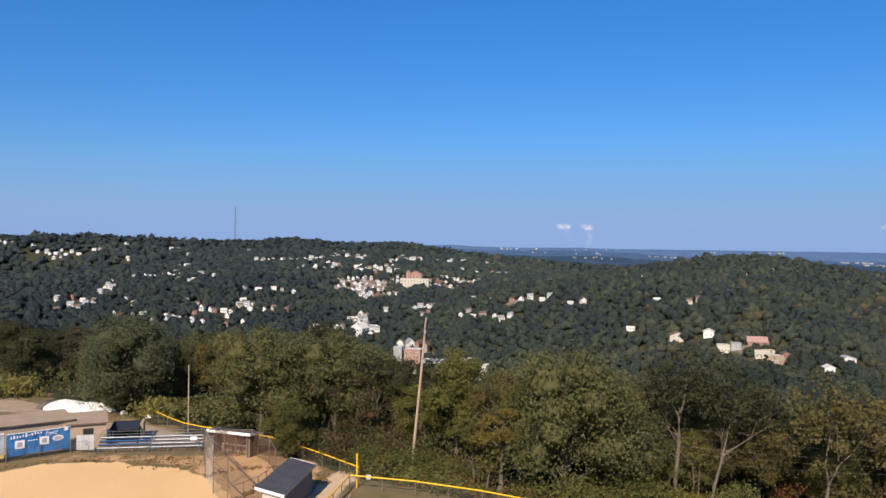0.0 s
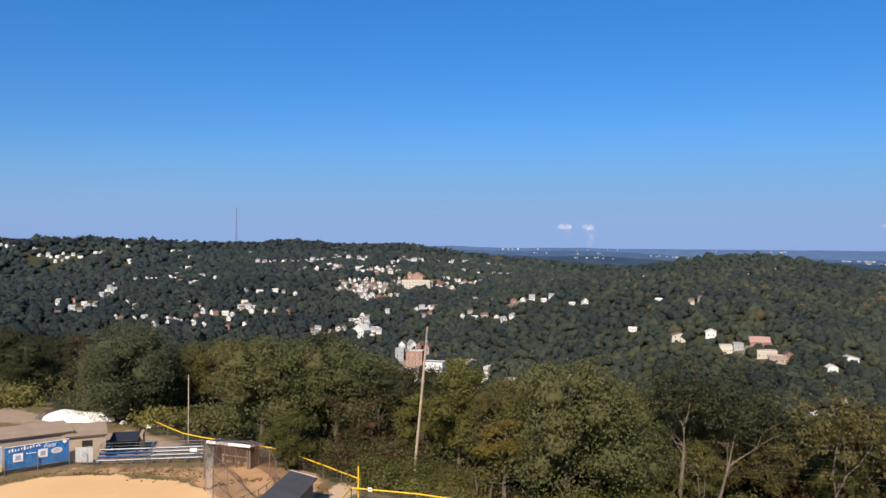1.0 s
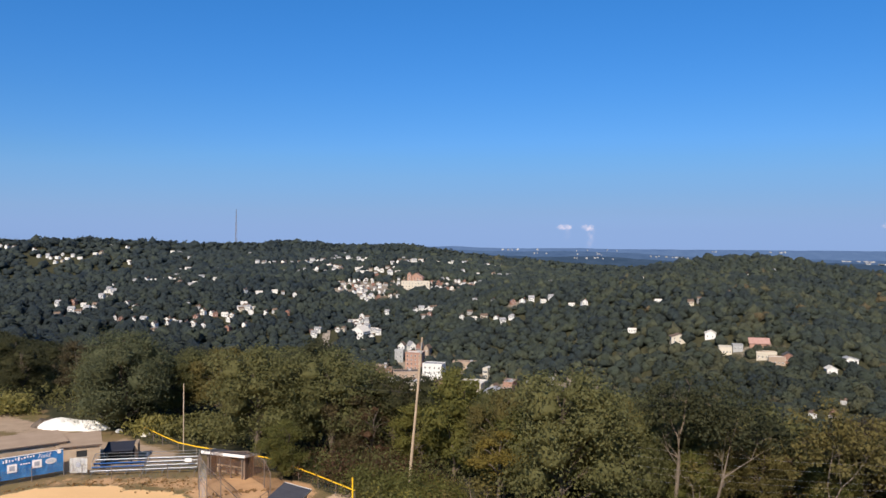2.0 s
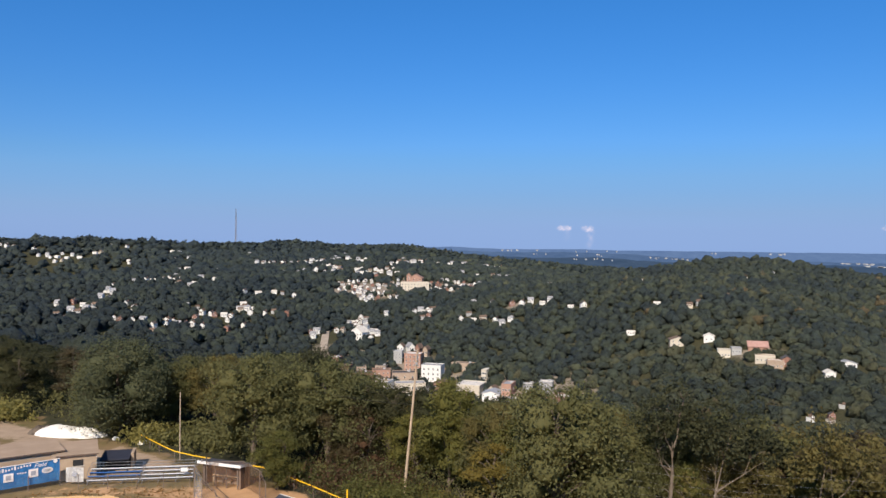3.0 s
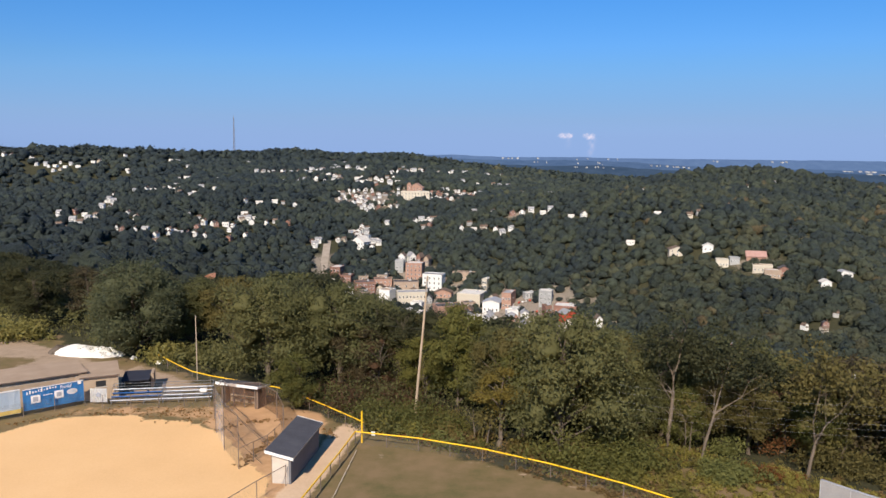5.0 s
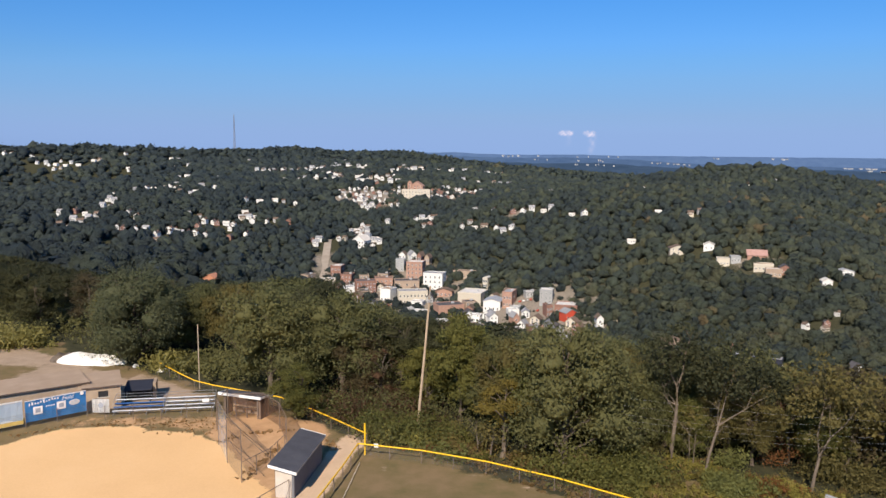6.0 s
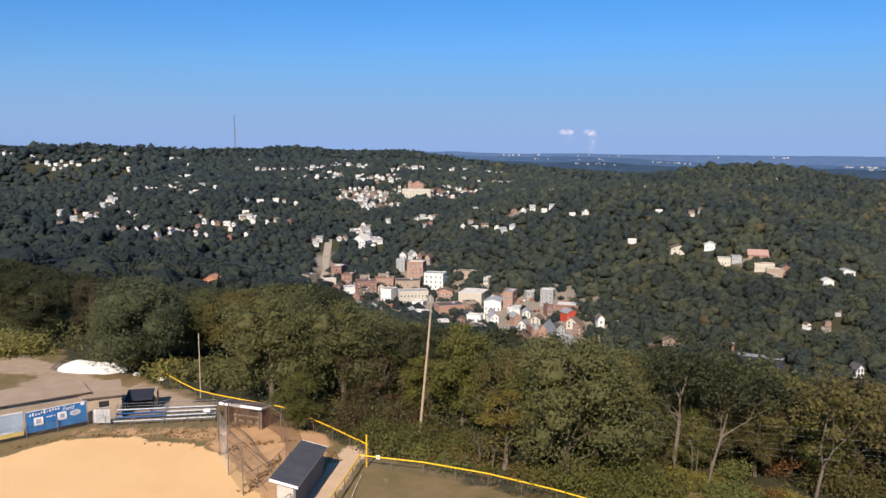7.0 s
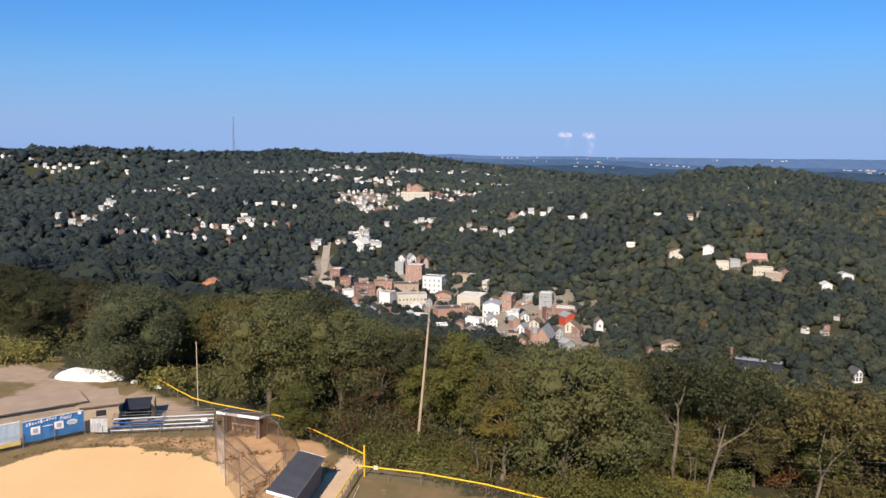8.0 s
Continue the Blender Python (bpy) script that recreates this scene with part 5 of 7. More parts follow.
# ---- the valley town ----
def town_block(label, x, y, w, d, h, turn, wall, roof, rows=3, cols=5, parapet=0.7, name="town_building", gable=0.0, unit=True, win=(1.3, 1.9)):
    """A flat-roofed or gabled town building with rows of windows to the front and one side."""
    m = Matrix.Translation((x, y, float(height(x, y)))) @ Matrix.Rotation(radians(turn), 4, "Z")
    ob = thing(name, label, "building", m, group="town buildings")
    bm = bmesh.new()
    if gable:
        gable_walls(bm, w, d, -6, h, gable, False)
        part("wall", bm, wall, ob)
        bm = bmesh.new()
        gable_roof(bm, w, d, h, gable, 0.6, 0.3, False)
        part("roof", bm, roof, ob)
    else:
        box(bm, -w / 2, -d / 2, -6, w / 2, d / 2, h)
        part("wall", bm, wall, ob)
        bm = bmesh.new()
        t = 0.35
        for x0, y0, x1, y1 in ((-w / 2 - 0.15, -d / 2 - 0.15, w / 2 + 0.15, -d / 2 + t), (-w / 2 - 0.15, d / 2 - t, w / 2 + 0.15, d / 2 + 0.15),
                               (-w / 2 - 0.15, -d / 2 + t, -w / 2 + t, d / 2 - t), (w / 2 - t, -d / 2 + t, w / 2 + 0.15, d / 2 - t)):
            box(bm, x0, y0, h - 0.35, x1, y1, h + parapet)
        part("parapet", bm, wall, ob)
        bm = bmesh.new()
        box(bm, -w / 2 + t, -d / 2 + t, h, w / 2 - t, d / 2 - t, h + 0.25)
        r = part("roof", bm, roof, ob)
        if unit:
            bm = bmesh.new()
            box(bm, w * 0.12, d * 0.05, h + 0.25, w * 0.12 + 2.4, d * 0.05 + 1.8, h + 1.7, 0.08)
            part("roof_unit", bm, M["sheet_roof"], r)
    for i in range(rows):
        for j in range(cols):
            window_part(ob, (j - (cols - 1) / 2) * w / (cols + 0.2), -d / 2, 0.8 + i * (h - 0.4) / rows, *win)
        for j in range(max(1, cols - 2)):
            window_part(ob, w / 2, (j - (max(1, cols - 2) - 1) / 2) * d / (cols - 1.2), 0.8 + i * (h - 0.4) / rows, *win, side="side")
    return ob


def build_town():
    B = town_block
    B("tall red brick building with a pale flat roof", -6, 813, 17.2, 15.0, 17.0, -14, M["orange_brick"], M["pale_roof"], 4, 4)
    B("white painted four-storey block", 13, 774, 19.8, 14.0, 14.7, -18, M["white"], M["grey_roof"], 3, 4)
    B("white house with a brown gable above the town", -21, 872, 7.4, 10.0, 7.9, -12, M["white"], M["brown_roof"], 2, 2, gable=3.5, win=(1.1, 1.4))
    B("white gabled house on the bank", -11, 870, 7.2, 11.0, 7.7, 20, M["white"], M["grey_roof"], 2, 2, gable=4.0, win=(1.1, 1.4))
    B("grey-white house with stacked porches", -23, 841, 9.1, 9.0, 12.4, -8, M["grey_siding"], M["grey_roof"], 3, 2, win=(1.1, 1.4))
    B("brown brick house with a steep roof", -1, 856, 5.0, 10.0, 10.1, -25, M["brick"], M["brown_roof"], 2, 2, gable=4.0)
    B("brown house beside the brick house", 7, 846, 5.4, 10.0, 10.6, -20, M["tan_brick"], M["brown_roof"], 2, 2, gable=3.5)
    B("three-storey red brick block with white windows", -56, 771, 19.8, 13.0, 10.9, 12, M["brick"], M["dark_roof"], 3, 6, win=(1.1, 1.4))
    B("tan brick block with a dark roof", -15, 773, 24.3, 15.0, 10.5, 4, M["tan_brick"], M["dark_roof"], 2, 3)
    B("orange brick shop building", -39, 794, 18.0, 13.0, 7.8, 6, M["orange_brick"], M["brown_roof"], 2, 4, win=(1.1, 1.4))
    B("white rendered shop building with a tan roof", -32, 743, 10.9, 13.0, 11.1, -25, M["white"], M["flat_gravel"], 1, 3)
    B("long pale two-storey commercial building", -9, 734, 27.6, 14.0, 11.3, 8, M["cream"], M["grey_roof"], 2, 8)
    B("pink brick building with an arched white front", -88, 820, 11.3, 14.0, 10.1, -16, M["brick"], M["pale_roof"], 2, 3)
    B("brick shop row beside the street", -76, 801, 11.3, 13.0, 7.9, -12, M["brick"], M["brown_roof"], 2, 3, win=(1.1, 1.4))
    B("white and grey garage building", -70, 745, 9.6, 10.0, 9.5, 14, M["white"], M["grey_roof"], 1, 2)
    B("low yellowish building at the edge of the trees", -94, 780, 14.9, 9.0, 6.0, 6, M["cream"], M["pale_roof"], 1, 3)
    B("low building with an orange tiled roof", 22, 746, 15.9, 11.0, 5.3, -10, M["orange_brick"], M["brown_roof"], 1, 4, gable=2.6)
    B("long orange brick building with a dark flat roof", 24, 682, 23.7, 16.0, 9.1, 16, M["orange_brick"], M["dark_roof"], 1, 6)
    B("cream building with a broad white roof", 47, 709, 21.7, 24.0, 10.8, -20, M["cream"], M["pale_roof"], 1, 5)
    B("pale blue-grey workshop with a metal roof", 63, 675, 15.0, 16.0, 8.5, -18, M["white"], M["sheet_roof"], 1, 4, gable=2.2)
    B("red brick warehouse with a grey roof", 77, 676, 8.3, 18.0, 12.3, -20, M["orange_brick"], M["grey_roof"], 2, 3)
    B("white gabled house with a small porch", 58, 633, 7.1, 10.0, 6.2, 12, M["white"], M["grey_roof"], 2, 2, gable=3.0, win=(1.1, 1.4))
    B("tall beige stone building", 106, 653, 10.8, 12.0, 11.1, -16, M["grey_siding"], M["pale_roof"], 3, 3, win=(1.1, 1.4))
    B("red brick block beside the red front", 102, 623, 5.1, 10.0, 8.6, 10, M["brick"], M["brown_roof"], 2, 2)
    B("brick building with a pinkish flat roof", 117, 619, 17.8, 16.0, 6.2, -18, M["brick"], M["pale_roof"], 1, 5)
    B("bright red fronted building with a low gable", 115, 603, 10.0, 10.0, 6.2, 22, M["red_paint"], M["grey_roof"], 1, 3, gable=2.6)
    B("small brick house with a white-edged gable", 74, 615, 5.4, 9.0, 8.1, 18, M["orange_brick"], M["grey_roof"], 2, 1, gable=3.2, win=(1.1, 1.4))
    B("grey wooden house with a patched roof", 104, 546, 8.6, 8.0, 5.1, 24, M["grey_siding"], M["grey_roof"], 1, 3, gable=2.4)
    B("narrow white house with a pink roof", 131, 566, 5.0, 8.0, 9.3, 0, M["white"], M["brown_roof"], 2, 1, gable=2.6)
    B("pinkish apartment building with a low roof", 63, 748, 5.0, 11.0, 8.8, -24, M["cream"], M["pale_roof"], 2, 3)
    B("long brown garage row beside the parking lot", 46, 788, 26.9, 9.0, 6.7, -24, M["tan_brick"], M["brown_roof"], 1, 6)
    B("low pinkish shed among the trees", 162, 497, 11, 7, 3.6, -14, M["tan_brick"], M["brown_roof"], 1, 4, gable=1.6, unit=False, win=(0.9, 1.2))
    B("large white house with a broad gable beside the road", -71, 924, 17, 15, 8.5, -30, M["white"], M["pale_roof"], 2, 4, gable=6)
    B("yellow brick school building with orange gables", 215, 650, 13.9, 8.0, 5.7, -6, M["cream"], M["brown_roof"], 2, 3, gable=2.4, unit=False, win=(0.9, 1.2))
    B("small white house with a pale gable on the hill", 238, 641, 8.4, 7.0, 4.5, -20, M["white"], M["pale_roof"], 1, 2, gable=2.0, unit=False, win=(0.9, 1.2))
    B("white low building with a grey roof on the hill", 237, 607, 9.5, 8.0, 5.0, -16, M["cream"], M["grey_roof"], 1, 4, unit=False, win=(0.9, 1.2))
    B("grey low shop with a flat roof on the hill", 247, 608, 7.4, 9.0, 3.6, -14, M["grey_siding"], M["grey_roof"], 1, 3, unit=False, win=(0.9, 1.2))
    B("brick fronted low building with a broad pinkish roof", 264, 608, 10.0, 14.5, 2.4, 74, M["orange_brick"], M["rose_roof"], 1, 4, gable=3.6, unit=False, win=(0.9, 1.2))
    B("long tan low building along the hill road", 259, 583, 14.0, 9.0, 4.4, -22, M["cream"], M["flat_gravel"], 1, 5, unit=False, win=(0.9, 1.2))
    B("tan low building stepping down the hill road", 261, 570, 11.3, 8.0, 5.0, -22, M["tan_brick"], M["pale_roof"], 1, 4, unit=False, win=(0.9, 1.2))
    B("dark house with a pale porch on the hill", 270, 572, 6.9, 8.0, 5.1, -18, M["brick"], M["dark_roof"], 1, 3, gable=2.0, unit=False, win=(0.9, 1.2))
    B("long white house with a grey roof", 314, 570, 12.5, 6.5, 3.4, -12, M["white"], M["sheet_roof"], 1, 5, gable=1.8, unit=False, win=(0.9, 1.2))
    B("small white house below the long house", 288, 545, 7.0, 6.0, 4.0, -10, M["white"], M["pale_roof"], 1, 2, gable=1.8, unit=False, win=(0.9, 1.2))
    B("house with a bright orange roof and front below the field", -136, 508, 8.5, 7, 6.0, -14, M["orange_tile"], M["orange_tile"], 1, 3, gable=2.6, unit=False)
    B("tall white house with a dark roof among the trees", 223, 388, 4.2, 5.5, 5.2, 8, M["white"], M["dark_roof"], 2, 2, gable=2.4)
    B("long dark shed with a pale eaves line above the trees", 187, 421, 25, 7, 5.4, -30, M["navy_roof"], M["grey_roof"], 1, 2, parapet=0.15, unit=False, win=(1.2, 0.9))
    stack_z = float(height(184, 451))
    ob = thing("brick_chimney", "tall free-standing brick chimney beside the shed", "chimney", Matrix.Translation((184, 451, stack_z)))
    bm = bmesh.new()
    rod(bm, (0, 0, -2), (0, 0, 6.5), 0.9, 0.75, 12)
    part("shaft", bm, M["brick"], ob)
    bm = bmesh.new()
    rod(bm, (0, 0, 6.3), (0, 0, 6.8), 0.95, 0.95, 12)
    part("cap", bm, M["grey_roof"], ob)
    # hillside town: the orange brick church-like school and the pale building before it
    B("large beige stone school building", -10, 1234, 44, 17, 13, 2, M["cream"], M["pale_roof"], 3, 9)
    B("orange brick building with a steep orange roof", -8, 1306, 22, 18, 10, -10, M["orange_brick"], M["orange_brick"], 3, 4, gable=7)
    B("orange brick tower beside the school", -20, 1300, 7, 7, 15, -10, M["orange_brick"], M["brown_roof"], 4, 1, gable=4)
    # the church with a dark slate roof
    m = Matrix.Translation((91, 563, float(height(91, 563)))) @ Matrix.Rotation(radians(-22), 4, "Z")
    ob = thing("church", "orange brick church with a steep slate roof", "church", m)
    bm = bmesh.new()
    gable_walls(bm, 11, 20, -6, 7, 8, False)
    part("wall", bm, M["orange_brick"], ob)
    bm = bmesh.new()
    gable_roof(bm, 11, 20, 7, 8, 0.5, 0.3, False)
    part("roof", bm, M["grey_roof"], ob)
    bm = bmesh.new()
    box(bm, -6.6, -10.6, -6, -3.4, -7.4, 11, 0.1)
    t = part("bell_tower", bm, M["orange_brick"], ob)
    bm = bmesh.new()
    bmesh.ops.create_cone(bm, cap_ends=True, segments=4, radius1=2.7, radius2=0.05, depth=4, matrix=Matrix.Translation((-5, -9, 13)) @ Matrix.Rotation(radians(45), 4, "Z"))
    part("spire", bm, M["grey_roof"], t)
    for k in (-2.6, 0, 2.6):
        window_part(ob, k, -10, 2.4, 1.1, 3.2)


build_town()


def build_town_infill():
    """Smaller shops, houses and garages between the larger buildings, and the trees of their yards."""
    rng = np.random.default_rng(31)
    B = town_block
    kinds = [
        B("small two-storey red brick shop", 0, 0, 9, 11, 6.5, 0, M["brick"], M["grey_roof"], 2, 3),
        B("small white rendered shop with a pale roof", 0, 0, 11, 10, 5, 0, M["white"], M["pale_roof"], 1, 3),
        B("small tan brick shop with a dark roof", 0, 0, 10, 12, 7, 0, M["tan_brick"], M["dark_roof"], 2, 3),
        B("white house with a grey gable in the town", 0, 0, 7.5, 9, 5.5, 0, M["white"], M["grey_roof"], 2, 2, gable=3),
        B("cream house with a brown gable in the town", 0, 0, 7.5, 9, 5.5, 0, M["cream"], M["brown_roof"], 2, 2, gable=3),
        B("brick house with a pinkish gable in the town", 0, 0, 7, 9, 6, 0, M["brick"], M["brown_roof"], 2, 2, gable=3),
        B("low garage with a pale flat roof", 0, 0, 10, 7, 3.4, 0, M["grey_siding"], M["pale_roof"], 1, 3),
        B("pale blue-grey house in the town", 0, 0, 7.5, 8, 5.5, 0, M["grey_siding"], M["dark_roof"], 2, 2, gable=3)]
    taken = [(x, y, 14.5) for x, y in TOWN_SITES] + [(92, 671, 11), (36, 765, 11), (66, 608, 11), (-27, 720, 11), (93, 639, 9)]
    for a, b, rx, ry, tries in ((-25, 745, 66, 72, 90), (66, 656, 56, 58, 80), (96, 572, 40, 50, 26), (-88, 785, 26, 45, 90)):
        for _ in range(tries):
            u, v = rng.uniform(-1, 1, 2)
            x, y = a + rx * u, b + ry * v
            if u * u + v * v > 1 or abs(x + 102 + (y - 800) * 0.09) < 12:
                continue
            if any(math.hypot(x - p, y - q) < r for p, q, r in taken):
                continue
            taken.append((x, y, 12.5))
            o = copy_thing(kinds[rng.integers(0, len(kinds))], Matrix.Translation((x, y, float(height(x, y)))) @ Matrix.Rotation(radians(rng.uniform(-34, 22)), 4, "Z"))
            o.scale = (rng.uniform(0.8, 1.15), rng.uniform(0.8, 1.15), rng.uniform(0.8, 1.1))
    for k in kinds:
        for o in (*k.children_recursive, k):
            bpy.data.objects.remove(o)
    pts = []
    while len(pts) < 190:
        x, y = rng.uniform(-100, 135), rng.uniform(540, 830)
        if open_ground(np.array([x]), np.array([y]))[0] and all(math.hypot(x - p, y - q) > 0.62 * r for p, q, r in taken):
            pts.append((x, y))
    hill = np.array(HILL_TOWN + HILL_TOWN_EAST, float)
    while len(pts) < 250:
        x, y = rng.uniform(-135, 105), rng.uniform(1110, 1350)
        if open_ground(np.array([x]), np.array([y]))[0] and np.hypot(hill[:, 0] - x, hill[:, 1] - y).min() > 6.5 and math.hypot(x + 10, y - 1232) > 26:
            pts.append((x, y))
    while len(pts) < 268:
        x, y = rng.uniform(232, 284), rng.uniform(560, 622)
        if all(math.hypot(x - a, y - b) > 7.5 for a, b in TOWN_SITES):
            pts.append((x, y))
    p = np.array(pts)
    woods("yard_trees", "green trees in the yards of the town", rng, p[:, 0], p[:, 1], 1.6 + 2.2 * rng.random(len(p)), 2, 70, 0.22, 1.0)


build_town_infill()


def build_distance():
    """Pale far-off sheds and settlements below the blue ridges."""
    rng = np.random.default_rng(17)
    # settlements: which ridge, bearings from and to, how far below the crest, spread, how many, widest
    for k, u0, u1, below, spread, count, widest in ((0, 0.10, 0.155, 4, 3, 5, 22), (0, 0.185, 0.215, 9, 4, 2, 12), (0, 0.225, 0.26, 4, 3, 3, 12), (0, 0.36, 0.38, 9, 3, 2, 14), (0, 0.445, 0.475, 9, 3, 4, 26),
                                                    (1, 0.14, 0.16, 8, 3, 3, 8), (1, 0.19, 0.23, 8, 9, 4, 10), (1, 0.29, 0.345, 6, 5, 11, 15), (1, 0.53, 0.58, 3, 3, 9, 40), (2, 0.185, 0.25, 6, 5, 7, 16), (2, 0.56, 0.61, -4, 3, 5, 60)):
        base = FAR_RIDGES[k][0]
        for _ in range(count):
            x = base * rng.uniform(u0, u1)
            crest = float(ridge_crest(k, x))
            z = crest - below - spread * rng.random()
            y = base - 260 * max(0.0, 1 - (z + 150) / (crest + 150)) ** 0.667 - 4
            w, h = widest * rng.uniform(0.2, 0.75), rng.uniform(0.6, 2.2)
            ob = thing("far_shed", "pale far-off building under the blue ridge", "building", Matrix.Translation((x, y, z)), group="far sheds")
            bm = bmesh.new()
            box(bm, -w / 2, -8, -8, w / 2, 6, h)
            part("wall", bm, M["grey_siding"], ob)
            bm = bmesh.new()
            slab(bm, ((-w / 2 - 0.6, -8.6, h), (w / 2 + 0.6, -8.6, h), (w / 2 + 0.6, 6.6, h + 1.2), (-w / 2 - 0.6, 6.6, h + 1.2)), 0.6)
            part("roof", bm, M["pale_roof"] if rng.random() < 0.2 else M["grey_roof"], ob)


build_distance()


def build_road():
    """The street that climbs out of the valley town."""
    line = ((-98, 770), (-101, 800), (-105, 840), (-108, 880), (-111, 920), (-113, 944), (-100, 975), (-84, 1000))
    bm, rows = bmesh.new(), []
    pts = []
    for (a, b), (c, d) in zip(line, line[1:]):
        pts += [(a + (c - a) * k / 5, b + (d - b) * k / 5) for k in range(5)]
    pts.append(line[-1])
    for x, y in pts:
        z = float(height(x, y)) + 0.6
        rows.append([bm.verts.new((x + s, y, z + q)) for s, q in ((-4.4, -2.0), (-4.2, 0), (4.2, 0), (4.4, -2.0))])
    for a, b in zip(rows, rows[1:]):
        for k in range(3):
            bm.faces.new((a[k], a[k + 1], b[k + 1], b[k]))
    tagged(new("road", bm_mesh("road", bm, M["asphalt"])), "pale worn street climbing out of the town", "road", kind="structure")


build_road()


def car(label, x, y, turn, paint, proto=[]):
    """A parked car: body with cabin, windows, four wheels."""
    if not proto:
        c = thing("car", "parked car", "car", group="cars parked in town")
        bm = bmesh.new()
        box(bm, -2.2, -0.88, 0.35, 2.2, 0.88, 0.95, 0.14)
        made = bmesh.ops.create_cube(bm, size=1.0)
        bmesh.ops.transform(bm, matrix=Matrix.Translation((-0.2, 0, 1.2)) @ Matrix.Diagonal((2.5, 1.6, 0.56, 1)), verts=made["verts"])
        for v in made["verts"]:
            if v.co.z > 1.3:
                v.co.x = -0.2 + (v.co.x + 0.2) * 0.68
                v.co.y *= 0.86
        part("body", bm, paint, c)
        bm = bmesh.new()
        box(bm, -1.2, -0.81, 1.0, 0.78, 0.81, 1.36, 0.05)
        part("window", bm, M["glass"], c)
        for sx in (-1.35, 1.35):
            for sy in (-0.8, 0.8):
                bm = bmesh.new()
                rod(bm, (sx, sy - 0.1, 0.33), (sx, sy + 0.1, 0.33), 0.33, sides=12)
                part("wheel", bm, M["black"], c)
        proto.append(c)
    m = Matrix.Translation((x, y, float(height(x, y)) + 0.25)) @ Matrix.Rotation(radians(turn), 4, "Z")
    o = copy_thing(proto[0], m)
    for child in o.children:
        if child.name.startswith("body") and child.data.materials[0] != paint:
            child.data = child.data.copy()
            child.data.materials[0] = paint
    return tagged(o, label)


def build_cars():
    rows = (((-34, 718), (3.4, 1.1), 5, 78), ((86, 674), (3.0, -1.2), 6, 70), ((27, 769), (3.3, -1.3), 6, 65), ((90, 640), (3.1, -1.2), 3, 70), ((59, 606), (3.1, 1.0), 5, 100))
    paints = (("white parked car in the town", M["trim"]), ("dark parked car in the town", M["black"]), ("grey parked car in the town", M["sheet_roof"]), ("red parked car in the town", M["red_paint"]))
    rng = np.random.default_rng(4)
    for (x, y), (dx, dy), n, turn in rows:
        for k in range(n):
            label, paint = paints[rng.integers(0, 4)]
            car(label, x + dx * k, y + dy * k, turn + rng.normal() * 3, paint)
    spare = bpy.data.objects["car"]
    for c in (*spare.children_recursive, spare):
        bpy.data.objects.remove(c)


build_cars()


def build_mast():
    """The guyed lattice mast on the far ridge."""
    x, y = -684.0, 2900.0
    z = float(height(x, y))
    ob = thing("radio_mast", "tall thin grey lattice radio mast", "mast", Matrix.Translation((x, y, z)))
    top = 138.0
    legs = [(4.6 * math.cos(a), 4.6 * math.sin(a)) for a in (0.5, 2.6, 4.7)]
    for a, b in legs:
        bm = bmesh.new()
        rod(bm, (a, b, -5), (a * 0.25, b * 0.25, top), 0.55, 0.5, 6)
        part("leg", bm, M["mast"], ob)
    bm = bmesh.new()
    for i in range(24):
        z0, z1 = i * top / 24, (i + 1) * top / 24
        for k in range(3):
            (a, b), (c, d) = legs[k], legs[(k + 1) % 3]
            f, g = 1 - 0.75 * z0 / top, 1 - 0.75 * z1 / top
            rod(bm, (a * f, b * f, z0), (c * g, d * g, z1), 0.3, sides=4)
    part("bracing", bm, M["mast"], ob)
    bm = bmesh.new()
    rod(bm, (0, 0, top - 1), (0, 0, top + 8), 0.3, 0.12, 6)
    part("antenna", bm, M["mast"], ob)


build_mast()


# ---- the ball field ----
def along(a, b, f):
    return (a[0] + (b[0] - a[0]) * f, a[1] + (b[1] - a[1]) * f)


def ground_at(x, y):
    return float(height(x, y))


def make_fence(label, line, tall, post_every=3.0, cap=True, top_bar=True, group="field fences"):
    """Chain-link fence along a line: posts, netting, a top rail, and over it a yellow plastic cover where it has one."""
    ob = thing("fence", label, "fence", group=group)
    stations = []
    for a, b in zip(line, line[1:]):
        n = max(1, round(math.hypot(b[0] - a[0], b[1] - a[1]) / post_every))
        stations += [along(a, b, k / n) for k in range(n)]
    stations.append(line[-1])
    for x, y in stations:
        bm = bmesh.new()
        z = ground_at(x, y)
        rod(bm, (x, y, z - 0.3), (x, y, z + tall), 0.038, sides=8)
        bmesh.ops.create_uvsphere(bm, u_segments=6, v_segments=4, radius=0.05, matrix=Matrix.Translation((x, y, z + tall)))
        part("post", bm, M["rail_steel"], ob)
    for a, b in zip(stations, stations[1:]):
        za, zb = ground_at(*a), ground_at(*b)
        bm = bmesh.new()
        vs = [bm.verts.new(c) for c in ((*a, za + 0.03), (*b, zb + 0.03), (*b, zb + tall), (*a, za + tall))]
        bm.faces.new(vs)
        part("netting", bm, M["link"], ob)
        if top_bar:
            bm = bmesh.new()
            rod(bm, (*a, za + tall), (*b, zb + tall), 0.066 if cap else 0.028, sides=8)
            part("rail_cover" if cap else "rail", bm, M["yellow"] if cap else M["rail_steel"], ob, "bright yellow plastic rail cover" if cap else "")
    return ob


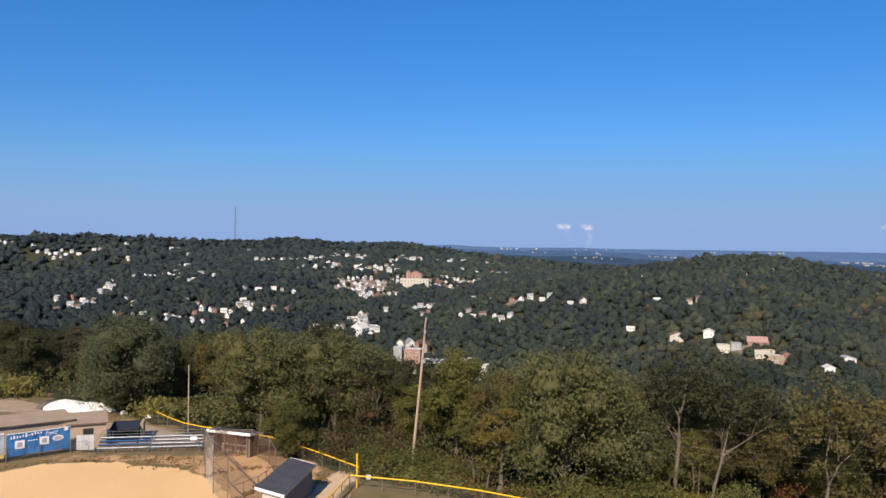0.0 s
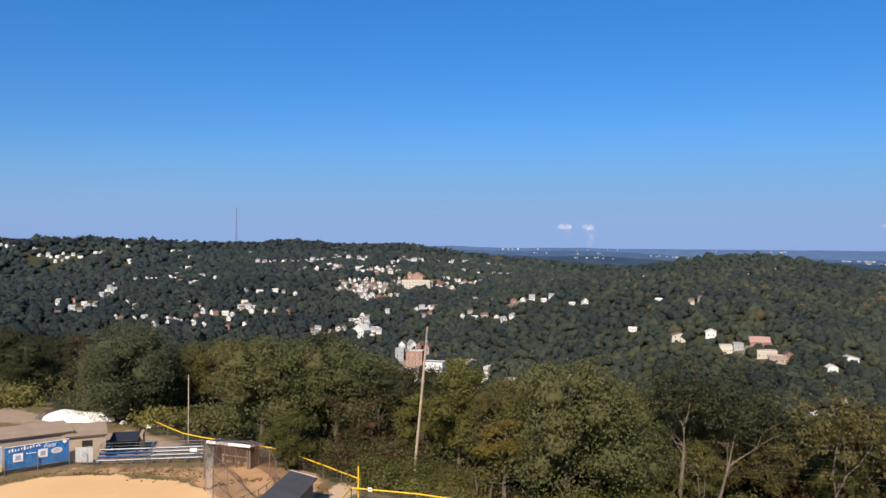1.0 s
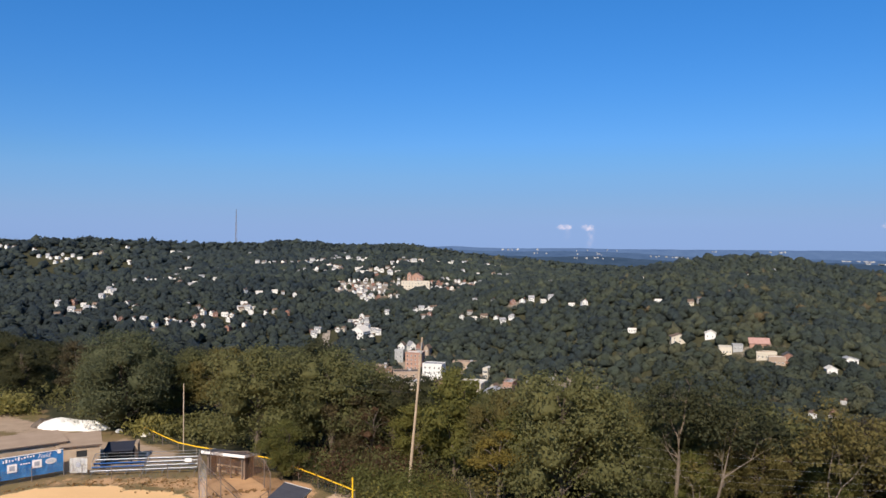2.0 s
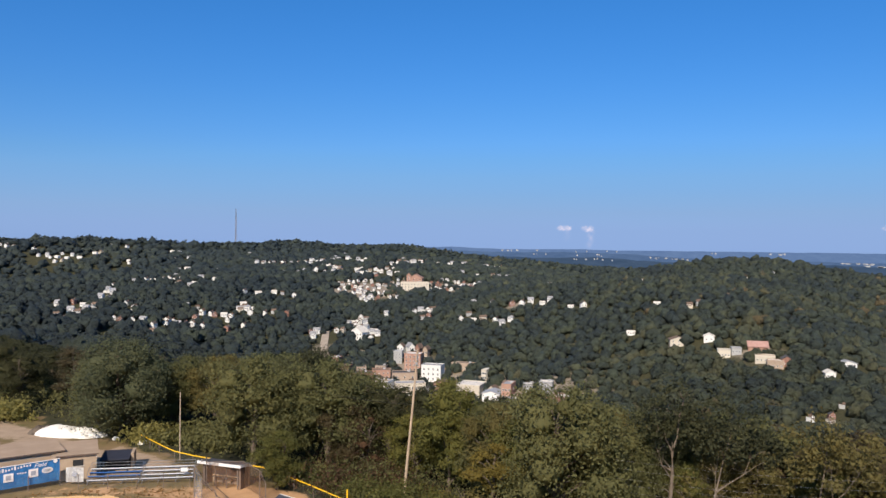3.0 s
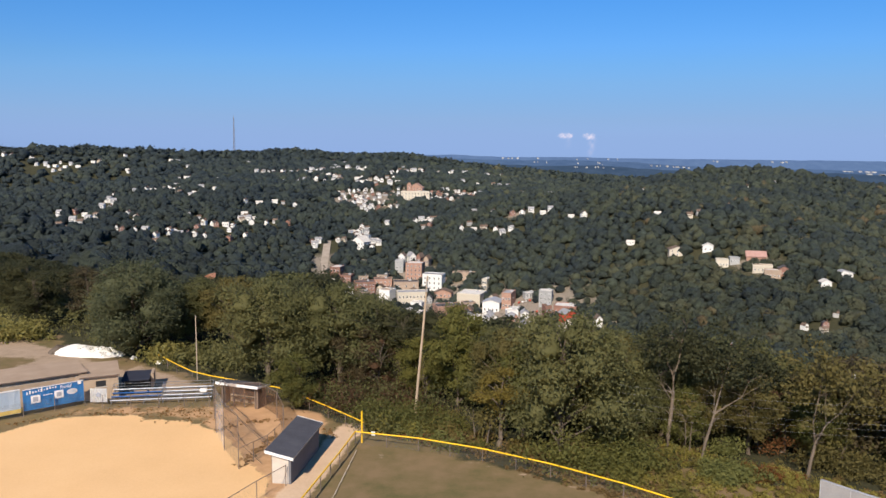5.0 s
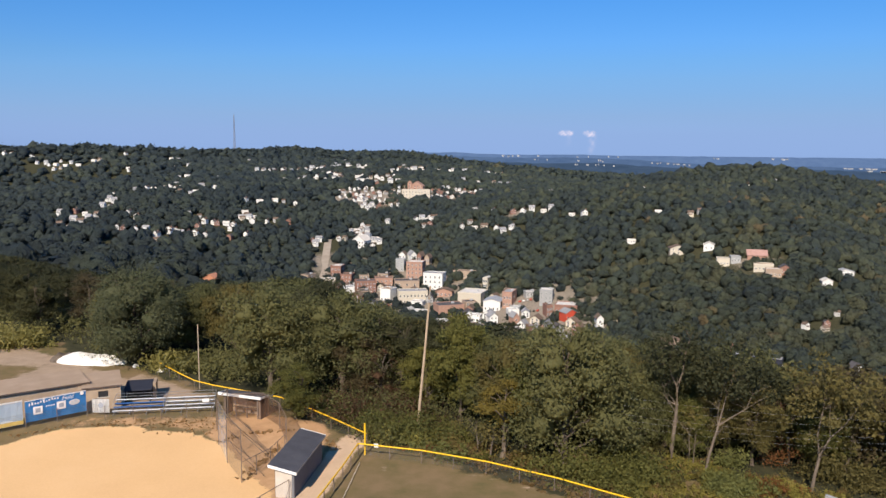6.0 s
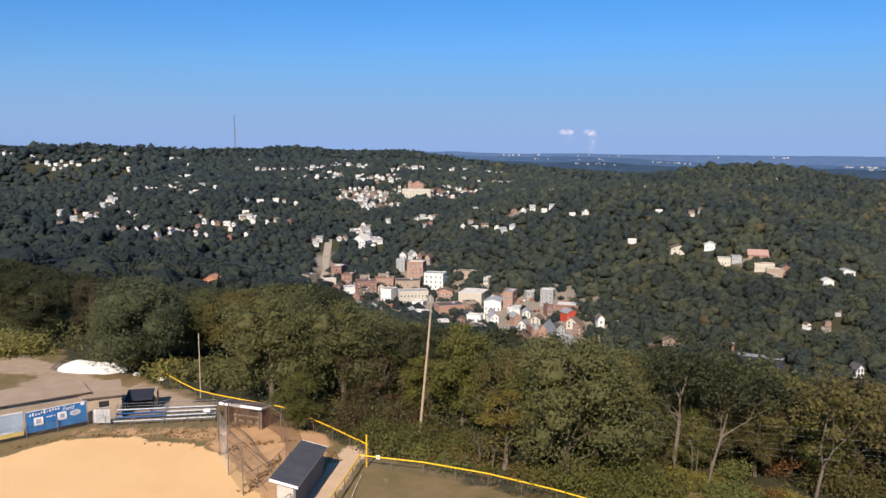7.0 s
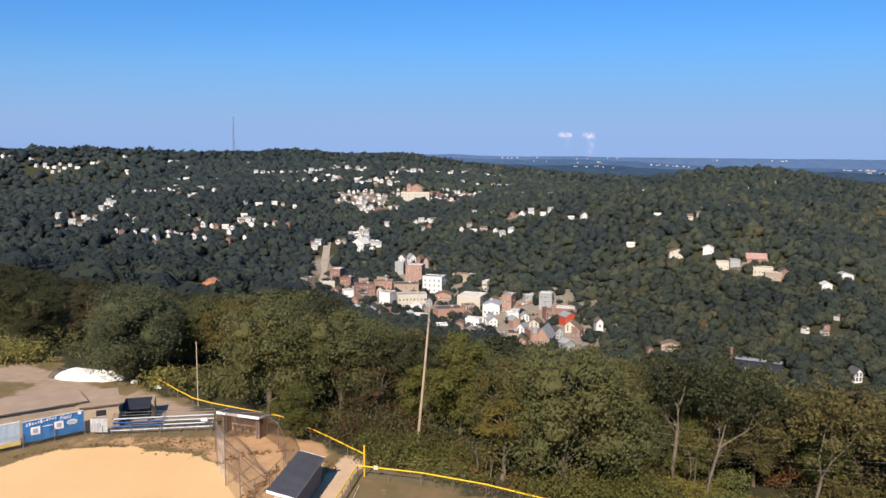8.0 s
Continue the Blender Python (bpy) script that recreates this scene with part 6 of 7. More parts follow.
def build_fences():
    make_fence("low chain-link outfield fence with a bright yellow top", ((-6.0, 72.3), (-0.1, 70.7), (5.6, 68.2), (11.1, 64.8), (16.3, 60.8), (19.5, 57.8), (24.5, 52.0), (30, 44)), 1.22)
    make_fence("low chain-link side fence with a bright yellow top", ((-6.0, 72.3), (-6.9, 67.0), (-7.9, 62.0), (-8.9, 57.0), (-10.4, 49.0)), 1.22)
    make_fence("chain-link fence with a yellow top under the trees", ((-5.4, 75.0), (-9.4, 79.8), (-11.7, 82.4), (-15.8, 86.6), (-20.2, 88.8), (-24.4, 91.0), (-27.0, 92.8), (-29.8, 96.0), (-33.5, 100.6)), 1.22)
    make_fence("plain chain-link fence before the bleachers", ((-48.0, 73.0), (-40.1, 79.45), (-35.5, 83.1), (-33.2, 82.0), (-27.5, 82.4), (-22.4, 83.1)), 1.5, 2.6, cap=False, top_bar=False)
    make_fence("plain chain-link fence from the backstop to the bench shelter", ((-15.4, 66.2), (-13.6, 69.5), (-12.9, 72.9)), 1.8, 2.2, cap=False)
    make_fence("plain chain-link fence beside the bench shelter", ((-17.2, 49.5), (-13.9, 56.6), (-12.5, 59.6), (-10.8, 62.7)), 1.75, 3.4, cap=False)
    # foul pole in the fence corner
    ob = thing("foul_pole", "short bright yellow foul pole at the fence corner", "pole", Matrix.Translation((-5.4, 72.6, 0)))
    bm = bmesh.new()
    rod(bm, (0, 0, -0.3), (0, 0, 2.85), 0.075, sides=10)
    part("pole", bm, M["yellow"], ob)
    ob = thing("fence_sign", "small white square sign on the yellow fence", "sign", Matrix.Translation((-4.3, 71.83, 0.66)) @ Matrix.Rotation(radians(-15), 4, "Z"))
    bm = bmesh.new()
    box(bm, -0.19, -0.02, 0.12, 0.19, 0.02, 0.5, 0.01)
    part("panel", bm, M["trim"], ob)
    bm = bmesh.new()
    for k in range(3):
        box(bm, -0.13, -0.032, 0.18 + k * 0.1, 0.13, -0.022, 0.22 + k * 0.1)
    part("print_bars", bm, M["print_grey"], ob)
    # chalk foul line, worn away in places
    rng = np.random.default_rng(2)
    bm = bmesh.new()
    for k in range(46):
        y = 70.2 - 0.5 * k
        x = -5.75 - (70.2 - y) * 0.105
        if rng.random() < 0.06:
            continue
        w, o = 0.012 + 0.016 * rng.random(), 0.010 * rng.normal()
        slab(bm, ((x - w + o, y - 0.5, 0.0), (x + w + o, y - 0.5, 0.0), (x + w + o + 0.05, y, 0.0), (x - w + o + 0.05, y, 0.0)), 0.02)
    ob = new("chalk_line", bm_mesh("chalk_line", bm, M["chalk"]))
    ob.location.z = 0.035
    tagged(ob, "faded white chalk foul line on the grass", "line marking", kind="structure")


build_fences()


def make_shelter(label, m, w, d, front, back, wall, end_wall, long_fascia=True):
    """A bench shelter (dugout): block walls on three sides, lean-to felt roof with white fascia, posts and a bench. x runs along it; it opens to +y."""
    ob = thing("dugout", label, "dugout", m, group="bench shelters")
    t = 0.2
    bm = bmesh.new()
    box(bm, -w / 2, -d / 2, -0.4, w / 2, -d / 2 + t, back - 0.12)
    part("back_wall", bm, wall, ob)
    for s in (-1, 1):
        bm = bmesh.new()
        x0, x1 = sorted((s * w / 2, s * (w / 2 - t)))
        low = [(x0, -d / 2 + t, -0.4), (x1, -d / 2 + t, -0.4), (x1, d / 2 - 0.21, -0.4), (x0, d / 2 - 0.21, -0.4)]
        high = [(x, y, back + (front - back) * (y + d / 2) / d - 0.14) for x, y, _ in low]
        a, b = [bm.verts.new(c) for c in low], [bm.verts.new(c) for c in high]
        bm.faces.new(a[::-1])
        bm.faces.new(b)
        for k in range(4):
            bm.faces.new((a[k], a[(k + 1) % 4], b[(k + 1) % 4], b[k]))
        part("end_wall", bm, end_wall, ob)
    o = 0.3
    slope = (front - back) / d
    bm = bmesh.new()
    slab(bm, ((-w / 2 - o, -d / 2 - o, back - slope * o), (w / 2 + o, -d / 2 - o, back - slope * o), (w / 2 + o, d / 2 + o, front + slope * o), (-w / 2 - o, d / 2 + o, front + slope * o)), 0.12)
    roof = part("roof", bm, M["felt"], ob, "dark felt lean-to roof")
    for k in range(1, 6):
        bm = bmesh.new()
        x = -w / 2 - o + k * (w + 2 * o) / 6
        slab(bm, ((x - 0.03, -d / 2 - o, back - slope * o + 0.012), (x + 0.03, -d / 2 - o, back - slope * o + 0.012), (x + 0.03, d / 2 + o, front + slope * o + 0.012), (x - 0.03, d / 2 + o, front + slope * o + 0.012)), 0.01)
        part("seam", bm, M["felt"], roof)
    for x0, x1 in ((-w / 2 - o - 0.04, -w / 2 - o), (w / 2 + o, w / 2 + o + 0.04)):
        bm = bmesh.new()
        slab(bm, ((x0, -d / 2 - o, back - slope * o + 0.03), (x1, -d / 2 - o, back - slope * o + 0.03), (x1, d / 2 + o, front + slope * o + 0.03), (x0, d / 2 + o, front + slope * o + 0.03)), 0.24)
        part("fascia", bm, M["trim"], roof, "white fascia board")
    bm = bmesh.new()
    box(bm, -w / 2 - o, d / 2 + o, front + slope * o - (0.26 if long_fascia else 0.12), w / 2 + o, d / 2 + o + 0.04, front + slope * o + (0.03 if long_fascia else 0.0))
    part("fascia", bm, M["trim"] if long_fascia else M["felt"], roof, "white fascia board" if long_fascia else "dark roof edge")
    if not long_fascia:
        bm = bmesh.new()
        box(bm, -w / 2 - o, -d / 2 - o - 0.03, back - slope * o - 0.1, w / 2 + o, -d / 2 - o, back - slope * o + 0.02)
        part("fascia", bm, M["steel"], roof, "thin metal drip edge")
    for k in range(4):
        bm = bmesh.new()
        x = -w / 2 + 0.3 + k * (w - 0.6) / 3
        box(bm, x - 0.06, d / 2 - 0.2, -0.2, x + 0.06, d / 2 - 0.08, front - 0.1, 0.01)
        part("post", bm, M["rail_steel"], ob)
    bm = bmesh.new()
    box(bm, -w / 2 + 0.5, -d / 2 + 0.35, 0.42, w / 2 - 0.5, -d / 2 + 0.75, 0.48, 0.01)
    bench = part("bench", bm, M["bark"], ob)
    for k in range(4):
        bm = bmesh.new()
        x = -w / 2 + 0.8 + k * (w - 1.6) / 3
        box(bm, x - 0.05, -d / 2 + 0.4, -0.1, x + 0.05, -d / 2 + 0.7, 0.42)
        part("bench_leg", bm, M["rail_steel"], bench)
    return ob


def framed(origin, right, z=0.0):
    """A pose at origin whose x axis runs along right, level."""
    a = math.atan2(right[1], right[0])
    return Matrix.Translation((*origin, z)) @ Matrix.Rotation(a, 4, "Z")


def build_shelters():
    # its open front looks over the infield, its back stands along the path
    make_shelter("long bench shelter with a dark felt roof and pale block end", framed((-10.7, 67.1), (0.155, 0.988)), 8.0, 1.8, 2.7, 2.3, M["block_grey"], M["block_pale"], long_fascia=False)
    make_shelter("bench shelter with a dark roof and long white fascia", framed((-19.0, 83.9), (-0.93, 0.36)), 4.6, 1.8, 2.3, 2.04, M["block"], M["brown_roof"])
    # scoreboard behind the outfield fence, facing the infield
    m = framed((30.05, 56.9), (0.60, -0.80), ground_at(30.6, 55.0))
    ob = thing("scoreboard", "grey scoreboard with a pale frame on posts behind the fence", "scoreboard", m)
    top = 2.9 - ground_at(30.6, 55.0)
    bm = bmesh.new()
    box(bm, 0.05, -0.1, top - 2.4, 5.45, 0.1, top - 0.06)
    panel = part("panel", bm, M["board_grey"], ob)
    for x0, z0, x1, z1 in ((0, top - 0.07, 5.5, top - 0.01), (0, top - 2.46, 5.5, top - 2.4), (-0.01, top - 2.46, 0.05, top - 0.01), (5.45, top - 2.46, 5.51, top - 0.01)):
        bm = bmesh.new()
        box(bm, x0, -0.13, z0, x1, 0.13, z1, 0.01)
        part("frame", bm, M["sheet_roof"], panel)
    bm = bmesh.new()
    box(bm, 2.2, -0.115, top - 2.3, 2.25, -0.1, top - 0.1)
    part("joint", bm, M["sheet_roof"], panel)
    for x in (0.8, 4.7):
        bm = bmesh.new()
        box(bm, x - 0.1, 0.1, -0.5, x + 0.1, 0.3, top - 0.2, 0.01)
        part("post", bm, M["steel"], ob)


build_shelters()


def build_backstop():
    """The tall netted screen behind home plate, on braced posts."""
    ob = thing("backstop", "tall chain-link backstop on braced steel posts", "backstop")
    line = ((-19.6, 75.0), (-17.7, 70.5), (-15.4, 66.2))
    tall = (4.3, 4.4, 4.6)
    ends = [(-19.6, 75.0), (-20.8, 79.0), (-20.6, 82.6)]
    for (x, y), h in zip(line, tall):
        bm = bmesh.new()
        rod(bm, (x, y, -0.4), (x, y, h), 0.042, 0.036, 8)
        part("post", bm, M["rail_steel"], ob)
        bm = bmesh.new()
        rod(bm, (x, y, h * 0.95), (x + 3.4, y + 1.9, 0.0), 0.022, sides=6)
        part("brace", bm, M["rail_steel"], ob)
        bm = bmesh.new()
        rod(bm, (x, y, h * 0.5), (x + 1.75, y + 1.0, 0.0), 0.018, sides=6)
        part("brace", bm, M["rail_steel"], ob)
    for i in range(2):
        a, b = line[i], line[i + 1]
        for f in (0.5, 1.0):
            bm = bmesh.new()
            rod(bm, (*a, tall[i] * f + 0.03), (*b, tall[i + 1] * f + 0.03), 0.022, sides=6)
            part("rail", bm, M["rail_steel"], ob)
        bm = bmesh.new()
        bm.faces.new([bm.verts.new(c) for c in ((*a, 0.05), (*b, 0.05), (*b, tall[i + 1]), (*a, tall[i]))])
        part("netting", bm, M["net"] if i == 0 else M["rusty_link"], ob)
        # overhang leaning over the plate
        bm = bmesh.new()
        bm.faces.new([bm.verts.new(c) for c in ((*a, tall[i]), (*b, tall[i + 1]), (b[0] - 0.9, b[1] - 0.4, tall[i + 1] + 0.7), (a[0] - 0.9, a[1] - 0.4, tall[i] + 0.7))])
        part("netting", bm, M["rusty_link"], ob)
    for (x, y), (u, v) in zip(ends, ends[1:]):
        bm = bmesh.new()
        bm.faces.new([bm.verts.new(c) for c in ((x, y, 0.05), (u, v, 0.05), (u, v, 3.0), (x, y, 4.2 if y < 76 else 3.0))])
        part("netting", bm, M["rusty_link"], ob)
        bm = bmesh.new()
        rod(bm, (u, v, -0.3), (u, v, 3.0), 0.05, sides=8)
        part("post", bm, M["rail_steel"], ob)
        bm = bmesh.new()
        rod(bm, (x, y, 4.2 if y < 76 else 3.0), (u, v, 3.0), 0.035, sides=6)
        part("rail", bm, M["rail_steel"], ob)
    # low back net before the second shelter
    back = ((-20.6, 82.6), (-17.0, 83.0), (-14.6, 79.6), (-13.2, 75.4))
    for (x, y), (u, v) in zip(back, back[1:]):
        bm = bmesh.new()
        rod(bm, (u, v, -0.3), (u, v, 2.5), 0.045, sides=8)
        part("post", bm, M["rail_steel"], ob)
        bm = bmesh.new()
        rod(bm, (x, y, 2.5), (u, v, 2.5), 0.03, sides=6)
        part("rail", bm, M["rail_steel"], ob)
        bm = bmesh.new()
        bm.faces.new([bm.verts.new(c) for c in ((x, y, 0.05), (u, v, 0.05), (u, v, 2.5), (x, y, 2.5))])
        part("netting", bm, M["brown_screen"], ob)


build_backstop()


def build_bleachers():
    """Two four-row aluminium bleachers side by side, one with blue seats."""
    a, b = (-33.0, 83.2), (-22.5, 84.7)
    right = (b[0] - a[0], b[1] - a[1])
    for k, (label, seat) in enumerate((("four-row aluminium bleacher with blue seat planks", M["blue"]), ("four-row aluminium bleacher with bare grey planks", M["aluminium"]))):
        mid = along(a, b, 0.25 + 0.5 * k)
        ob = thing("bleacher", label, "bleacher", framed(mid, right), group="bleachers")
        w = 5.15
        for r in range(4):
            y, z = r * 0.60, 0.40 + 0.22 * r
            bm = bmesh.new()
            box(bm, -w / 2, y - 0.13, z, w / 2, y + 0.13, z + 0.05, 0.01)
            part("seat", bm, seat if 0 < r < 3 else M["aluminium"], ob)
            bm = bmesh.new()
            box(bm, -w / 2, y + 0.16, z - 0.2, w / 2, y + 0.46, z - 0.16, 0.01)
            part("footboard", bm, seat if 0 < r < 3 else M["aluminium"], ob)
            bm = bmesh.new()
            box(bm, -w / 2, y + 0.12, z - 0.15, w / 2, y + 0.15, z - 0.01)
            part("riser", bm, M["rail_steel"], ob)
        for x in (-w / 2 + 0.1, -w / 6, w / 6, w / 2 - 0.1):
            bm = bmesh.new()
            rod(bm, (x, -0.3, 0.04), (x, 2.3, 0.04), 0.035, sides=6)
            rod(bm, (x, -0.15, 0.04), (x, 2.1, 1.0), 0.035, sides=6)
            rod(bm, (x, 2.1, 0.04), (x, 2.1, 1.0), 0.035, sides=6)
            rod(bm, (x, 1.1, 0.04), (x, 1.1, 0.55), 0.03, sides=6)
            part("frame", bm, M["steel"], ob)
        for z in (1.3, 1.62):
            bm = bmesh.new()
            rod(bm, (-w / 2, 2.2, z), (w / 2, 2.2, z), 0.024, sides=6)
            part("rail", bm, M["steel"], ob)
        for s in (-1, 1):
            bm = bmesh.new()
            x = s * w / 2
            rod(bm, (x, 2.2, 0.1), (x, 2.2, 1.62), 0.026, sides=6)
            rod(bm, (x, 2.2, 1.62), (x, 0.5, 1.1), 0.026, sides=6)
            rod(bm, (x, 0.5, 0.4), (x, 0.5, 1.1), 0.026, sides=6)
            part("side_rail", bm, M["steel"], ob)
    m = framed((-23.4, 84.45), right)
    ob = thing("notice", "small white notice on the bleacher end", "sign", m)
    bm = bmesh.new()
    box(bm, -0.35, -0.02, 1.0, 0.35, 0.02, 1.4, 0.01)
    part("panel", bm, M["trim"], ob)


build_bleachers()


def build_clubhouse():
    """The low block building behind the infield, with banners along it."""
    a, c = (-47.5, 78.6), (-36.6, 86.0)
    right = (c[0] - a[0], c[1] - a[1])
    length = math.hypot(*right)
    mid = along(a, c, 0.5)
    ob = thing("clubhouse", "low tan block building with a flat gravel roof", "building", framed(mid, right))
    bm = bmesh.new()
    box(bm, -length / 2, 0, -0.5, length / 2, 5.5, 2.72)
    part("wall", bm, M["block"], ob)
    bm = bmesh.new()
    box(bm, -length / 2 - 0.25, -0.3, 2.72, length / 2 + 0.25, 5.8, 2.84)
    r = part("roof", bm, M["flat_gravel"], ob)
    bm = bmesh.new()
    box(bm, -length / 2 - 0.28, -0.33, 2.76, length / 2 + 0.28, -0.3, 2.845)
    part("roof_edge", bm, M["brown_roof"], r)
    for k in range(5):
        bm = bmesh.new()
        box(bm, -length / 2, -0.012, 0.35 + 0.5 * k, length / 2, 0.0, 0.37 + 0.5 * k)
        part("course", bm, M["block_pale"], ob)
    # lower wing
    a2, c2 = (-36.5, 84.4), (-33.0, 85.9)
    right2 = (c2[0] - a2[0], c2[1] - a2[1])
    wing = thing("store_room", "low tan block store with a small dark window", "building", framed(along(a2, c2, 0.5), right2))
    L = math.hypot(*right2)
    bm = bmesh.new()
    box(bm, -L / 2 - 0.4, 0, -0.5, L / 2, 6.0, 2.45)
    part("wall", bm, M["block"], wing)
    bm = bmesh.new()
    box(bm, -L / 2 - 0.05, -0.25, 2.45, L / 2 + 0.2, 6.2, 2.57)
    r = part("roof", bm, M["flat_gravel"], wing)
    bm = bmesh.new()
    box(bm, -L / 2 - 0.05, -0.29, 2.48, L / 2 + 0.2, -0.25, 2.59)
    part("roof_edge", bm, M["brown_roof"], r)
    # window opening as a solid black block, the shade inside put into its colour
    bm = bmesh.new()
    box(bm, -0.35, -0.03, 1.35, 0.65, 0.3, 2.0)
    part("window", bm, M["black"], wing, "unglazed window opening, its inner shade a black block")
    bm = bmesh.new()
    box(bm, -0.45, -0.08, 1.27, 0.75, 0.02, 1.35)
    part("sill", bm, M["block_pale"], wing)
    bm = bmesh.new()
    for k in range(7):
        box(bm, L / 2 - 0.02, -0.03, 0.1 + 0.33 * k, L / 2 + 0.03, 0.35 if k % 2 else 0.2, 0.26 + 0.33 * k)
    part("corner_block", bm, M["block_pale"], wing)
    # dark-roofed lean-to behind the bleachers; black posts and back wall paint its inner shade
    m = framed((-32.2, 89.4), (0.97, 0.24))
    ob = thing("lean_to", "lean-to with a dark blue-black roof behind the bleachers", "shed", m)
    for x in (-1.3, 1.3):
        for y in (-1.8, 1.7):
            bm = bmesh.new()
            box(bm, x - 0.07, y - 0.07, -0.4, x + 0.07, y + 0.07, 1.35, 0.01)
            part("post", bm, M["black"], ob)
    bm = bmesh.new()
    slab(bm, ((-1.5, -2.0, 1.42), (1.45, -2.0, 1.42), (1.45, 1.9, 1.5), (-1.5, 1.9, 1.5)), 0.1)
    part("roof", bm, M["navy_roof"], ob)
    bm = bmesh.new()
    box(bm, 1.46, -0.4, -0.4, 1.78, 1.9, 1.62)
    part("side_wall", bm, M["block"], ob)
    bm = bmesh.new()
    box(bm, -1.4, 0.6, -0.4, 1.4, 0.7, 1.4)
    part("back_wall", bm, M["black"], ob)

    def banner(label, at, to, low, high, mat, prints):
        right = (to[0] - at[0], to[1] - at[1])
        w = math.hypot(*right)
        ob = thing("banner", label, "banner", framed(at, right), group="banners on the field fence")
        bm = bmesh.new()
        n = 12
        rows = [[bm.verts.new((w * k / n, 0.03 * math.sin(k * 1.9 + z), z)) for k in range(n + 1)] for z in (low, (low + high) / 2, high)]
        for p, q in zip(rows, rows[1:]):
            for k in range(n):
                bm.faces.new((p[k], p[k + 1], q[k + 1], q[k]))
        bmesh.ops.solidify(bm, geom=bm.faces, thickness=0.015)
        sheet = part("sheet", bm, mat, ob)
        h = high - low
        for kind, x, z, pw, ph, mt in prints:
            bm = bmesh.new()
            if kind == "oval":
                bmesh.ops.create_circle(bm, cap_ends=True, segments=24, radius=0.5, matrix=Matrix.Translation((x * w, -0.075, low + z * h)) @ Matrix.Rotation(radians(90), 4, "X") @ Matrix.Diagonal((pw * w, ph * h, 1, 1)))
                bmesh.ops.solidify(bm, geom=bm.faces, thickness=0.01)
            else:
                box(bm, (x - pw / 2) * w, -0.075, low + (z - ph / 2) * h, (x + pw / 2) * w, -0.062, low + (z + ph / 2) * h)
            part("print", bm, M[mt], sheet)
        return ob

    letters = [("bar", 0.07 + 0.046 * k, 0.80 + 0.010 * k + 0.02 * math.sin(k * 1.8), 0.020 + 0.008 * (k % 2), 0.065 + 0.06 * (k in (0, 1, 5)) + 0.02 * (k % 3), "banner_print") for k in range(11)]
    second = [("bar", 0.34 + 0.04 * k, 0.60, 0.026, 0.05, "banner_print") for k in range(4)]
    squares = [("bar", 0.20, 0.48, 0.15, 0.36, "trim"), ("bar", 0.58, 0.52, 0.15, 0.36, "trim"), ("oval", 0.80, 0.55, 0.18, 0.26, "trim"), ("oval", 0.80, 0.55, 0.15, 0.18, "banner_pale"), ("oval", 0.93, 0.90, 0.07, 0.16, "trim")]
    marks = [("bar", 0.20, 0.48, 0.08, 0.2, "print_grey"), ("bar", 0.58, 0.52, 0.08, 0.2, "print_grey")]
    top = [("bar", 0.5, 0.985, 1.0, 0.035, "trim")]

    b = banner("long blue vinyl banner with white lettering and emblems", (-40.15, 79.55), (-35.65, 83.3), 0.45, 2.7, M["banner_blue"], top + letters + second + squares)
    text = bpy.data.curves.new("lettering", "FONT")
    text.body, text.size, text.extrude, text.shear = "Field", 0.60, 0.004, 0.3
    text.materials.append(M["banner_print"])
    sign = new("lettering", text)
    sign.matrix_basis = Matrix.Translation((3.45, -0.07, 2.12)) @ Matrix.Rotation(radians(90), 4, "X")
    sign.parent = b
    tagged(sign, "white slanted lettering")
    for child in [c for c in b.children if c.type == "MESH"]:
        for kind, x, z, pw, ph, mt in marks:
            bm = bmesh.new()
            w, h = 5.86, 2.25
            box(bm, (x - pw / 2) * w, -0.09, 0.45 + (z - ph / 2) * h, (x + pw / 2) * w, -0.078, 0.45 + (z + ph / 2) * h)
            part("emblem", bm, M[mt], child)
    banner("pale blue banner with a yellow lower band", (-45.2, 75.5), (-40.35, 79.45), 0.35, 2.85, M["banner_pale"],
           [("bar", 0.5, 0.10, 1.0, 0.16, "print_yellow"), ("bar", 0.5, 0.975, 1.0, 0.05, "trim"), ("oval", 0.62, 0.5, 0.10, 0.22, "banner_print"), ("bar", 0.62, 0.34, 0.05, 0.3, "banner_print"), ("bar", 0.3, 0.55, 0.18, 0.3, "banner_print"), ("bar", 0.7, 0.22, 0.3, 0.05, "banner_print")])
    s = banner("small white sign with a grey round emblem", (-35.0, 83.25), (-33.2, 83.25), 0.25, 1.75, M["trim"], [("oval", 0.5, 0.55, 0.30, 0.36, "print_grey")])


build_clubhouse()


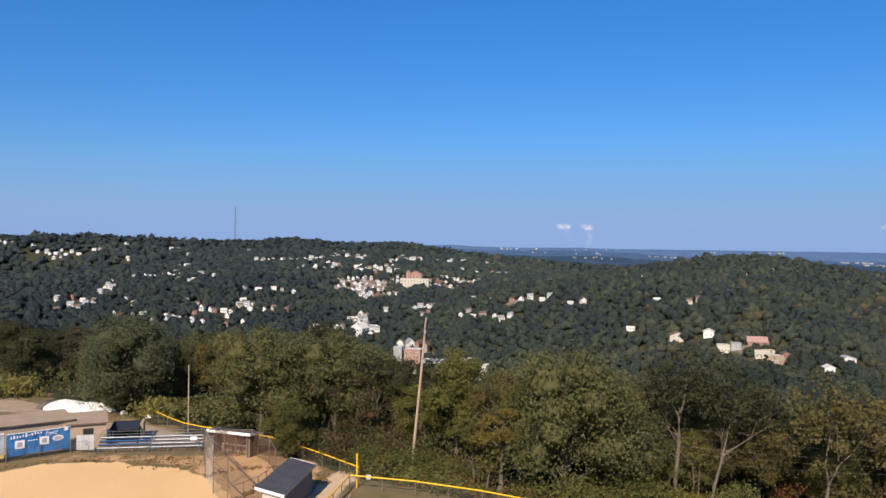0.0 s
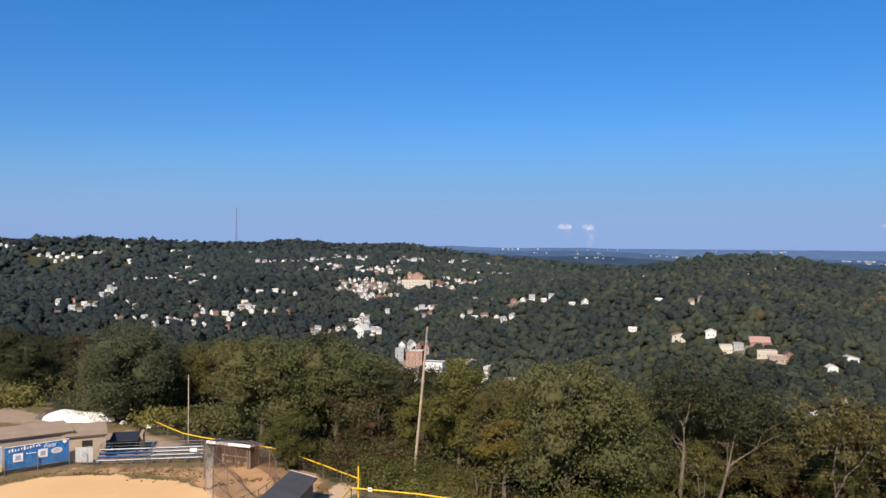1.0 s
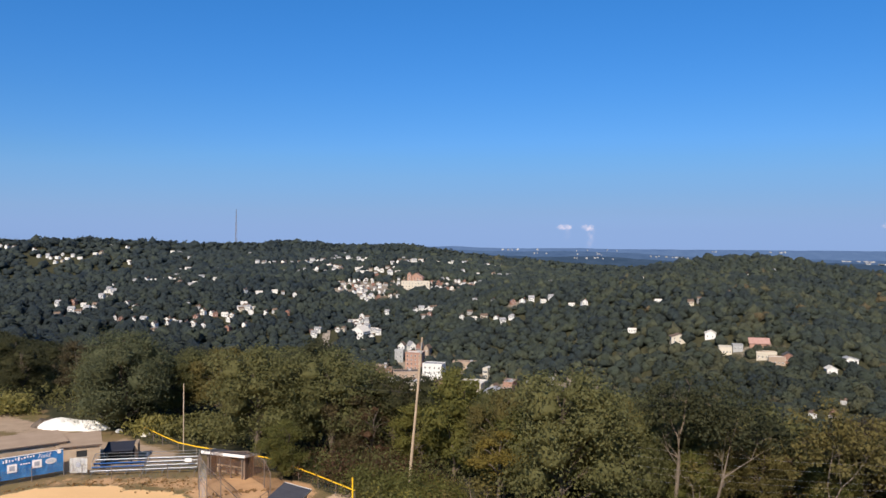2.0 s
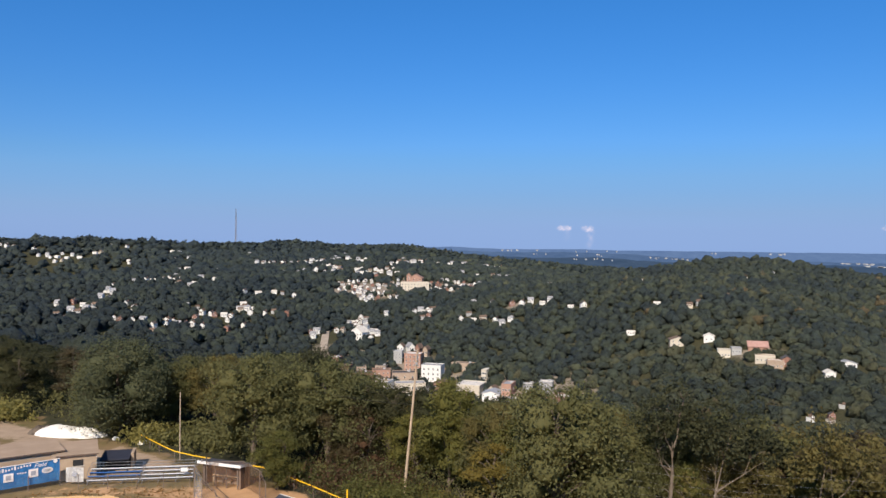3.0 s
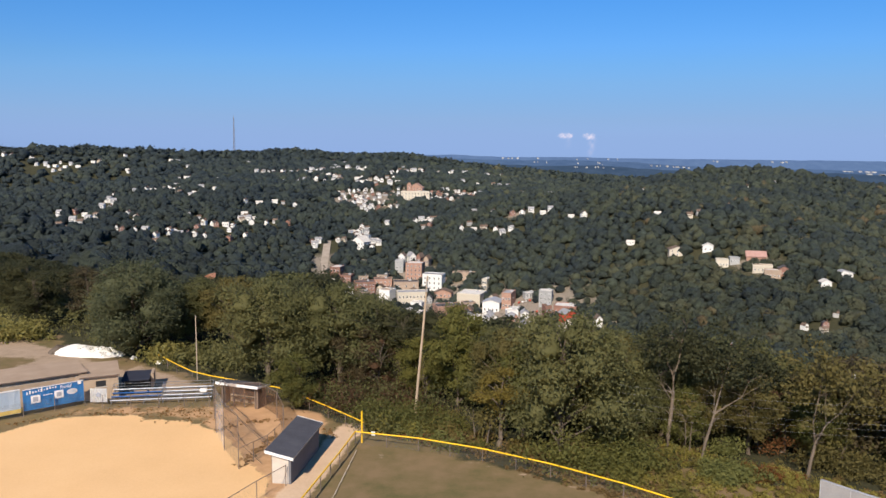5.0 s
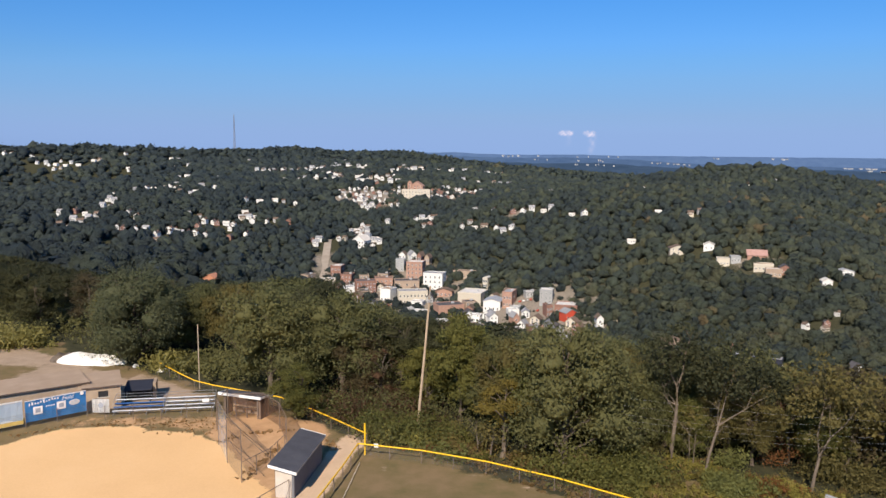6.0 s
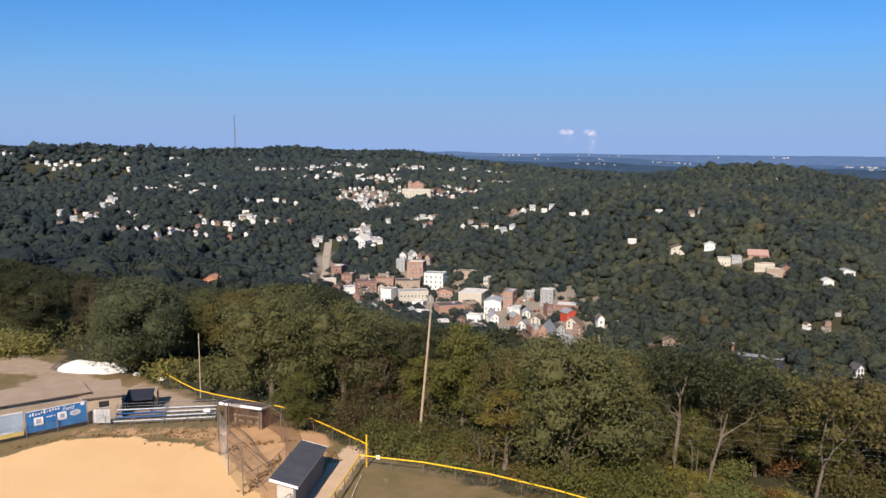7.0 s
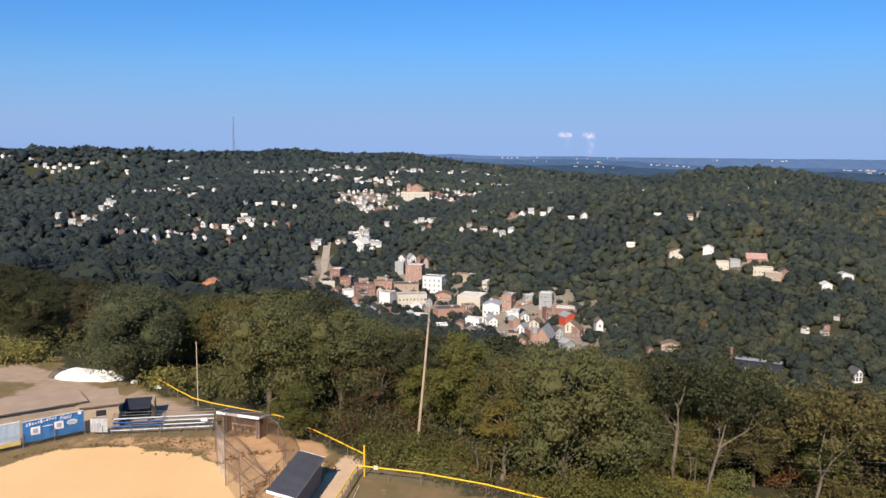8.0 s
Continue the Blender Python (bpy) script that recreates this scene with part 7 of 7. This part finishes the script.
def build_pile():
    """Earth heap under a white tarpaulin at the far side of the lot."""
    rng = np.random.default_rng(6)
    n, k = 96, 40
    u, v = np.meshgrid(np.linspace(-1, 1, n), np.linspace(-1, 1, k))
    x, y = u.ravel() * 4.9, v.ravel() * 2.2
    edge = np.clip(1 - (np.abs(u.ravel()) ** 2.6 + np.abs(v.ravel()) ** 2.2) + 0.18 * wave(x, y, 0.9, 5) - 0.03, 0, 1)
    z = edge ** 0.5 * (1.0 - 0.42 * u.ravel() + 0.16 * wave(x, y, 1.1, 1) + 0.17 * wave(x, y, 0.45, 2) * (0.7 + 0.5 * u.ravel())) - 0.12
    i = (np.arange(k - 1)[:, None] * n + np.arange(n - 1)[None]).ravel()
    ob = thing("covered_heap", "long earth heap covered by a rumpled white tarpaulin", "heap", framed((-44.4, 105.6), (0.995, -0.1), ground_at(-44.4, 105.6)))
    me = tri_mesh("tarpaulin", np.stack([x, y, z], 1), np.stack([i, i + 1, i + 1 + n, i + n], 1), M["tarp"])
    part("tarpaulin", me, None, ob)
    z2 = edge ** 0.8 * (1.0 + 0.2 * wave(x, y, 1.0, 4)) - 0.05
    me = tri_mesh("earth", np.stack([x * 0.36 - 4.0, y * 0.8 + 0.3, z2 - 0.06], 1), np.stack([i, i + 1, i + 1 + n, i + n], 1), M["bark"])
    part("earth", me, None, ob)
    # odds and ends beside it
    for x, y, s in ((-33.6, 100.8, 0.5), (-33.0, 101.3, 0.4), (-37.6, 102.9, 0.35)):
        o = thing("rubble_lump", "pale lump of rubble at the edge of the lot", "rubble", Matrix.Translation((x, y, ground_at(x, y))), group="rubble")
        bm = bmesh.new()
        bmesh.ops.create_icosphere(bm, subdivisions=2, radius=s)
        for w in bm.verts:
            w.co *= 1 + 0.5 * noise.noise(w.co * 4 + Vector((x, y, 0)))
            w.co.z = max(-0.1, w.co.z * 0.8 + 0.15)
        part("lump", bm, M["tarp"], o)


build_pile()


def build_poles():
    """Utility pole in the trees, the slim pole at the far fence, and the cables over the bank."""
    x, y = -0.3, 80.0
    z = ground_at(x, y)
    ob = thing("utility_pole", "leaning weathered wooden utility pole among the trees", "utility pole")
    bm = bmesh.new()
    limb(bm, [Vector((-0.52, y, z - 0.5)), Vector((x, y, 2.2)), Vector((0.25, y, 8.5)), Vector((0.72, y, 14.5))], [0.155, 0.145, 0.12, 0.095], 10)
    part("pole", bm, M["pole_wood"], ob)
    bm = bmesh.new()
    rod(bm, (0.66, y - 0.16, 13.4), (0.70, y - 0.16, 14.0), 0.06, sides=8)
    box(bm, 0.5, y - 0.2, 12.9, 0.75, y - 0.05, 13.2, 0.02)
    part("bracket", bm, M["steel"], ob)
    x, y = -26.65, 93.6
    z = ground_at(x, y)
    ob = thing("light_pole", "slim pale pole behind the yellow-topped fence", "pole")
    bm = bmesh.new()
    rod(bm, (x, y, z - 0.3), (x, y, 7.5), 0.062, 0.05, 10)
    part("pole", bm, M["pole_pale"], ob)
    for z0, z1, y0 in ((7.0, 7.3, 0.0), (6.2, 6.5, 0.4), (5.5, 5.9, 0.0), (4.9, 5.3, 0.4), (4.2, 4.6, 0.8)):
        bm = bmesh.new()
        a, b = Vector((17.0, 66.8 + y0, z0 + 0.2)), Vector((52.0, 58.3 + y0, z1 + 0.5))
        pts = [a.lerp(b, k / 16) - Vector((0, 0, 0.8 * (1 - (2 * k / 16 - 1) ** 2))) for k in range(17)]
        limb(bm, pts, [0.0035] * 17, 4)
        o = tagged(new("power_cable", bm_mesh("power_cable", bm, M["steel"])), "thin overhead power cable before the trees", "cable", group="power cables")
    bm = bmesh.new()
    a, b = Vector((0.2, 80.0, 9.0)), Vector((-20.0, 97.0, 9.5))
    limb(bm, [a.lerp(b, k / 12) - Vector((0, 0, 0.7 * (1 - (2 * k / 12 - 1) ** 2))) for k in range(13)], [0.015] * 13, 5)
    tagged(new("power_cable", bm_mesh("power_cable", bm, M["black"])), "dark cable from the pole into the trees", "cable", group="power cables")


build_poles()


def cloud_material():
    m = Nodes("cloud", 1.0)
    # the puffs glow by themselves: their sunlit pinkish white is put in as emission
    glow = m.n.new("ShaderNodeEmission")
    glow.inputs[0].default_value, glow.inputs[1].default_value = (0.80, 0.70, 0.78, 1), 1.0
    clear = m.n.new("ShaderNodeBsdfTransparent")
    mixer = m.n.new("ShaderNodeMixShader")
    m.link(m.attribute("thick"), mixer.inputs[0])
    m.link(clear.outputs[0], mixer.inputs[1])
    m.link(glow.outputs[0], mixer.inputs[2])
    m.link(mixer.outputs[0], m.n["Material Output"].inputs["Surface"])
    return m.mat


M["cloud"] = cloud_material()


def build_clouds():
    """Small pinkish-white puffs low over the horizon, with faint steam trailing below them."""
    # centre x, height, half-width, half-height of the puff; steam below: shift, drop, strength
    for seed, (cx, cz, w, h, sx, drop, steam) in enumerate(((850, 140, 60, 21, 25, 80, 0.08), (990, 138, 46, 23, 26, 115, 0.30), (2830, 165, 60, 22, 0, 30, 0.05))):
        n, k = 90, 80
        u, v = np.meshgrid(np.linspace(-1.6, 1.6, n), np.linspace(-drop / h - 1.5, 2.2, k))
        x, z = u.ravel() * w, v.ravel() * h
        ragged = 0.5 * wave(x, z, 15, seed + 1) + 0.3 * wave(x, z, 6, seed + 4)
        top = np.where(z > 0, z / h, -z / (0.7 * h)) ** 2
        puff = np.clip(1.25 - (x / w) ** 2 * 1.5 - top + ragged, 0, 1.3)
        trail = np.exp(-((x - sx - 0.12 * z) / 15) ** 2) * soft_step(-z, 4) * soft_step(z + drop * 0.8, drop * 0.1) * np.clip(0.6 + 0.7 * wave(x, z, 22, seed + 6), 0, 1.3)
        thick = np.clip(0.40 * puff ** 1.6 + steam * trail, 0, 0.8)
        bulge = -26 * np.sqrt(np.clip(puff, 0, 1)) - 14 * trail
        i = (np.arange(k - 1)[:, None] * n + np.arange(n - 1)[None]).ravel()
        i = i[thick[i] + thick[i + 1] + thick[i + n] + thick[i + n + 1] > 0.002]
        me = tri_mesh("cloud", np.stack([x, bulge, z], 1), np.stack([i, i + 1, i + 1 + n, i + n], 1), M["cloud"], {"thick": thick})
        me.polygons.foreach_set("use_smooth", np.ones(len(me.polygons), bool))
        ob = tagged(new("cloud", me), "small pinkish-white puff of cloud low over the horizon", "cloud", kind="structure")
        ob.location = (cx, 4680, cz)


build_clouds()
